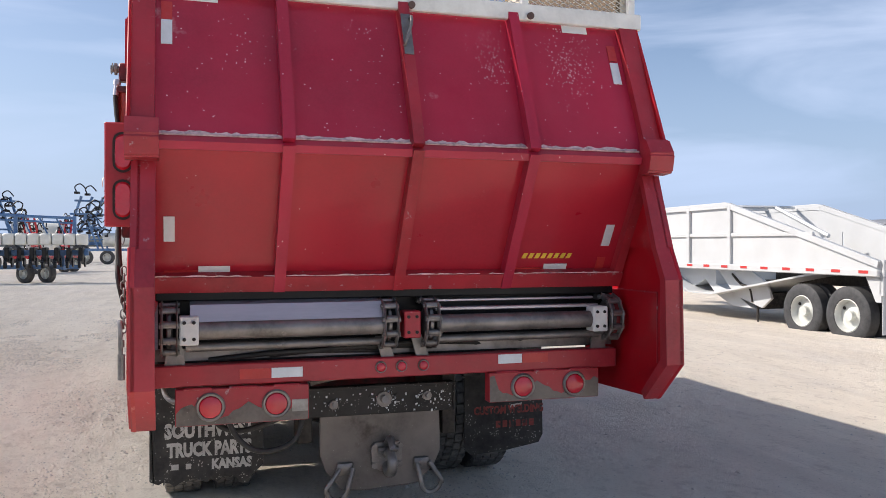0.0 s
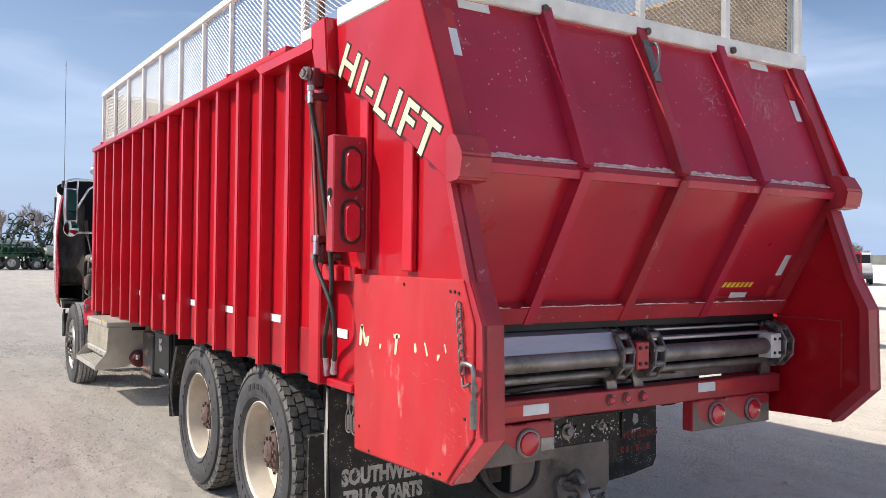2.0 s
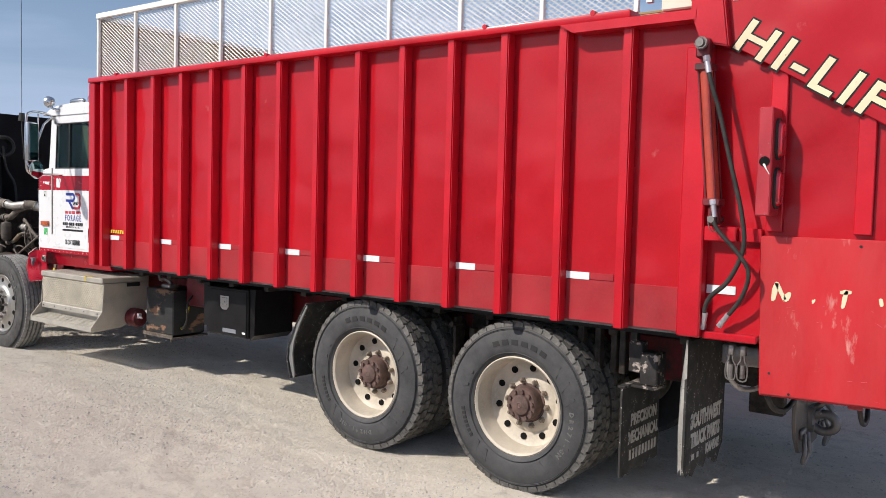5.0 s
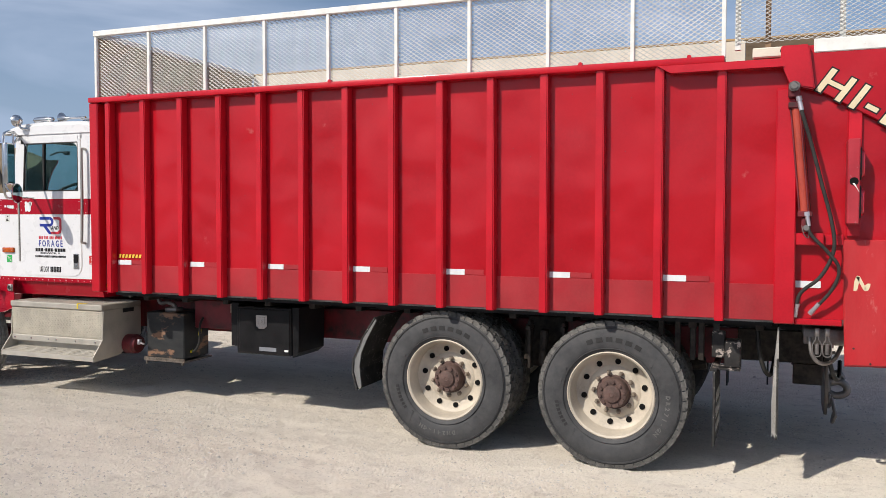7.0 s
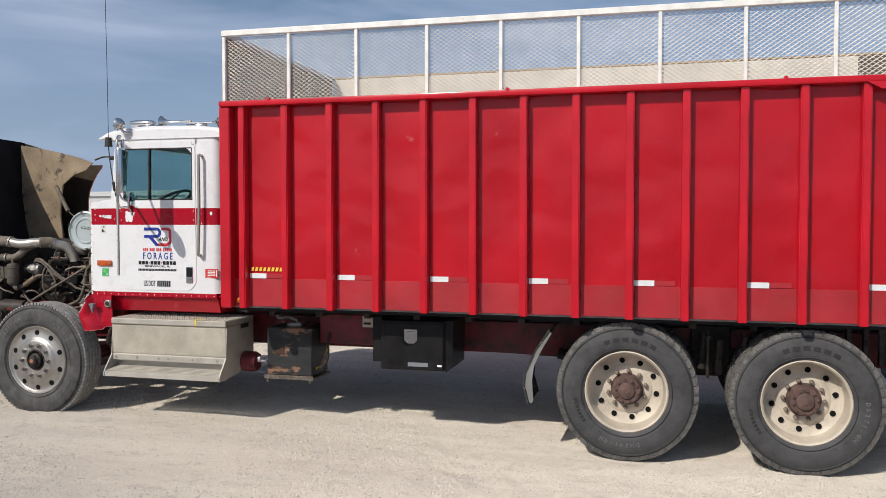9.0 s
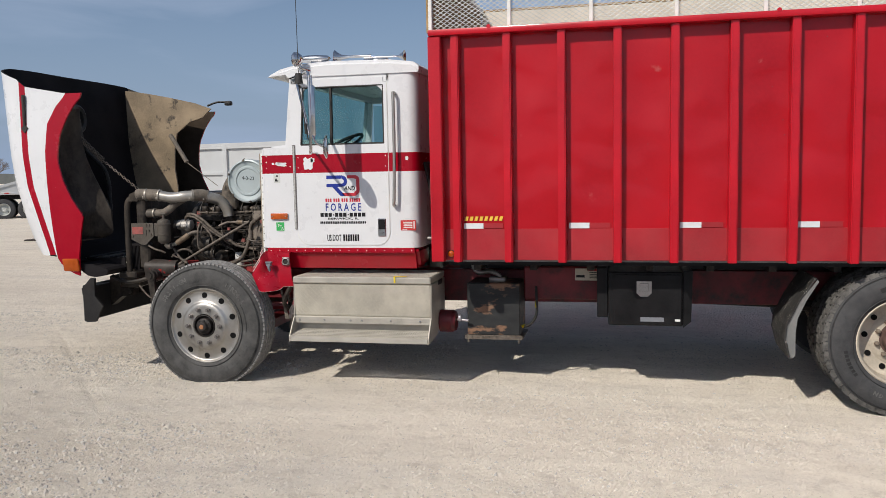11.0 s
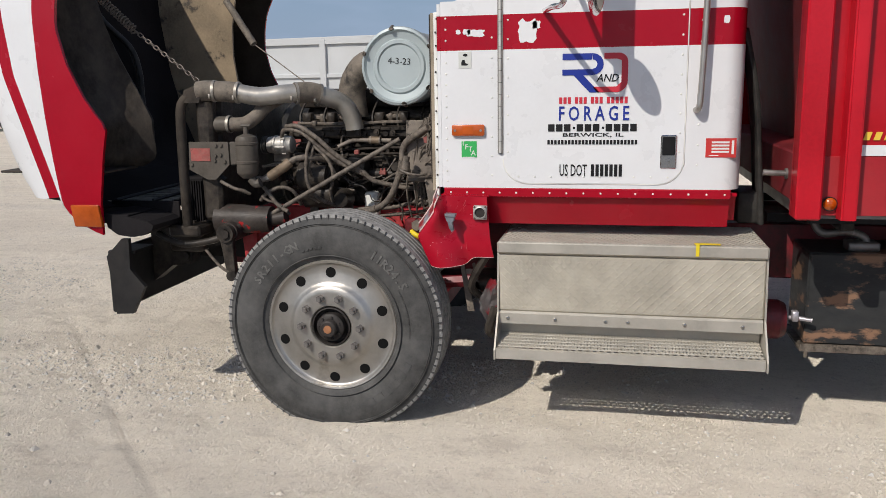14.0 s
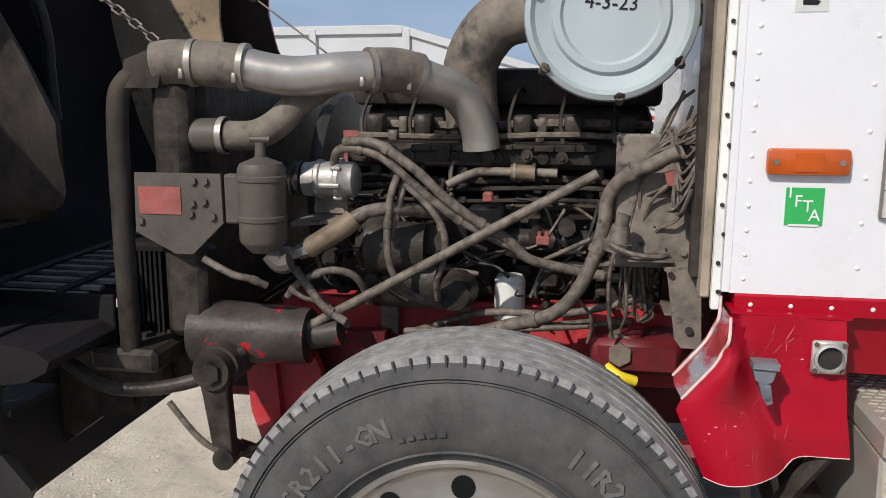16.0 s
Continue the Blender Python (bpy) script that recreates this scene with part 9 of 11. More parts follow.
for p, q in (((0.366, 7.560, 1.6585), (0.368, 7.546, 1.658)), ((0.379, 7.436, 1.649), (0.380, 7.422, 1.648)), ((0.452, 7.150, 1.641), (0.459, 7.140, 1.6415)), ((0.530, 7.054, 1.634), (0.537, 7.045, 1.631))):
    cyl(bm, p, q, 0.0560, seg=20)
    c_ = Vector(p) + Vector((-0.050, 0.0, -0.026))
    box(bm, c_ - Vector((0.006, 0.006, 0.012)), c_ + Vector((0.006, 0.006, 0.012)), bevel=0.002)
parts("hose_clamp", bm, CLAMP, engine, smooth=50)
bm = bmesh.new()
cyl(bm, (0.40, 7.623, 1.487), (0.40, 7.606, 1.487), 0.052, seg=20)
tube(bm, [(0.40, 7.61, 1.487), (0.40, 7.55, 1.487), (0.40, 7.49, 1.487)], 0.042, seg=18)
part("turbo_stub", bm, CANISTER, engine, "tan dusty pipe stub", smooth=60)
bm = bmesh.new()
tube(bm, [(0.40, 7.495, 1.487), (0.405, 7.42, 1.489), (0.42, 7.365, 1.520), (0.45, 7.315, 1.575), (0.52, 7.26, 1.62)], 0.036, seg=16)
part("coolant_hose", bm, HOSE_DUSTY, engine, "dusty bent hose", smooth=60)
bm = bmesh.new()
cyl(bm, (0.40, 7.505, 1.487), (0.40, 7.49, 1.487), 0.046, seg=18)
part("hose_clamp", bm, CLAMP, engine, smooth=50)
bm = bmesh.new()
tube(bm, [(0.80, 6.94, 1.50), (0.80, 6.95, 1.66), (0.78, 6.88, 1.77), (0.76, 6.78, 1.80)], 0.075, seg=16)
tube(bm, [(1.0, 6.5, 1.95), (0.95, 6.42, 1.94), (0.8, 6.40, 1.88), (0.75, 6.42, 1.80)], 0.09, seg=16)
parts("intake_elbow", bm, HOSE_DUSTY, engine, "dusty rubber intake elbow", smooth=60)
# air cleaner
bm = bmesh.new()
AC = Matrix.Translation((0.41, 6.585, 1.765))
lathe(bm, [(0.0, 0.02), (0.105, 0.018), (0.112, 0.010), (0.128, 0.010), (0.135, 0.02), (0.168, 0.014), (0.178, 0.0), (0.190, 0.006), (0.194, 0.02), (0.194, 0.05), (0.185, 0.055), (0.185, 0.42), (0.15, 0.46), (0, 0.46)], AC, seg=56)
air = part("air_cleaner", bm, PAINT_BLUEGREY, truck, "round grey-blue air cleaner canister", smooth=30)
bm = bmesh.new()
for a_ in (20, 80, 150, 215, 262, 320):
    p = Vector((0.445, 6.585 + 0.195 * math.cos(radians(a_)), 1.765 + 0.195 * math.sin(radians(a_))))
    q = Vector((0.405, 6.585 + 0.183 * math.cos(radians(a_)), 1.765 + 0.183 * math.sin(radians(a_))))
    cyl(bm, p, q, 0.010, seg=8)
    cyl(bm, q, q + (p - q) * 0.25 + Vector((-0.012, 0, 0)), 0.014, 0.006, seg=8)
parts("lid_clip", bm, GRIME_HOSE, air, smooth=50)
text_part("lid_marking", "4-3-23", on_left(0.428, 6.585, 1.775, -4), 0.045, BLACK_INK, air, depth=0.0006)
# radiator and left supports
bm = bmesh.new()
box(bm, (0.42, 7.56, 0.98), (2.14, 7.69, 1.66), bevel=0.02)
box(bm, (0.34, 7.57, 1.23), (0.42, 7.66, 1.62), bevel=0.02)
box(bm, (0.36, 7.55, 0.98), (0.46, 7.66, 1.22), bevel=0.02)
rad = part("radiator", bm, GRIME, truck, "black dusty radiator core and tanks", smooth=40)
# unseen black block, added to close the gap before the radiator
bm = bmesh.new()
box(bm, (0.47, 7.705, 0.90), (2.05, 7.845, 1.20), bevel=0.01)
for k in range(9):
    box(bm, (0.455, 7.715 + 0.014 * k, 0.92), (0.472, 7.722 + 0.014 * k, 1.18))
part("radiator_filler", bm, HOOD_SHADE, rad, "black filler block added before the radiator")
bm = bmesh.new()
tube(bm, [(0.33, 7.74, 0.95), (0.33, 7.74, 1.3), (0.33, 7.735, 1.54), (0.335, 7.715, 1.61), (0.345, 7.66, 1.645)], 0.026, seg=10)
prism(bm, [(7.715, 1.60), (7.70, 1.665), (7.645, 1.685), (7.60, 1.67), (7.62, 1.60)], "x", 0.315, 0.37)
part("radiator_support", bm, LINER, rad, smooth=45)
bm = bmesh.new()
prism(bm, [(7.695, 1.401), (7.476, 1.401), (7.474, 1.284), (7.555, 1.206), (7.60, 1.206), (7.700, 1.257)], "x", 0.318, 0.328)
box(bm, (0.325, 7.43, 1.28), (0.36, 7.475, 1.40), bevel=0.006)
for y, z in ((7.545, 1.384), (7.515, 1.384), (7.55, 1.33), (7.52, 1.335), (7.50, 1.30), (7.685, 1.285), (7.555, 1.305)):
    cyl(bm, (0.31, y, z), (0.32, y, z), 0.010, seg=6)
mount = part("bracket_plate", bm, CANISTER, rad, "bolted bracket plate", smooth=40)
bm = bmesh.new()
box(bm, (0.3155, 7.578, 1.302), (0.318, 7.686, 1.368))
part("red_label", bm, RED_LABEL, mount, "grimy red label")
bm = bmesh.new()
lathe(bm, [(0.0, 0.0), (0.030, 0.0), (0.052, 0.022), (0.0565, 0.030), (0.0565, 0.075), (0.0595, 0.078), (0.0595, 0.088), (0.0565, 0.091), (0.0565, 0.170), (0.0595, 0.173), (0.0595, 0.183), (0.0565, 0.186), (0.0565, 0.200), (0.050, 0.213), (0.022, 0.224), (0.014, 0.228), (0.012, 0.262), (0.0, 0.262)],
      Matrix.Translation((0.345, 7.385, 1.213)) @ pose(0, 0, 0, 0, -90, 0), seg=32)
cyl(bm, (0.345, 7.36, 1.482), (0.345, 7.41, 1.482), 0.007, seg=8)
tube(bm, [(0.345, 7.37, 1.21), (0.345, 7.345, 1.185), (0.345, 7.32, 1.19)], 0.024, seg=10)
part("filter_canister", bm, CANISTER, engine, "dusty fuel filter canister with a T handle", smooth=35)
bm = bmesh.new()
lathe(bm, [(0.0, -0.082), (0.030, -0.080), (0.044, -0.070), (0.047, -0.040), (0.051, -0.036), (0.051, -0.026), (0.047, -0.022), (0.047, 0.012), (0.051, 0.016), (0.051, 0.026), (0.046, 0.030), (0.042, 0.062), (0.0, 0.064)],
      Matrix.Translation((0.52, 7.275, 1.372)) @ pose(0, 0, 0, 0, 0, 90), seg=28)
compressor = part("ac_compressor", bm, ALU_CAST, engine, "dirty silver belt-driven compressor", smooth=40)
bm = bmesh.new()
for k in range(7):
    a_ = 2 * math.pi * k / 7
    box(bm, (-0.006, -0.044, 0.043), (0.006, -0.018 + 0.03 * (k % 2), 0.055), m=Matrix.Translation((0.52, 7.275, 1.372)) @ Matrix.Rotation(a_, 4, "Y"), bevel=0.003)
parts("compressor_lug", bm, ALU_CAST, compressor)
bm = bmesh.new()
lathe(bm, [(0.012, 0.0), (0.044, 0.0), (0.047, 0.006), (0.040, 0.012), (0.047, 0.018), (0.044, 0.026), (0.012, 0.026)], Matrix.Translation((0.515, 7.368, 1.372)) @ pose(0, 0, 0, 0, 0, -90), seg=24)
part("pulley", bm, BLACK, compressor, "black belt pulley", smooth=40)
bm = bmesh.new()
prism(bm, [(7.36, 1.266), (7.355, 1.256), (7.21, 1.272), (7.21, 1.283)], "x", 0.46, 0.62)
box(bm, (0.53, 7.23, 1.28), (0.55, 7.32, 1.335), bevel=0.004)
part("compressor_bracket", bm, GREY_GRIME, engine, "dusty compressor bracket")
bm = bmesh.new()
cyl(bm, (0.68, 6.82, 0.985), (0.68, 6.82, 1.093), 0.042, seg=20)
cyl(bm, (0.68, 6.82, 1.093), (0.68, 6.82, 1.106), 0.042, 0.034, seg=20)
part("oil_filter", bm, WHITE_CAGE, engine, "white spin-on filter", smooth=45)
bm = bmesh.new()
cyl(bm, (0.60, 7.17, 1.10), (0.60, 7.0, 1.10), 0.075, seg=18)
cyl(bm, (0.60, 7.19, 1.10), (0.60, 7.17, 1.10), 0.055, seg=18)
box(bm, (0.72, 6.86, 1.02), (0.82, 6.99, 1.26), bevel=0.02)
box(bm, (0.76, 6.55, 1.14), (0.86, 6.84, 1.30), bevel=0.02)
cyl(bm, (0.70, 6.9, 1.20), (0.70, 6.6, 1.20), 0.03, seg=12)
parts("fuel_pump", bm, GRIME, engine, smooth=45)
bm = bmesh.new()
box(bm, (0.526, 7.045, 1.168), (0.53, 7.113, 1.214))
part("pump_plate", bm, CREAM_RIM, engine, "pale maker's plate")
# steering gear and pitman arm
bm = bmesh.new()
cyl(bm, (0.42, 7.60, 0.985), (0.42, 7.30, 0.985), 0.085, 0.07, seg=20)
box(bm, (0.36, 7.33, 0.93), (0.5, 7.40, 1.04), bevel=0.015)
cyl(bm, (0.30, 7.50, 0.93), (0.42, 7.50, 0.93), 0.055, seg=18)
cyl(bm, (0.42, 7.30, 0.985), (0.42, 7.22, 1.0), 0.035, seg=12)
gear = part("steering_gear", bm, STEER, truck, "grimy red steering gear", smooth=45)
bm = bmesh.new()
prism(bm, [(7.545, 0.94), (7.46, 0.94), (7.465, 0.87), (7.455, 0.70), (7.505, 0.69), (7.53, 0.86)], "x", 0.275, 0.31)
cyl(bm, (0.262, 7.50, 0.93), (0.31, 7.50, 0.93), 0.047, seg=18)
cyl(bm, (0.25, 7.50, 0.93), (0.262, 7.50, 0.93), 0.028, seg=6)
cyl(bm, (0.265, 7.48, 0.705), (0.34, 7.48, 0.705), 0.028, seg=12)
bmesh.ops.bevel(bm, geom=[e for e in bm.edges if e.calc_length() > 0.03], offset=0.004, segments=1, affect="EDGES")
part("pitman_arm", bm, GRIME, gear, smooth=40)
bm = bmesh.new()
tube(bm, [(0.36, 7.48, 0.70), (0.45, 7.1, 0.55), (0.5, 6.9, 0.5)], 0.022, seg=8)
box(bm, (0.40, 6.45, 0.42), (2.16, 6.60, 0.50))
cyl(bm, (0.30, 6.855, 0.50), (2.26, 6.855, 0.50), 0.07, seg=12)
prism(bm, [(7.40, 0.95), (7.15, 0.95), (7.20, 0.62), (7.32, 0.60)], "x", 0.60, 0.64)
for x in (0.72, 1.84):
    tube(bm, [(x, 7.55, 0.62), (x, 6.855, 0.58), (x, 6.0, 0.64)], 0.035, seg=6)
part("steer_axle", bm, RED_CHASSIS, chassis, "grimy front axle and springs", smooth=45)
# hoses, wires, struts
HOSES = [
    ([(0.47, 7.215, 1.47), (0.45, 7.161, 1.475), (0.44, 7.111, 1.462), (0.44, 7.065, 1.431), (0.44, 7.018, 1.396), (0.45, 6.958, 1.338), (0.46, 6.882, 1.282), (0.47, 6.813, 1.243), (0.49, 6.761, 1.191), (0.51, 6.684, 1.167), (0.52, 6.592, 1.148), (0.53, 6.516, 1.138)], 0.0125),
    ([(0.50, 7.254, 1.412), (0.48, 7.234, 1.45), (0.46, 7.18, 1.454), (0.45, 7.114, 1.434), (0.45, 7.052, 1.382), (0.45, 6.997, 1.337), (0.46, 6.936, 1.291), (0.47, 6.868, 1.253), (0.48, 6.799, 1.22)], 0.0115),
    ([(0.44, 7.077, 1.393), (0.43, 7.091, 1.345), (0.43, 7.099, 1.283), (0.43, 7.101, 1.22), (0.44, 7.095, 1.164), (0.46, 7.071, 1.113), (0.50, 7.031, 1.073), (0.56, 6.977, 1.04)], 0.0095),
    ([(0.46, 7.062, 1.385), (0.45, 7.072, 1.335), (0.45, 7.083, 1.296), (0.455, 7.095, 1.249), (0.50, 7.09, 1.20)], 0.009),
    ([(0.45, 7.059, 1.371), (0.44, 7.003, 1.323), (0.44, 6.971, 1.278), (0.44, 6.959, 1.232), (0.45, 6.968, 1.175), (0.46, 6.983, 1.132), (0.50, 6.987, 1.075)], 0.009),
    ([(0.36, 6.429, 1.467), (0.38, 6.481, 1.437), (0.40, 6.521, 1.416), (0.41, 6.555, 1.39), (0.42, 6.576, 1.352), (0.42, 6.581, 1.30), (0.42, 6.593, 1.24), (0.42, 6.62, 1.167), (0.43, 6.648, 1.115), (0.44, 6.685, 1.074), (0.45, 6.731, 1.048), (0.47, 6.802, 1.024), (0.50, 6.901, 0.989), (0.53, 6.987, 0.966)], 0.017),
    ([(0.50, 6.47, 1.107), (0.52, 6.559, 1.072), (0.54, 6.652, 1.044), (0.56, 6.732, 1.032), (0.58, 6.815, 1.028), (0.60, 6.90, 1.014), (0.62, 6.987, 0.982), (0.64, 7.078, 0.946)], 0.010),
    ([(0.42, 7.358, 1.084), (0.42, 7.329, 1.118), (0.42, 7.287, 1.144), (0.43, 7.241, 1.155), (0.45, 7.198, 1.141), (0.48, 7.177, 1.104), (0.52, 7.172, 1.053)], 0.010),
    ([(0.42, 7.336, 1.158), (0.40, 7.289, 1.108), (0.40, 7.249, 1.062), (0.40, 7.201, 1.032)], 0.011),
    ([(0.41, 7.35, 1.11), (0.42, 7.313, 1.086), (0.42, 7.272, 1.075), (0.42, 7.231, 1.045), (0.43, 7.202, 1.011)], 0.009),
    ([(0.52, 6.819, 1.199), (0.54, 6.733, 1.175), (0.56, 6.656, 1.163), (0.58, 6.532, 1.167)], 0.008),
    ([(0.50, 6.61, 1.242), (0.52, 6.678, 1.204), (0.55, 6.75, 1.164)], 0.006),
    ([(0.30, 7.52, 1.20), (0.30, 7.45, 1.165), (0.32, 7.41, 1.15), (0.34, 7.38, 1.13)], 0.009),
    ([(0.44, 6.50, 1.40), (0.43, 6.515, 1.34), (0.44, 6.53, 1.22), (0.46, 6.52, 1.08), (0.50, 6.53, 1.02)], 0.004),
    ([(0.43, 6.55, 1.25), (0.44, 6.565, 1.16), (0.46, 6.56, 1.06), (0.48, 6.55, 1.00)], 0.005),
    ([(0.46, 6.66, 1.10), (0.47, 6.63, 1.09), (0.48, 6.60, 1.04), (0.50, 6.61, 0.98)], 0.004),
    ([(0.62, 6.76, 1.06), (0.61, 6.73, 1.14), (0.60, 6.70, 1.18), (0.60, 6.62, 1.19)], 0.005),
    ([(0.28, 7.62, 0.84), (0.27, 7.52, 0.74), (0.33, 7.44, 0.70), (0.45, 7.40, 0.74)], 0.008),
]
for pts, r in HOSES:
    bm = bmesh.new()
    tube(bm, pts, r, seg=9, per=6)
    for k in range(2, len(pts) - 1, 4):
        e0, e1 = Vector(pts[k]), Vector(pts[k + 1])
        cyl(bm, e0, e0 + (e1 - e0).normalized() * 0.016, r * 1.22, seg=9)
    part("engine_hose", bm, GRIME_HOSE, engine, smooth=60)
bm = bmesh.new()
cyl(bm, (0.40, 7.36, 0.98), (0.46, 6.60, 1.405), 0.0125, seg=10)
part("brace_rod", bm, GRIME_HOSE, engine, "long diagonal brace rod", smooth=60)
r2 = random.Random(17)
for k in range(40):
    bm = bmesh.new()
    p = Vector((r2.uniform(0.58, 0.84), r2.uniform(6.45, 7.25), r2.uniform(1.10, 1.36)))
    pts = [p]
    dirn = Vector((r2.uniform(-0.2, 0.2), r2.uniform(-1, 1), r2.uniform(-0.8, 0.5))).normalized()
    for q in range(4):
        p = p + dirn * r2.uniform(0.05, 0.11)
        p.x, p.y, p.z = min(max(p.x, 0.52), 0.85), min(max(p.y, 6.42), 7.32), min(max(p.z, 1.06), 1.40)
        dirn = (dirn + Vector((r2.uniform(-0.4, 0.4), r2.uniform(-0.8, 0.8), r2.uniform(-0.8, 0.8)))).normalized()
        pts.append(p.copy())
    tube(bm, pts, r2.choice((0.003, 0.004, 0.005, 0.007)), seg=6, per=4)
    part("engine_line", bm, r2.choice((GRIME_HOSE, BLACK, GRIME_HOSE, GRIME)), engine, smooth=60)
bm = bmesh.new()
for k in range(150):
    p = Vector((r2.uniform(0.64, 0.86), r2.uniform(6.44, 7.32), r2.uniform(1.03, 1.38)))
    s = Vector((r2.uniform(0.02, 0.04), r2.uniform(0.006, 0.026), r2.uniform(0.006, 0.022)))
    if k % 3:
        box(bm, p - s, p + s, bevel=0.005)
    else:
        cyl(bm, p - Vector((s.x, 0, 0)), p + Vector((s.x, 0, 0)), s.y, seg=10)
tagged(part("engine_fitting", bm, GRIME, engine, "assorted oily engine fittings", smooth=40), kind="stuff")
bm = bmesh.new()
for k in range(20):
    y0, z0 = 6.36 + r2.uniform(0, 0.05), 1.50 + r2.uniform(-0.06, 0.10)
    x0 = 0.42 + r2.uniform(0, 0.12)
    tube(bm, [(x0, y0, z0), (x0 - 0.03, y0 + 0.05, z0 - 0.04 - 0.1 * r2.random()), (x0, y0 + 0.10, z0 - 0.10 - 0.1 * r2.random()), (0.5, 6.46 + 0.08 * r2.random(), 1.36 - 0.3 * r2.random()), (0.52, 6.44 + 0.06 * r2.random(), 1.04 + 0.15 * r2.random())], 0.0045, seg=5, per=4)
tagged(part("wire_loom", bm, GRIME_HOSE, engine, "tangled dusty wiring", smooth=60), kind="stuff")
bm = bmesh.new()
box(bm, (0.30, 6.31, 1.0), (2.26, 6.328, 1.98))
box(bm, (0.28, 6.325, 1.20), (0.335, 6.40, 2.0), bevel=0.006)
box(bm, (0.36, 6.47, 1.295), (0.365, 6.475, 1.30))
part("firewall", bm, GRIME, cab, "grimy firewall with brackets")
bm = bmesh.new()
box(bm, (0.85, 7.285, 1.337), (0.87, 7.33, 1.48))
part("red_panel", bm, RED_LABEL, engine, "dusty red panel behind the compressor")
bm = bmesh.new()
box(bm, (0.575, 6.712, 1.208), (0.60, 6.747, 1.231), bevel=0.003)
cyl(bm, (0.585, 6.72, 1.231), (0.585, 6.72, 1.243), 0.006, seg=8)
cyl(bm, (0.585, 6.738, 1.231), (0.585, 6.738, 1.243), 0.006, seg=8)
part("red_connector", bm, RED_LABEL, engine, "dirty red connector")
bm = bmesh.new()
cyl(bm, (0.55, 6.50, 0.90), (0.55, 6.50, 1.0), 0.03, seg=12)
box(bm, (0.50, 6.38, 0.90), (0.66, 6.60, 0.99), bevel=0.015)
part("frame_bracket", bm, RED_CHASSIS, chassis, smooth=40)
# front frame rails, brackets and fuel lines by the engine
bm = bmesh.new()
box(bm, (0.70, 6.36, 0.80), (0.79, 7.48, 1.018), bevel=0.008)
for y in (6.50, 6.62, 6.9, 7.1, 7.2):
    cyl(bm, (0.688, y, 0.93), (0.70, y, 0.93), 0.016, seg=6)
part("engine_rail", bm, RAIL_RED, chassis, "bright red painted frame rail", smooth=40)
bm = bmesh.new()
box(bm, (0.43, 6.36, 1.19), (0.45, 6.56, 1.50), bevel=0.006)
box(bm, (0.45, 6.34, 1.15), (0.62, 6.37, 1.50), bevel=0.006)
for y, z in ((6.40, 1.23), (6.50, 1.23), (6.50, 1.43)):
    cyl(bm, (0.42, y, z), (0.432, y, z), 0.008, seg=6)
part("firewall_plate", bm, GREY_GRIME, cab, "dusty grey mounting plate")
bm = bmesh.new()
prism(bm, [(6.445, 1.211), (6.371, 1.214), (6.362, 1.05), (6.372, 1.03), (6.405, 1.03), (6.420, 1.05)], "x", 0.33, 0.338)
box(bm, (0.338, 6.36, 1.20), (0.46, 6.448, 1.212), bevel=0.003)
box(bm, (0.338, 6.36, 1.10), (0.46, 6.444, 1.108), bevel=0.002)
box(bm, (0.345, 6.365, 1.03), (0.46, 6.372, 1.20))
part("cab_mount", bm, GREY_GRIME, cab, "dusty folded cab mount bracket")
bm = bmesh.new()
cyl(bm, (0.322, 6.39, 1.072), (0.331, 6.39, 1.072), 0.009, seg=8)
cyl(bm, (0.322, 6.435, 1.198), (0.331, 6.435, 1.198), 0.007, seg=6)
parts("mount_bolt", bm, HUB_DARK, cab)
bm = bmesh.new()
box(bm, (0.216, 6.346, 1.15), (0.24, 6.364, 2.0), bevel=0.003)
part("cab_flange", bm, WHITE_CAGE, cab, "dusty white front flange of the cab")
bm = bmesh.new()
box(bm, (0.236, 6.3645, 1.17), (0.30, 6.384, 2.0), bevel=0.004)
part("firewall_lip", bm, TAN_RUST, cab, "rusty tan firewall lip")
bm = bmesh.new()
for z0, z1, mi in ((1.192, 1.824, 0), (1.825, 1.98, 1), (1.981, 2.035, 0)):
    box(bm, (CABL - 0.001, 6.3305, z0), (0.24, 6.3455, z1), mi=mi)
parts("cab_corner", bm, [WHITE, CAB_RED], cab)
bm = bmesh.new()
for k in range(14):
    lathe(bm, [(0.0048, 0), (0.004, -0.004), (0, -0.005)], Matrix.Translation((0.215, 6.352 + 0.004 * math.sin(k * 2.3), 1.19 + 0.06 * k)), seg=8)
tagged(part("flange_bolt", bm, HUB_DARK, cab, smooth=50), kind="stuff")
bm = bmesh.new()
cyl(bm, (0.36, 6.545, 1.300), (0.36, 6.552, 1.262), 0.020, 0.026, seg=16)
cyl(bm, (0.36, 6.552, 1.262), (0.36, 6.556, 1.240), 0.034, 0.030, seg=16)
cyl(bm, (0.36, 6.540, 1.325), (0.36, 6.545, 1.300), 0.016, seg=16)
tube(bm, [(0.33, 6.57, 1.262), (0.32, 6.53, 1.245), (0.33, 6.47, 1.235), (0.36, 6.44, 1.238)], 0.006, seg=6)
box(bm, (0.33, 6.43, 1.222), (0.42, 6.53, 1.228), bevel=0.002)
part("vacuum_valve", bm, GRIME_HOSE, engine, "dusty tan valve body", smooth=45)
bm = bmesh.new()
cyl(bm, (0.52, 6.53, 0.955), (0.68, 6.53, 0.955), 0.045, seg=16)
cyl(bm, (0.49, 6.53, 0.955), (0.52, 6.53, 0.955), 0.03, seg=6)
part("shackle_pin", bm, GREY_GRIME, chassis, smooth=45)
bm = bmesh.new()
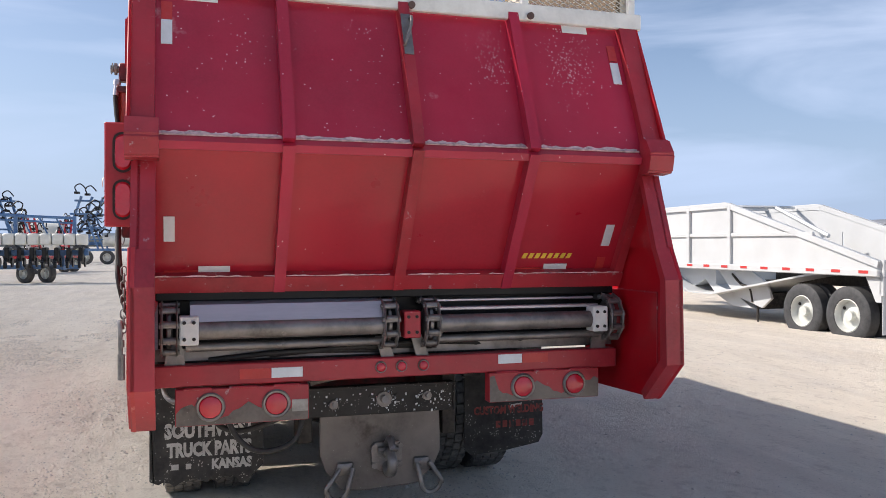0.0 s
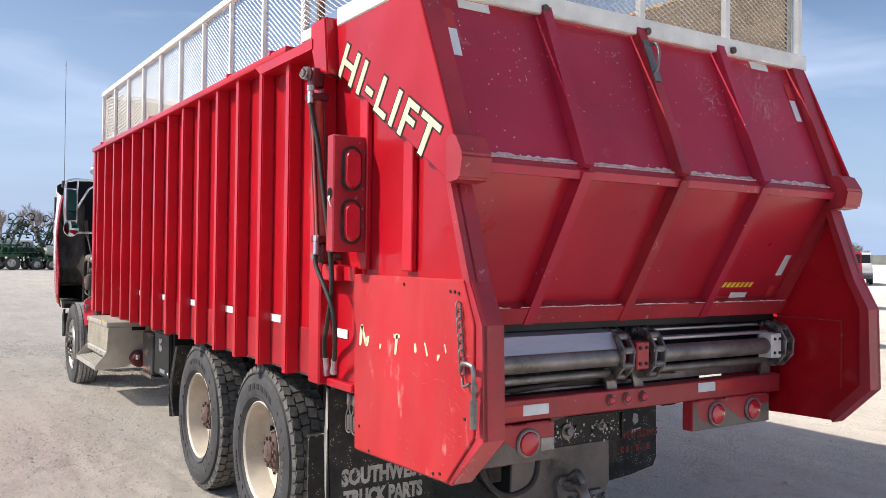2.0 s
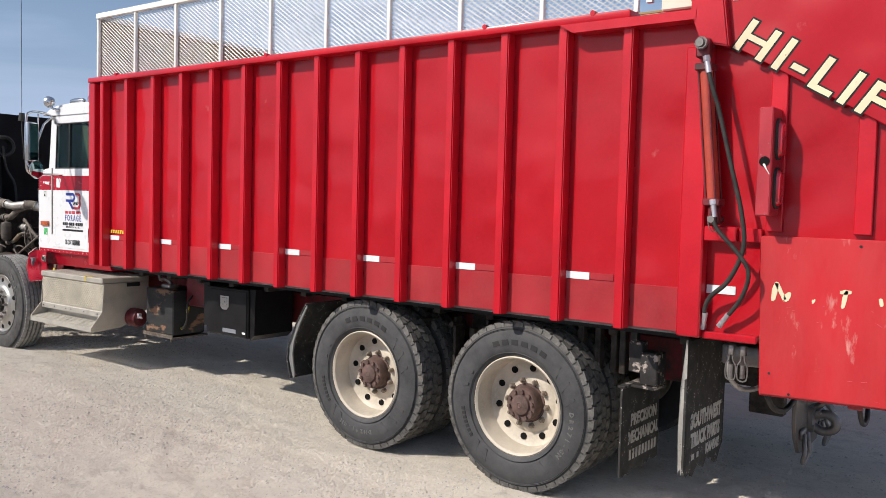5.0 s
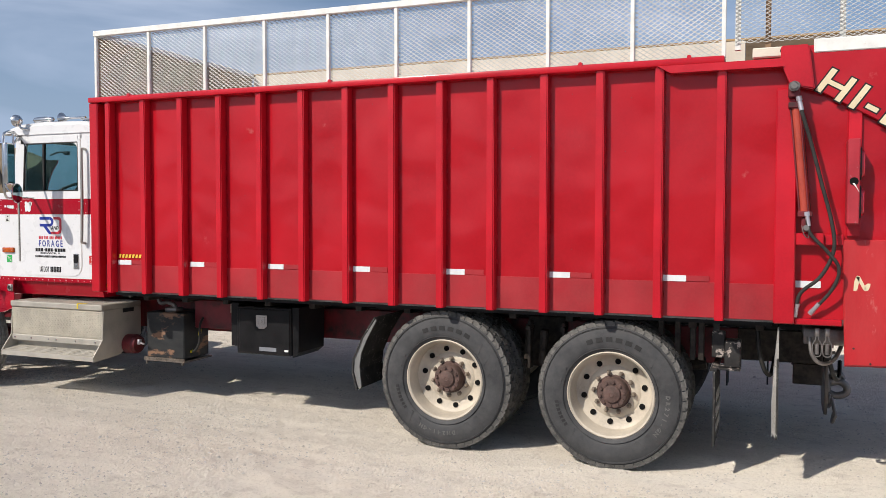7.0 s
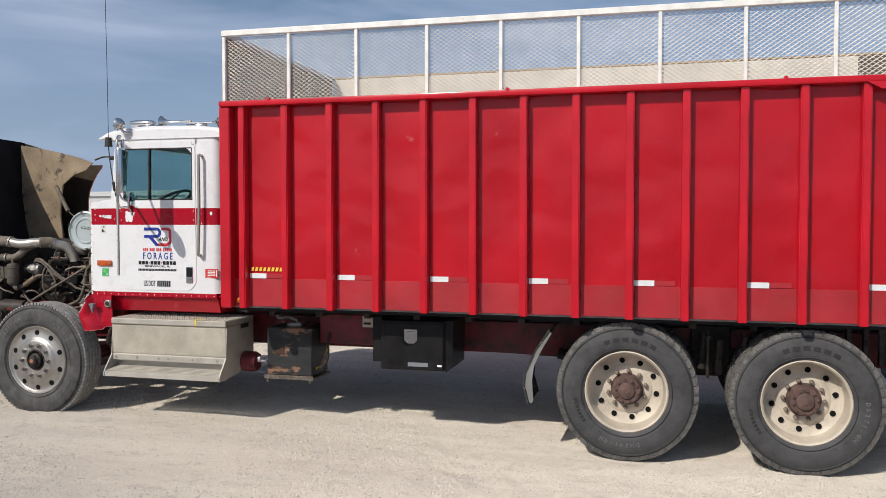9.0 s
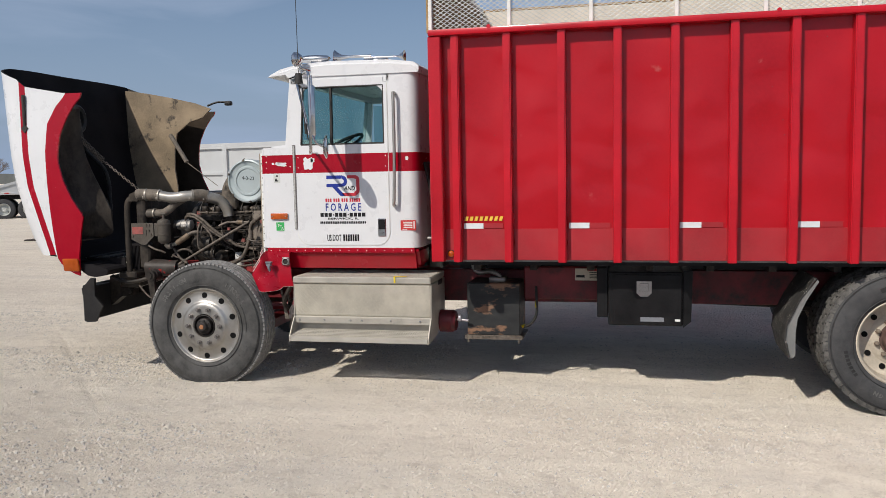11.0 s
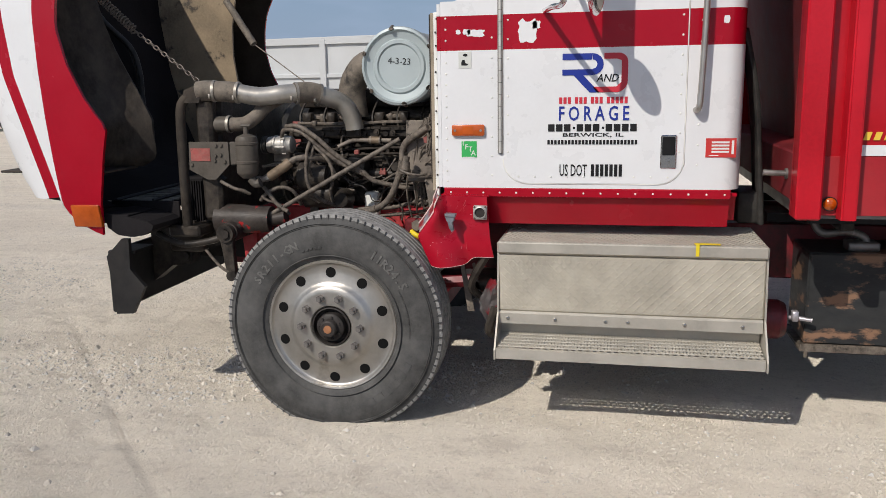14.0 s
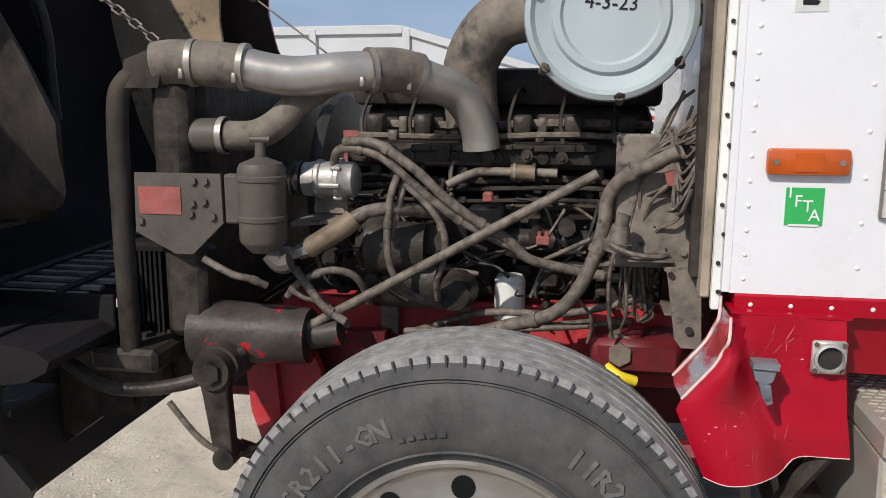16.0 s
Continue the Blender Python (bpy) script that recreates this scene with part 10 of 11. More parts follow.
tube(bm, [(0.50, 6.56, 0.92), (0.48, 6.53, 0.905), (0.49, 6.49, 0.89)], 0.014, seg=8)
part("grease_cap", bm, TAPE_YELLOW, chassis, "yellow grease cap", smooth=60)
for z, x, r in ((1.475, 0.72, 0.009), (1.50, 0.86, 0.014), (1.34, 0.68, 0.007), (1.355, 0.74, 0.012), (1.31, 0.66, 0.006), (1.285, 0.70, 0.010)):
    bm = bmesh.new()
    tube(bm, [(x, 6.45, z), (x - 0.01, 6.7, z + 0.006), (x, 6.95, z - 0.004), (x + 0.01, 7.25, z)], r, seg=7, per=4)
    for k in range(4):
        y = 6.55 + 0.2 * k
        box(bm, (x - r * 1.6, y - 0.012, z - r * 1.6), (x + r * 1.6, y + 0.012, z + r * 1.6), bevel=0.003)
    part("fuel_line", bm, GRIME_HOSE if z > 1.4 else GRIME, engine, smooth=45)
for k in range(6):
    bm = bmesh.new()
    y = 6.52 + 0.14 * k
    cyl(bm, (1.0, y, 1.55), (1.0, y, 1.61), 0.028, seg=10)
    tube(bm, [(0.98, y, 1.58), (0.88, y + 0.02, 1.60), (0.80, y + 0.04, 1.52), (0.78, y + 0.03, 1.45)], 0.006, seg=5)
    box(bm, (0.80, y - 0.02, 1.47), (0.86, y + 0.03, 1.53), bevel=0.006)
    part("injector", bm, GRIME, engine, smooth=45)
bm = bmesh.new()
box(bm, (0.70, 6.94, 1.15), (0.78, 7.05, 1.31), bevel=0.01)
box(bm, (0.80, 6.62, 1.03), (0.86, 6.80, 1.12), bevel=0.01)
cyl(bm, (0.62, 7.02, 1.22), (0.55, 7.02, 1.22), 0.04, seg=14)
cyl(bm, (0.60, 6.95, 1.08), (0.52, 6.95, 1.08), 0.055, 0.04, seg=16)
parts("engine_accessory", bm, GRIME, engine, smooth=40)
bm = bmesh.new()
lathe(bm, [(0.0, 0.0), (0.33, 0.0), (0.34, 0.02), (0.33, 0.04), (0, 0.04)], Matrix.Translation((1.28, 7.44, 1.25)) @ pose(0, 0, 0, 0, 0, 90), seg=32)
part("cooling_fan", bm, BLACK, engine, smooth=45)
# space between cab and box
bm = bmesh.new()
for k in range(4):
    tube(bm, [(0.40 + 0.05 * k, 4.96, 1.9), (0.38 + 0.05 * k, 4.90, 1.6), (0.42 + 0.05 * k, 4.86, 1.2), (0.45 + 0.05 * k, 4.84, 1.0)], 0.014, seg=6)
box(bm, (0.45, 4.83, 1.0), (0.75, 4.95, 1.15), bevel=0.01)
parts("air_line", bm, BLACK, truck, smooth=60)

# ---- more engine bay pieces ----
bm = bmesh.new()
box(bm, (0.60, 6.833, 1.213), (0.70, 6.927, 1.30), bevel=0.008)
part("control_box", bm, BLACK_STEEL, engine, "dusty black control box", smooth=40)
bm = bmesh.new()
tube(bm, [(0.62, 6.985, 1.352), (0.64, 6.93, 1.378), (0.66, 6.88, 1.386), (0.66, 6.70, 1.384)], 0.012, seg=8)
pipe2 = part("return_pipe", bm, GREY_GRIME, engine, smooth=60)
bm = bmesh.new()
cyl(bm, (0.66, 6.822, 1.386), (0.66, 6.757, 1.384), 0.021, seg=14)
part("brass_coupling", bm, BRASS, pipe2, "tan brass coupling", smooth=45)
bm = bmesh.new()
for y in (6.815, 6.765):
    cyl(bm, (0.66, y, 1.386), (0.66, y - 0.008, 1.386), 0.0235, seg=14)
parts("hose_clamp", bm, GREY_GRIME, pipe2, smooth=45)
bm = bmesh.new()
box(bm, (0.58, 6.86, 1.314), (0.61, 6.886, 1.340), bevel=0.004)
prism(bm, [(6.456, 1.418), (6.436, 1.425), (6.414, 1.40), (6.434, 1.388), (6.450, 1.392)], "x", 0.36, 0.385)
parts("red_connector", bm, RED_LABEL, engine, "dusty red plastic connector")
# flange and bolts along the intake
bm = bmesh.new()
r2 = random.Random(8)
for k in range(9):
    y0 = 6.60 + 0.055 * k
    box(bm, (0.680, y0, 1.436 + 0.006 * r2.random()), (0.70, y0 + 0.054, 1.452 + 0.006 * r2.random()), bevel=0.003)
parts("manifold_flange", bm, GRIME, engine)
for y, z in ((6.885, 1.472), (6.88, 1.425), (6.78, 1.43), (6.69, 1.425), (7.0, 1.43)):
    bm = bmesh.new()
    cyl(bm, (0.655, y, z), (0.675, y, z), 0.016, seg=14)
    cyl(bm, (0.648, y, z), (0.656, y, z), 0.008, seg=6)
    part("flange_boss", bm, GRIME, engine, smooth=45)
bm = bmesh.new()
box(bm, (0.93, 6.42, 1.552), (1.46, 7.32, 1.66), bevel=0.02, seg=2)
part("valve_cover", bm, GRIME, engine, "oily dust-covered valve cover", smooth=40)
bm = bmesh.new()
box(bm, (0.90, 6.655, 1.44), (0.93, 6.77, 1.53), bevel=0.006)
for y, z in ((6.67, 1.455), (6.755, 1.455), (6.67, 1.515), (6.755, 1.515)):
    cyl(bm, (0.893, y, z), (0.90, y, z), 0.008, seg=6)
part("cover_plate", bm, GRIME, engine, smooth=40)
bm = bmesh.new()
box(bm, (0.745, 6.55, 1.195), (0.765, 6.78, 1.285), bevel=0.006)
for y in (6.57, 6.66, 6.76):
    cyl(bm, (0.735, y, 1.24), (0.745, y, 1.24), 0.012, seg=8)
part("side_plate", bm, GRIME, engine, "oily engine side plate", smooth=40)
# injection pump body
bm = bmesh.new()
lathe(bm, [(0.0, -0.02), (0.05, -0.018), (0.062, 0.0), (0.075, 0.01), (0.08, 0.06), (0.065, 0.09), (0.06, 0.16), (0, 0.16)], Matrix.Translation((0.55, 7.185, 1.20)) @ pose(0, 0, 0, 0, 0, -90), seg=24)
for k in range(8):
    a_ = 2 * math.pi * k / 8
    cyl(bm, (0.55 + 0.068 * math.cos(a_), 7.20, 1.20 + 0.068 * math.sin(a_)), (0.55 + 0.068 * math.cos(a_), 7.185, 1.20 + 0.068 * math.sin(a_)), 0.007, seg=6)
part("injection_pump", bm, GRIME, engine, "round oily injection pump", smooth=40)
# fitting with hex nuts beside the filter
bm = bmesh.new()
cyl(bm, (0.40, 7.361, 1.195), (0.40, 7.338, 1.199), 0.021, seg=6)
cyl(bm, (0.40, 7.336, 1.199), (0.40, 7.320, 1.204), 0.015, seg=12)
cyl(bm, (0.40, 7.318, 1.204), (0.40, 7.292, 1.214), 0.020, seg=6)
part("hose_fitting", bm, ALU, engine, "bright hex hose fitting", smooth=40)
bm = bmesh.new()
tube(bm, [(0.40, 7.292, 1.214), (0.40, 7.25, 1.24), (0.40, 7.205, 1.268), (0.41, 7.18, 1.29)], 0.026, seg=12)
part("dusty_fitting", bm, BRASS, engine, "brown dusty hose elbow", smooth=60)
bm = bmesh.new()
tube(bm, [(0.41, 7.19, 1.285), (0.42, 7.15, 1.305), (0.44, 7.10, 1.312), (0.5, 7.04, 1.30), (0.58, 6.98, 1.28)], 0.017, seg=10)
part("engine_hose", bm, GRIME_HOSE, engine, smooth=60)
# red hanger web and strap by the steering gear
bm = bmesh.new()
prism(bm, [(7.52, 0.95), (7.34, 0.96), (7.30, 0.86), (7.36, 0.64), (7.46, 0.62), (7.50, 0.74)], "x", 0.50, 0.53)
prism(bm, [(7.44, 0.95), (7.42, 0.95), (7.40, 0.66), (7.42, 0.66)], "x", 0.47, 0.50)
part("spring_hanger", bm, RAIL_RED, chassis, "red painted spring hanger")
bm = bmesh.new()
box(bm, (0.655, 7.125, 0.93), (0.665, 7.175, 1.05), bevel=0.003)
box(bm, (0.655, 6.925, 0.96), (0.665, 6.955, 1.10), bevel=0.003)
parts("slotted_strap", bm, GREY_GRIME, chassis, "dusty slotted steel strap")
bm = bmesh.new()
tube(bm, [(0.62, 6.60, 1.00), (0.60, 6.75, 0.985), (0.60, 6.92, 0.97), (0.62, 7.10, 0.95)], 0.010, seg=10)
tube(bm, [(0.58, 6.50, 1.02), (0.57, 6.64, 1.00), (0.57, 6.80, 0.985)], 0.008, seg=10)
parts("frame_hose", bm, GRIME_HOSE, chassis, smooth=60)
# harness bundle at the firewall
r2 = random.Random(31)
for k in range(16):
    bm = bmesh.new()
    y0, z0 = 6.345 + 0.004 * k, 1.66 - 0.018 * k
    tube(bm, [(0.30 + 0.01 * r2.random(), y0, z0), (0.34, y0 + 0.02 + 0.02 * r2.random(), z0 - 0.06), (0.40, 6.42 + 0.03 * r2.random(), 1.52 - 0.05 * r2.random()), (0.42, 6.47 + 0.03 * r2.random(), 1.46 - 0.02 * r2.random())], 0.0042, seg=5, per=5)
    part("wire", bm, GRIME_HOSE, engine, smooth=60)

# ---- parked trailers and farm machinery round the lot ----


def small_wheel(parent, m, r=0.5, w_=0.24, rim=CREAM_RIM, tyre_label=""):
    bm = bmesh.new()
    lathe(bm, [(r * 0.58, -w_ * 0.42), (r * 0.60, -w_ * 0.48), (r * 0.8, -w_ * 0.52), (r * 0.95, -w_ * 0.45), (r, -w_ * 0.36), (r, w_ * 0.36), (r * 0.95, w_ * 0.45), (r * 0.8, w_ * 0.52), (r * 0.58, w_ * 0.45)], m, seg=32)
    ob = part("wheel", bm, RUBBER, parent, smooth=35)
    bm = bmesh.new()
    lathe(bm, [(r * 0.58, -w_ * 0.42), (r * 0.55, -w_ * 0.46), (r * 0.53, -w_ * 0.3), (r * 0.5, -0.0), (r * 0.3, 0.01), (r * 0.2, -0.02), (r * 0.18, -w_ * 0.35), (0, -w_ * 0.36)], m, seg=28)
    part("rim", bm, rim, ob, smooth=35)
    # dark discs painted in for the shade of the hand holes
    bm = bmesh.new()
    for k in range(2):
        a_ = 0.6 + math.pi * k
        cyl(bm, m @ Vector((-0.012, r * 0.42 * math.cos(a_), r * 0.42 * math.sin(a_))), m @ Vector((0.02, r * 0.42 * math.cos(a_), r * 0.42 * math.sin(a_))), r * 0.06, seg=10)
    part("hand_hole", bm, HUB_DARK, ob)
    return ob


def hopper_trailer(at, turn, label):
    """White belly-dump trailer: rear at y = 0, front towards +y; left side at x = 0."""
    t = thing("hopper_trailer", (0, 0, 0), label, "trailer", group="parked trailers")
    W, L = 2.5, 11.5
    prof = [(0.0, 1.28), (0.0, 1.48), (4.2, 2.70), (4.4, 2.72), (10.2, 2.66), (11.5, 1.7), (11.5, 1.28)]
    for x, nm in ((0.0, "side_wall"), (W, "side_wall")):
        bm = bmesh.new()
        prism(bm, prof, "x", x - 0.015, x + 0.015)
        sw = part(nm, bm, WHITE_TRAILER, t)
        s = -1 if x == 0 else 1
        bm = bmesh.new()
        for (y0, z0), (y1, z1) in ((prof[1], prof[2]), (prof[2], prof[4]), (prof[4], prof[5])):
            d = Vector((0, y1 - y0, z1 - z0)).normalized()
            n_ = Vector((0, -d.z, d.y))
            a_, b_ = Vector((x, y0, z0)), Vector((x, y1, z1))
            vs = [bm.verts.new(p + o) for p in (a_, b_) for o in (Vector((s * 0.07, 0, 0)), Vector((s * 0.07, 0, 0)) - n_ * 0.12, Vector((-s * 0.03, 0, 0)) - n_ * 0.12, Vector((-s * 0.03, 0, 0)))]
            bmesh.ops.recalc_face_normals(bm, faces=[bm.faces.new([vs[i] for i in q]) for q in ((0, 1, 2, 3), (4, 5, 6, 7), (0, 1, 5, 4), (1, 2, 6, 5), (2, 3, 7, 6), (3, 0, 4, 7))])
        part("top_rail", bm, WHITE_TRAILER, sw)
        bm = bmesh.new()
        box(bm, (min(x, x + s * 0.06), 1.6, 1.94), (max(x, x + s * 0.06), 11.3, 2.02), bevel=0.01)
        for k in range(5):
            y = 4.15 + 1.55 * k
            box(bm, (min(x, x + s * 0.08), y - 0.06, 1.30), (max(x, x + s * 0.08), y + 0.06, 2.66), bevel=0.01)
        part("wall_stiffener", bm, WHITE_TRAILER, sw)
        bm = bmesh.new()
        box(bm, (min(x, x + s * 0.09), 0.0, 1.20), (max(x, x + s * 0.09), 11.5, 1.33), bevel=0.015)
        part("lower_rail", bm, WHITE_TRAILER, sw)
        bm = bmesh.new()
        for k in range(17):
            y = 0.2 + 0.66 * k
            xa = x + s * 0.092
            box(bm, (min(xa, xa + s * 0.003), y, 1.255), (max(xa, xa + s * 0.003), y + 0.22, 1.31))
        parts("reflector_tape", bm, REFLECT_RED, sw)
    bm = bmesh.new()
    prism(bm, [(0.1, 1.50), (0.1, 1.46), (4.9, 0.62), (5.8, 0.62), (10.5, 2.5), (10.5, 2.54), (5.8, 0.66), (4.9, 0.66)], "x", 0.02, W - 0.02)
    part("hopper_slope", bm, WHITE_TRAILER, t)
    for x in (0.5, 1.25, 2.0):
        bm = bmesh.new()
        prism(bm, [(3.0, 1.32), (3.02, 2.05), (4.2, 1.75), (4.2, 1.25)], "x", x - 0.01, x + 0.01)
        part("gusset", bm, WHITE_TRAILER, t)
    bm = bmesh.new()
    tube(bm, [(0.1, 5.0, 2.65), (1.25, 4.2, 2.62), (2.4, 5.0, 2.65)], 0.04, seg=6, per=2)
    tube(bm, [(1.25, 4.2, 2.6), (1.25, 2.6, 1.95)], 0.05, seg=6, per=2)
    box(bm, (0.0, 6.0, 2.62), (2.5, 6.1, 2.70))
    part("cross_brace", bm, WHITE_TRAILER, t)
    bm = bmesh.new()
    prism(bm, [(5.1, 1.25), (4.4, 0.62), (3.5, 0.40), (3.2, 0.62), (3.35, 0.95), (4.0, 1.25)], "x", 0.3, 0.36)
    prism(bm, [(5.2, 0.62), (4.6, 0.38), (3.9, 0.36), (4.4, 0.62), (5.6, 0.95), (6.4, 0.6), (7.6, 0.55), (7.6, 1.25), (5.2, 1.25)], "x", 0.36, 2.1)
    part("belly_gate", bm, WHITE_TRAILER, t)
    bm = bmesh.new()
    cyl(bm, (0.6, 4.2, 0.9), (1.9, 4.2, 0.9), 0.08, seg=10)
    tube(bm, [(0.3, 4.5, 1.1), (0.28, 4.2, 0.9), (0.3, 3.9, 0.8), (0.3, 3.8, 0.5)], 0.03, seg=6)
    box(bm, (0.5, 3.75, 0.35), (1.8, 3.95, 0.7))
    cyl(bm, (0.4, 3.75, 0.05), (0.4, 3.75, 0.7), 0.02, seg=6)
    part("gate_linkage", bm, GRIME, t, smooth=50)
    bm = bmesh.new()
    box(bm, (0.75, 0.1, 0.95), (0.9, 3.6, 1.22))
    box(bm, (1.6, 0.1, 0.95), (1.75, 3.6, 1.22))
    cyl(bm, (0.2, 0.78, 0.46), (2.3, 0.78, 0.46), 0.07, seg=10)
    cyl(bm, (0.2, 1.95, 0.46), (2.3, 1.95, 0.46), 0.07, seg=10)
    part("running_gear", bm, GRIME, t, smooth=50)
    bm = bmesh.new()
    box(bm, (0.0, -0.06, 1.20), (W, 0.02, 1.50), bevel=0.01)
    box(bm, (0.0, -0.05, 0.86), (0.45, 0.05, 1.2), bevel=0.01)
    box(bm, (W - 0.45, -0.05, 0.86), (W, 0.05, 1.2), bevel=0.01)
    box(bm, (0.45, -0.03, 0.98), (W - 0.45, 0.03, 1.2), bevel=0.01)
    tailp = part("tail_panel", bm, WHITE_TRAILER, t)
    bm = bmesh.new()
    cyl(bm, (0.55, -0.12, 1.02), (W - 0.55, -0.12, 1.02), 0.12, seg=18)
    part("tail_roller", bm, HUB_RUST, t, "rust-streaked round bumper", smooth=45)
    bm = bmesh.new()
    for x in (0.16, 0.33, W - 0.33, W - 0.16):
        cyl(bm, (x, -0.075, 1.08), (x, -0.05, 1.08), 0.055, seg=16)
    for x in (1.15, 1.3, 1.45):
        cyl(bm, (x, -0.075, 1.33), (x, -0.06, 1.33), 0.03, seg=12)
    parts("tail_lamp", bm, LENS_RED, tailp, smooth=40)
    bm = bmesh.new()
    bars(bm, on_rear(1.2, -0.062, 1.38), [(0.05 * k, 0.035 + 0.05 * k, 0, 0.07) for k in range(4)])
    parts("number_bar", bm, FAR_RED, tailp)
    for x in (0.02, W - 0.62):
        bm = bmesh.new()
        box(bm, (x, -0.02, 0.18), (x + 0.60, -0.005, 0.86))
        part("mud_flap", bm, WHITE_TRAILER, t, "white mud flap")
    bm = bmesh.new()
    prism(bm, [(0.0, 1.2), (0.0, 0.75), (0.12, 0.75), (0.35, 1.2)], "x", 0.0, 0.03)
    part("side_skirt", bm, WHITE_TRAILER, t)
    for y in (0.78, 1.95):
        for x, flip in ((0.12, 0), (0.45, 0), (W - 0.12, 1), (W - 0.45, 1)):
            small_wheel(t, Matrix.Translation((x, y, 0.46)) @ pose(0, 0, 0, 0, 0, 180 * flip), r=0.54, w_=0.28, rim=SEED_BOX)
    bm = bmesh.new()
    for x in (0.5, 2.0):
        cyl(bm, (x, 9.6, 0.06), (x, 9.6, 1.3), 0.06, seg=10)
        box(bm, (x - 0.12, 9.48, 0.0), (x + 0.12, 9.72, 0.06))
    box(bm, (0.4, 9.5, 0.7), (2.1, 9.6, 0.78))
    part("landing_leg", bm, BLACK_STEEL, t)
    t.matrix_basis = Matrix.Translation(at) @ pose(0, 0, 0, 0, 0, turn)
    return t


hop = hopper_trailer((11.93, 5.35, -0.09), 0.0, "white bottom-dump hopper trailer with cream wheels")
far_hop = copy_thing(hop, Matrix.Translation((31.5, 36.0, -0.09)) @ pose(0, 0, 0, 0, 0, 215))
tagged(far_hop, "white hopper trailer parked far across the lot")
far_hop2 = copy_thing(hop, Matrix.Translation((35.0, 40.5, -0.09)) @ pose(0, 0, 0, 0, 0, 38))
tagged(far_hop2, "second white hopper trailer parked far across the lot")


def box_trailer(at, turn, length, label, tarp, skin):
    """Box or grain trailer, rear at y = 0."""
    t = thing("semi_trailer", (0, 0, 0), label, "trailer", group="parked trailers")
    W = 2.55
    z0, z1 = (0.95, 2.62) if tarp else (1.2, 3.35)
    for x in (0.0, W - 0.03):
        bm = bmesh.new()
        box(bm, (x, 0.02, z0), (x + 0.03, length, z1))
        sw = part("side_wall", bm, skin, t)
        bm = bmesh.new()
        for k in range(int(length / 0.6)):
            y = 0.3 + 0.6 * k
            xx = x - 0.03 if x == 0 else x + 0.03
            box(bm, (xx, y, z0), (xx + 0.03, y + 0.06, z1))
        box(bm, (x - 0.03, 0, z0), (x + 0.06, length, z0 + 0.12))
        box(bm, (x - 0.03, 0, z1 - 0.1), (x + 0.06, length, z1))
        part("wall_rib", bm, skin, sw)
    bm = bmesh.new()
    box(bm, (0.03, 0.0, z0 - 0.1), (W - 0.03, 0.05, z1))
    box(bm, (0.03, length - 0.05, z0), (W - 0.03, length, z1))
    box(bm, (0.03, 0.05, z0), (W - 0.03, length - 0.05, z0 + 0.05))
    rear = part("end_wall", bm, ALU_SHEET if tarp else skin, t)
    bm = bmesh.new()
    if tarp:
        pts = [(-0.04, z1)] + [(W / 2 - (W / 2 + 0.03) * math.cos(math.pi * k / 8), z1 + 0.22 * math.sin(math.pi * k / 8)) for k in range(9)]
        prism(bm, pts, "y", -0.02, length + 0.02)
        cyl(bm, (-0.05, 0, z1 - 0.02), (-0.05, length, z1 - 0.02), 0.06, seg=10)
    else:
        box(bm, (0, 0, z1), (W, length, z1 + 0.04))
    part("roof", bm, GREY_TARP if tarp else skin, t, smooth=40)
    bm = bmesh.new()
    for x in (0.35, 0.8, W - 0.8, W - 0.35) if tarp else (0.6, W - 0.6):
        box(bm, (x, -0.05, z0 + 0.1), (x + 0.06, 0.0, z1 - 0.2))
    for z in (z0 + 0.55, z0 + 1.15):
        box(bm, (0.05, -0.04, z), (W - 0.05, 0.0, z + 0.06))
    part("door_bar", bm, ALU_SHEET, rear)
    bm = bmesh.new()
    box(bm, (0.1, -0.02, z0 - 0.35), (W - 0.1, 0.06, z0 - 0.1))
    for x in (0.08, W - 0.65):
        box(bm, (x, 0.3, 0.15), (x + 0.57, 0.32, z0 - 0.1))
    part("tail_frame", bm, BLACK_STEEL, t)
    bm = bmesh.new()
    for x in (0.25, 0.45, W - 0.45, W - 0.25):
        cyl(bm, (x, -0.04, z0 - 0.22), (x, -0.02, z0 - 0.22), 0.05, seg=12)
    part("tail_lamp", bm, LENS_RED, t)
    for y in (0.95, 2.25):
        for x, flip in ((0.15, 0), (W - 0.15, 1)):
            small_wheel(t, Matrix.Translation((x, y, 0.5)) @ pose(0, 0, 0, 0, 0, 180 * flip), r=0.52, w_=0.5, rim=ALU)
    bm = bmesh.new()
    for x in (0.5, W - 0.5):
        box(bm, (x - 0.05, length - 2.6, 0.0), (x + 0.05, length - 2.5, z0))
    box(bm, (0.7, 0.3, z0 - 0.3), (W - 0.7, length - 0.3, z0))
    part("landing_gear", bm, BLACK_STEEL, t)
    t.matrix_basis = Matrix.Translation(at) @ pose(0, 0, 0, 0, 0, turn)
    return t


box_trailer((26.6, 14.2, -0.09), -6.0, 12.0, "white grain trailer with a grey roll tarp", True, WHITE_TRAILER)
box_trailer((5.2, 41.0, -0.09), -12.0, 13.0, "plain white box trailer across the lot", False, WHITE_TRAILER)
box_trailer((9.0, 52.0, -0.09), -12.0, 13.0, "white box trailer parked behind another", False, WHITE_TRAILER)


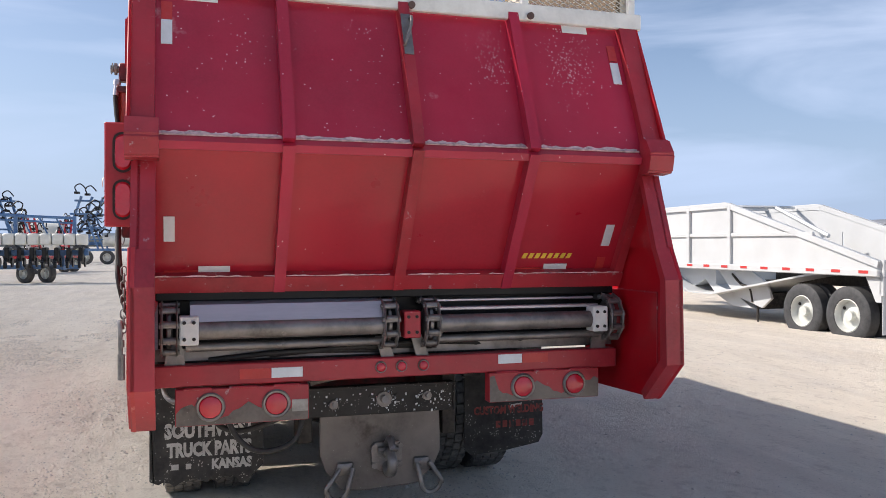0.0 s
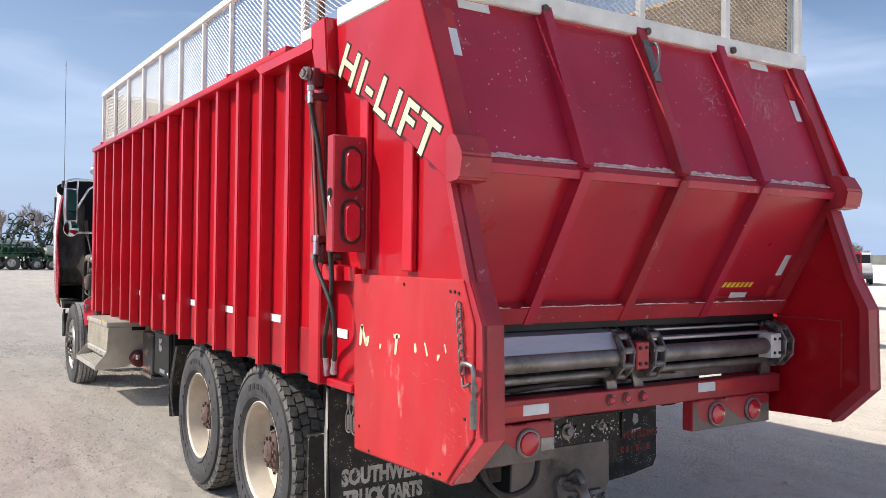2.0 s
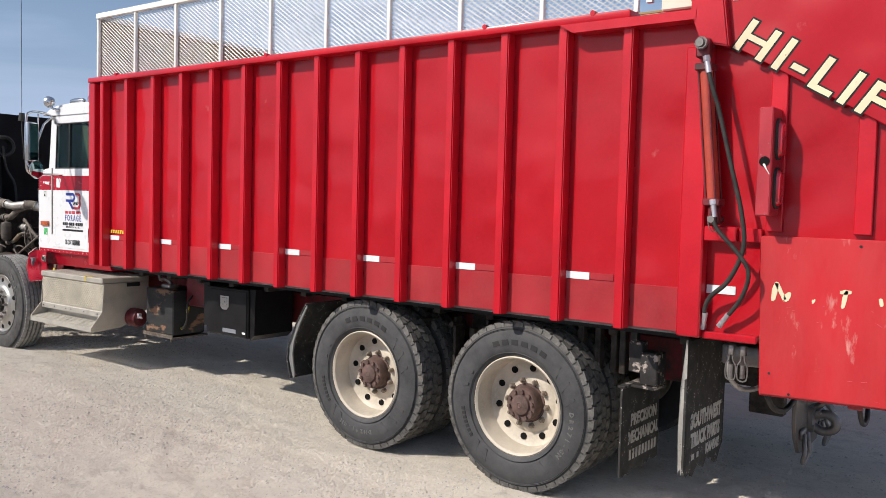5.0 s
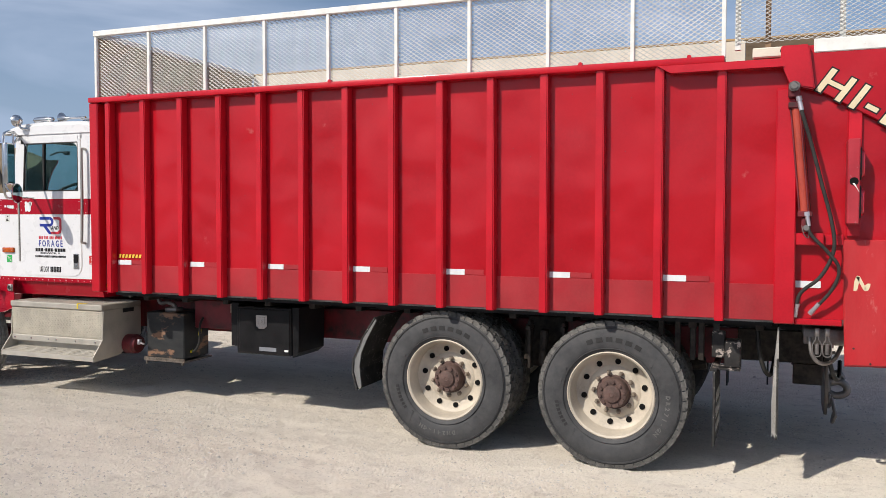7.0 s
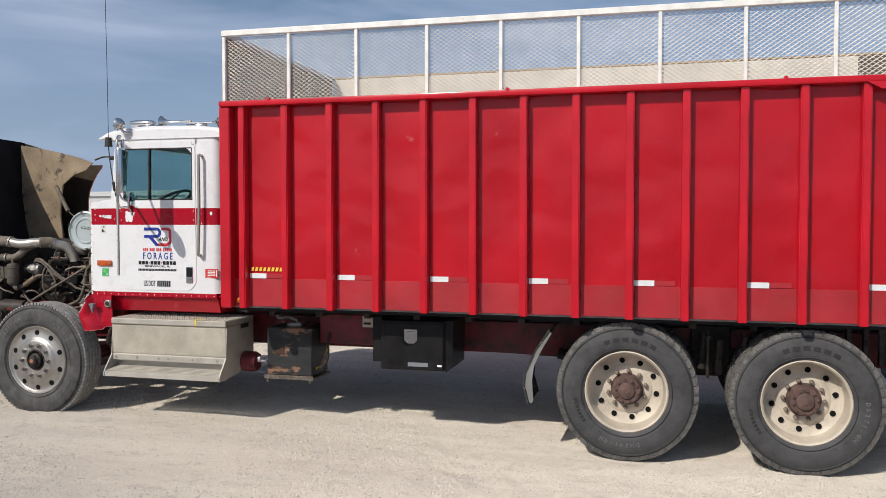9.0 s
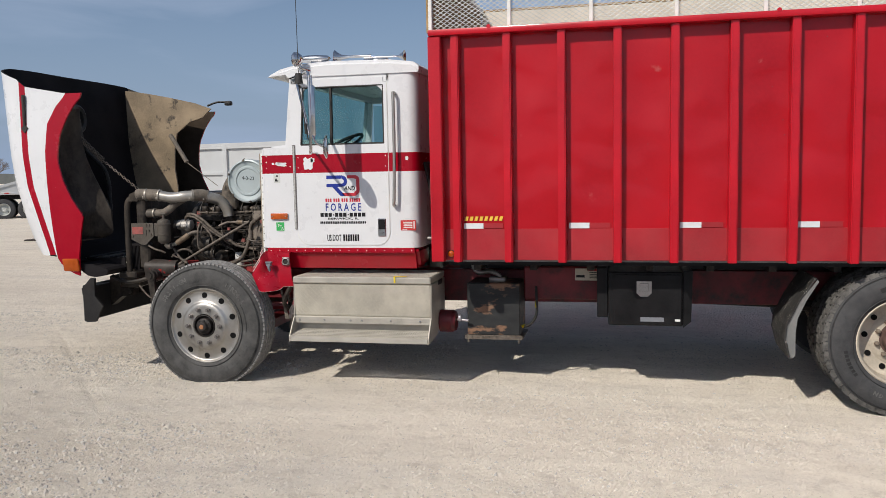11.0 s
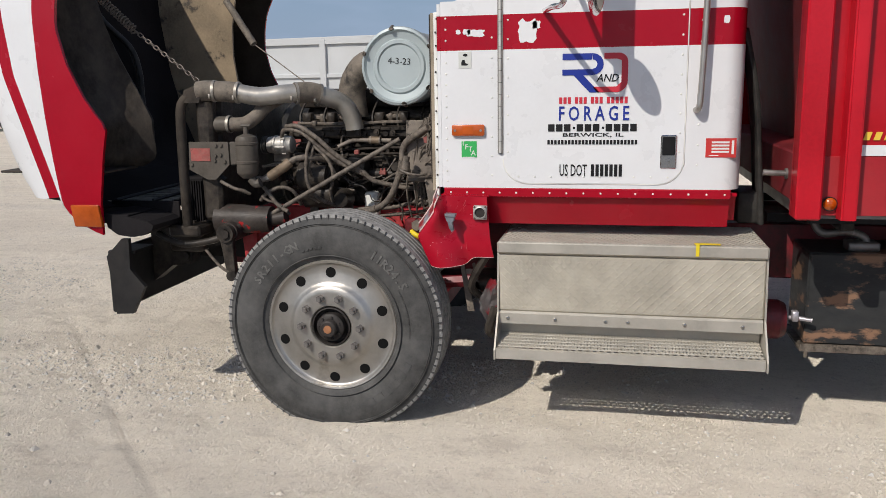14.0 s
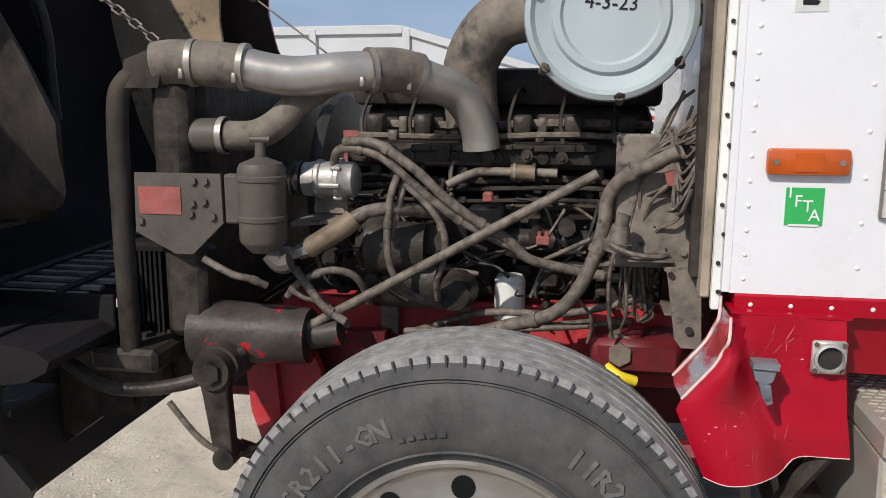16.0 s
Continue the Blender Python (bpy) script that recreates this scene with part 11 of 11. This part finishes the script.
def far_truck(at, turn, paint, label):
    t = thing("parked_truck", (0, 0, 0), label, "truck", group="far parked trucks")
    bm = bmesh.new()
    prism(bm, [(0, 0.7), (0, 1.45), (1.3, 1.65), (1.5, 1.7), (1.8, 2.5), (2.0, 2.62), (3.2, 2.62), (3.2, 0.8), (1.4, 0.8)], "x", 0.1, 2.2)
    bmesh.ops.bevel(bm, geom=bm.edges[:], offset=0.05, segments=2, affect="EDGES")
    part("cab", bm, paint, t, smooth=40)
    bm = bmesh.new()
    prism(bm, [(1.62, 1.75), (1.86, 2.4), (2.7, 2.4), (2.7, 1.75)], "x", 0.08, 2.22)
    prism(bm, [(1.47, 1.72), (1.50, 1.72), (1.80, 2.44), (1.77, 2.44)], "x", 0.2, 2.1)
    part("window", bm, BLACK_STEEL, t)
    bm = bmesh.new()
    box(bm, (0.3, 3.2, 0.6), (2.0, 7.0, 0.85))
    box(bm, (0.1, -0.15, 0.45), (2.2, 0.05, 0.75), bevel=0.03)
    part("chassis_frame", bm, STEEL, t)
    for y in (0.75, 5.2, 6.4):
        for x, flip in ((0.2, 0), (2.1, 1)):
            small_wheel(t, Matrix.Translation((x, y, 0.5)) @ pose(0, 0, 0, 0, 0, 180 * flip), r=0.5, w_=0.3, rim=ALU)
    t.matrix_basis = Matrix.Translation(at) @ pose(0, 0, 0, 0, 0, turn)
    return t


far_truck((58.5, 33.0, -0.09), -58.0, FAR_RED, "dark red road tractor parked far off")
far_truck((62.5, 34.5, -0.09), -58.0, WHITE_TRAILER, "white road tractor parked far off")
far_truck((56.0, 37.5, -0.09), -58.0, WHITE_TRAILER, "white road tractor beside a red one")


def planter(at, turn, paint, hop_paint, tall, label, n=14, bulk=False):
    """Folded row-crop planter: tool bar, seed boxes, rows of disc units, transport wheels."""
    t = thing("planter_implement", (0, 0, 0), label, "farm implement", group="parked implements")
    L = n * 0.5
    bm = bmesh.new()
    box(bm, (0, -0.12, 1.25), (L, 0.12, 1.5), bevel=0.02)
    box(bm, (0.3, 0.9, 0.62), (L * 0.92, 1.1, 0.8))
    for k in range(4):
        x = 0.6 + k * L / 4
        box(bm, (x, -0.1, 0.6), (x + 0.1, 1.0, 0.75))
        box(bm, (x, 0.0, 0.6), (x + 0.12, 0.14, 1.3))
    part("tool_bar", bm, paint, t)
    bm = bmesh.new()
    if tall:
        for x in (0.2 * L, 0.55 * L, 0.9 * L):
            box(bm, (x, 0.2, 2.2), (x + 0.14, 0.36, 3.05))
        tube(bm, [(0.15 * L, 0.3, 3.15), (0.92 * L, 0.3, 2.95)], 0.07, seg=6, per=2)
        tube(bm, [(0.2 * L, 0.3, 2.95), (0.92 * L, 0.3, 2.72)], 0.05, seg=6, per=2)
        for k in range(7):
            tube(bm, [(0.2 * L + k * 0.1 * L, 0.3, 2.95), (0.25 * L + k * 0.1 * L, 0.3, 2.2)], 0.035, seg=5, per=2)
    else:
        box(bm, (0.1, 0.2, 1.5), (L - 0.1, 0.34, 1.62))
    part("wing_frame", bm, paint, t)
    for k in range(n):
        bm = bmesh.new()
        x = 0.03 + 0.5 * k
        z = 1.72 if tall else 1.65
        if not bulk:
            box(bm, (x, -0.5, z), (x + 0.46, 0.05, z + 0.52), bevel=0.05)
            part("seed_box", bm, hop_paint, t, smooth=40)
            bm = bmesh.new()
        cyl(bm, (x + 0.10, -0.45, 0.98), (x + 0.13, -0.45, 0.98), 0.26, seg=18)
        cyl(bm, (x + 0.30, -0.1, 0.95), (x + 0.36, -0.1, 0.95), 0.22, seg=18)
        box(bm, (x + 0.12, -0.65, 1.0), (x + 0.30, 0.1, 1.62), bevel=0.03)
        tube(bm, [(x + 0.2, -0.5, 1.2), (x + 0.2, -0.85, 0.95), (x + 0.2, -0.9, 0.8)], 0.05, seg=6)
        cyl(bm, (x + 0.15, -0.85, 0.85), (x + 0.25, -0.85, 0.85), 0.16, seg=14)
        part("row_unit", bm, BLACK_STEEL, t, smooth=40)
    for x in (0.25 * L, 0.42 * L, 0.72 * L, 0.9 * L) if not tall else (L * 0.60, L * 0.73, 0.2 * L):
        small_wheel(t, Matrix.Translation((x, 0.9, 0.42)) @ pose(0, 0, 0, 0, 0, 55), r=0.44, w_=0.3, rim=SEED_BOX)
    for k in range(4 if bulk else 0):
        x = 0.1 + L / 4 * k
        bm = bmesh.new()
        prism(bm, [(x, 2.5), (x + 0.35, 2.05), (x + 1.05, 2.05), (x + 1.4, 2.5), (x + 1.42, 3.35), (x - 0.02, 3.35)], "y", -0.5, 0.7)
        bmesh.ops.bevel(bm, geom=bm.edges[:], offset=0.08, segments=2, affect="EDGES")
        hop = part("bulk_hopper", bm, hop_paint, t, "yellow plastic bulk seed hopper", smooth=40)
        bm = bmesh.new()
        box(bm, (x + 0.25, -0.3, 3.352), (x + 1.15, 0.5, 3.46), bevel=0.04)
        part("lid", bm, BLACK_STEEL, hop)
        bm = bmesh.new()
        for dx in (0.3, 1.0):
            box(bm, (x + dx, -0.1, 1.5), (x + dx + 0.1, 0.0, 2.2))
        parts("hopper_leg", bm, paint, t)
    t.matrix_basis = Matrix.Translation(at) @ pose(0, 0, 0, 0, 0, turn)
    return t


planter((-10.6, 35.2, -0.09), -2.0, BLUE_PAINT, SEED_BOX, True, "blue folded planter with a row of white seed boxes")


def cultivator(at, turn, paint, label, seed, big=1.0):
    """Folded field cultivator: wings upright with spring shanks and sweeps."""
    r_ = random.Random(seed)
    t = thing("field_cultivator", (0, 0, 0), label, "farm implement", group="parked implements")
    bm = bmesh.new()
    for y in (0, 0.8, 1.6):
        box(bm, (-2.4, y, 0.8), (2.4, y + 0.12, 0.95))
    for x in (-2.3, -1, 0.4, 1.8):
        box(bm, (x, 0, 0.82), (x + 0.1, 1.7, 0.93))
    part("main_frame", bm, paint, t)
    for x in (-1.5, 1.3):
        bm = bmesh.new()
        for k in range(3):
            tube(bm, [(x + 0.3 * k, 0.2 + 0.5 * k, 0.9), (x + 0.7 * (1 if x > 0 else -1) + 0.3 * k, 0.3 + 0.5 * k, 3.0)], 0.06, seg=6, per=2)
        for z in (1.5, 2.2, 2.8):
            xx = x + 0.7 * (1 if x > 0 else -1) * (z - 0.9) / 2.1
            tube(bm, [(xx - 0.2, 0.2, z), (xx + 0.9, 1.4, z)], 0.05, seg=6, per=2)
        part("wing_frame", bm, paint, t)
        for k in range(16):
            bm = bmesh.new()
            z = r_.uniform(1.4, 3.3)
            xx = x + 0.7 * (1 if x > 0 else -1) * (z - 0.9) / 2.1 + r_.uniform(-0.2, 0.9)
            y = r_.uniform(0.1, 1.5)
            s = r_.choice((-1, 1))
            tube(bm, [(xx, y, z), (xx + 0.25 * s, y, z + 0.25), (xx + 0.5 * s, y, z + 0.12), (xx + 0.42 * s, y, z - 0.12)], 0.03, seg=5, per=3)
            box(bm, (xx + 0.3 * s, y - 0.1, z - 0.2), (xx + 0.5 * s, y + 0.1, z - 0.1))
            part("shank", bm, BLACK_STEEL, t)
    for x in (-2.2, -1.0, 0.9, 2.0):
        small_wheel(t, Matrix.Translation((x, 0.2, 0.42)) @ pose(0, 0, 0, 0, 0, 80), r=0.42, w_=0.35, rim=SEED_BOX)
    bm = bmesh.new()
    cyl(bm, (-1.2, 0.9, 1.5), (1.0, 0.9, 1.5), 0.4, seg=14)
    part("tank", bm, SEED_BOX, t, smooth=40)
    t.matrix_basis = Matrix.Translation(at) @ pose(0, 0, 0, 0, 0, turn) @ Matrix.Scale(big, 4)
    return t


cul = cultivator((-4.0, 72.0, -0.09), 8.0, BLUE_PAINT, "blue folded field cultivator with upright wings", 3, 1.45)
tagged(copy_thing(cul, Matrix.Translation((-12.5, 80.0, -0.09)) @ pose(0, 0, 0, 0, 0, -15) @ Matrix.Scale(1.45, 4)), "blue folded field cultivator beside another")
cultivator((-6.6, 50.0, -0.09), 70.0, FAR_RED, "dark red folded tillage implement behind the blue planter", 7, 1.1)
planter((-0.9, 88.0, -0.09), 4.0, GREEN_PAINT, YELLOW_PAINT, False, "green planter with large yellow seed hoppers", n=13, bulk=True)
planter((6.0, 86.0, -0.09), -10.0, GREEN_PAINT, GREEN_PAINT, False, "dark green planter bar across the lot", n=10)
gcul = cultivator((11.5, 84.0, -0.09), 20.0, GREEN_PAINT, "dark green folded implement near the trees", 9, 1.25)
for gx_, gy_, ga_ in ((3.6, 83.0, -12), (7.4, 85.0, 6), (15.4, 82.0, 30)):
    tagged(copy_thing(gcul, Matrix.Translation((gx_, gy_, -0.09)) @ pose(0, 0, 0, 0, 0, ga_) @ Matrix.Scale(1.25, 4)), "dark green folded cultivator in a row of implements")
bm = bmesh.new()
box(bm, (0, -0.2, 0.6), (4.5, 1.0, 0.8), bevel=0.03)
cyl(bm, (0.2, -0.2, 0.55), (4.4, -0.2, 0.55), 0.32, seg=14)
vs = bm.verts[:]
bmesh.ops.transform(bm, matrix=Matrix.Translation((-0.4, 78.0, -0.08)), verts=vs)
single("header_platform", bm, YELLOW_PAINT, "dull yellow low machine before the planters", "farm implement", smooth=40)


def bare_tree(at, h, seed, group="bare trees"):
    """Leafless tree: tapered trunk and a crown of many thin twigs."""
    r_ = random.Random(seed)
    t = thing("bare_tree", (0, 0, 0), "leafless grey tree on the horizon", "tree", group=group)
    bt, bc = bmesh.new(), bmesh.new()

    def grow(p, d, ln, r, depth):
        mid = p + d * ln * 0.5 + Vector((r_.uniform(-1, 1), r_.uniform(-1, 1), 0)) * ln * 0.06
        e = p + d * ln
        cyl(bt if depth < 2 else bc, p, mid, r, r * 0.8, seg=5 if depth < 2 else 3, caps=False)
        cyl(bt if depth < 2 else bc, mid, e, r * 0.8, r * 0.62, seg=5 if depth < 2 else 3, caps=False)
        if depth == 5 or len(bc.verts) > 16000:
            return
        for k in range(4):
            nd = (d + Vector((r_.uniform(-1, 1), r_.uniform(-1, 1), r_.uniform(-0.25, 0.7))) * 0.75).normalized()
            grow(p + d * ln * r_.uniform(0.55, 1.0), nd, ln * r_.uniform(0.6, 0.8), r * 0.55, depth + 1)

    grow(Vector((0, 0, 0)), Vector((0, 0, 1)), h * 0.28, h * 0.028, 0)
    part("trunk", bt, BARK, t)
    part("crown", bc, BARK, t)
    t.matrix_basis = Matrix.Translation(at)
    return t


tr = bare_tree((17.0, 148.0, -0.1), 13.0, 2)
for x, y, s in ((12.0, 155.0, 40), (24.0, 150.0, 170), (128.0, 84.0, 250), (138.0, 78.0, 10), (120.0, 92.0, 90), (98.0, 92.5, 120), (94.0, 96.5, 200), (30.0, 160.0, 310), (20.5, 140.0, 75), (34.0, 146.0, 130)):
    copy_thing(tr, Matrix.Translation((x, y, -0.1)) @ pose(0, 0, 0, 0, 0, s) @ Matrix.Scale(0.55 if x > 90 else 1.0, 4))

# far field edge and tree line on the horizon
rng = random.Random(12)
bm = bmesh.new()
n = 220
ringv = []
for k in range(n):
    a_ = 2 * math.pi * k / n
    R = 620
    h = 5.5 + 3.0 * noise.noise((math.cos(a_) * 6, math.sin(a_) * 6, 1.0)) + 1.6 * rng.random()
    ringv.append((bm.verts.new((R * math.cos(a_), R * math.sin(a_), -2)), bm.verts.new((R * math.cos(a_), R * math.sin(a_), max(1.5, h)))))
for k in range(n):
    a, b = ringv[k], ringv[(k + 1) % n]
    bm.faces.new((a[0], b[0], b[1], a[1]))
single("backdrop", bm, HILL, "low grey tree line on the horizon", "tree line", kind="structure")
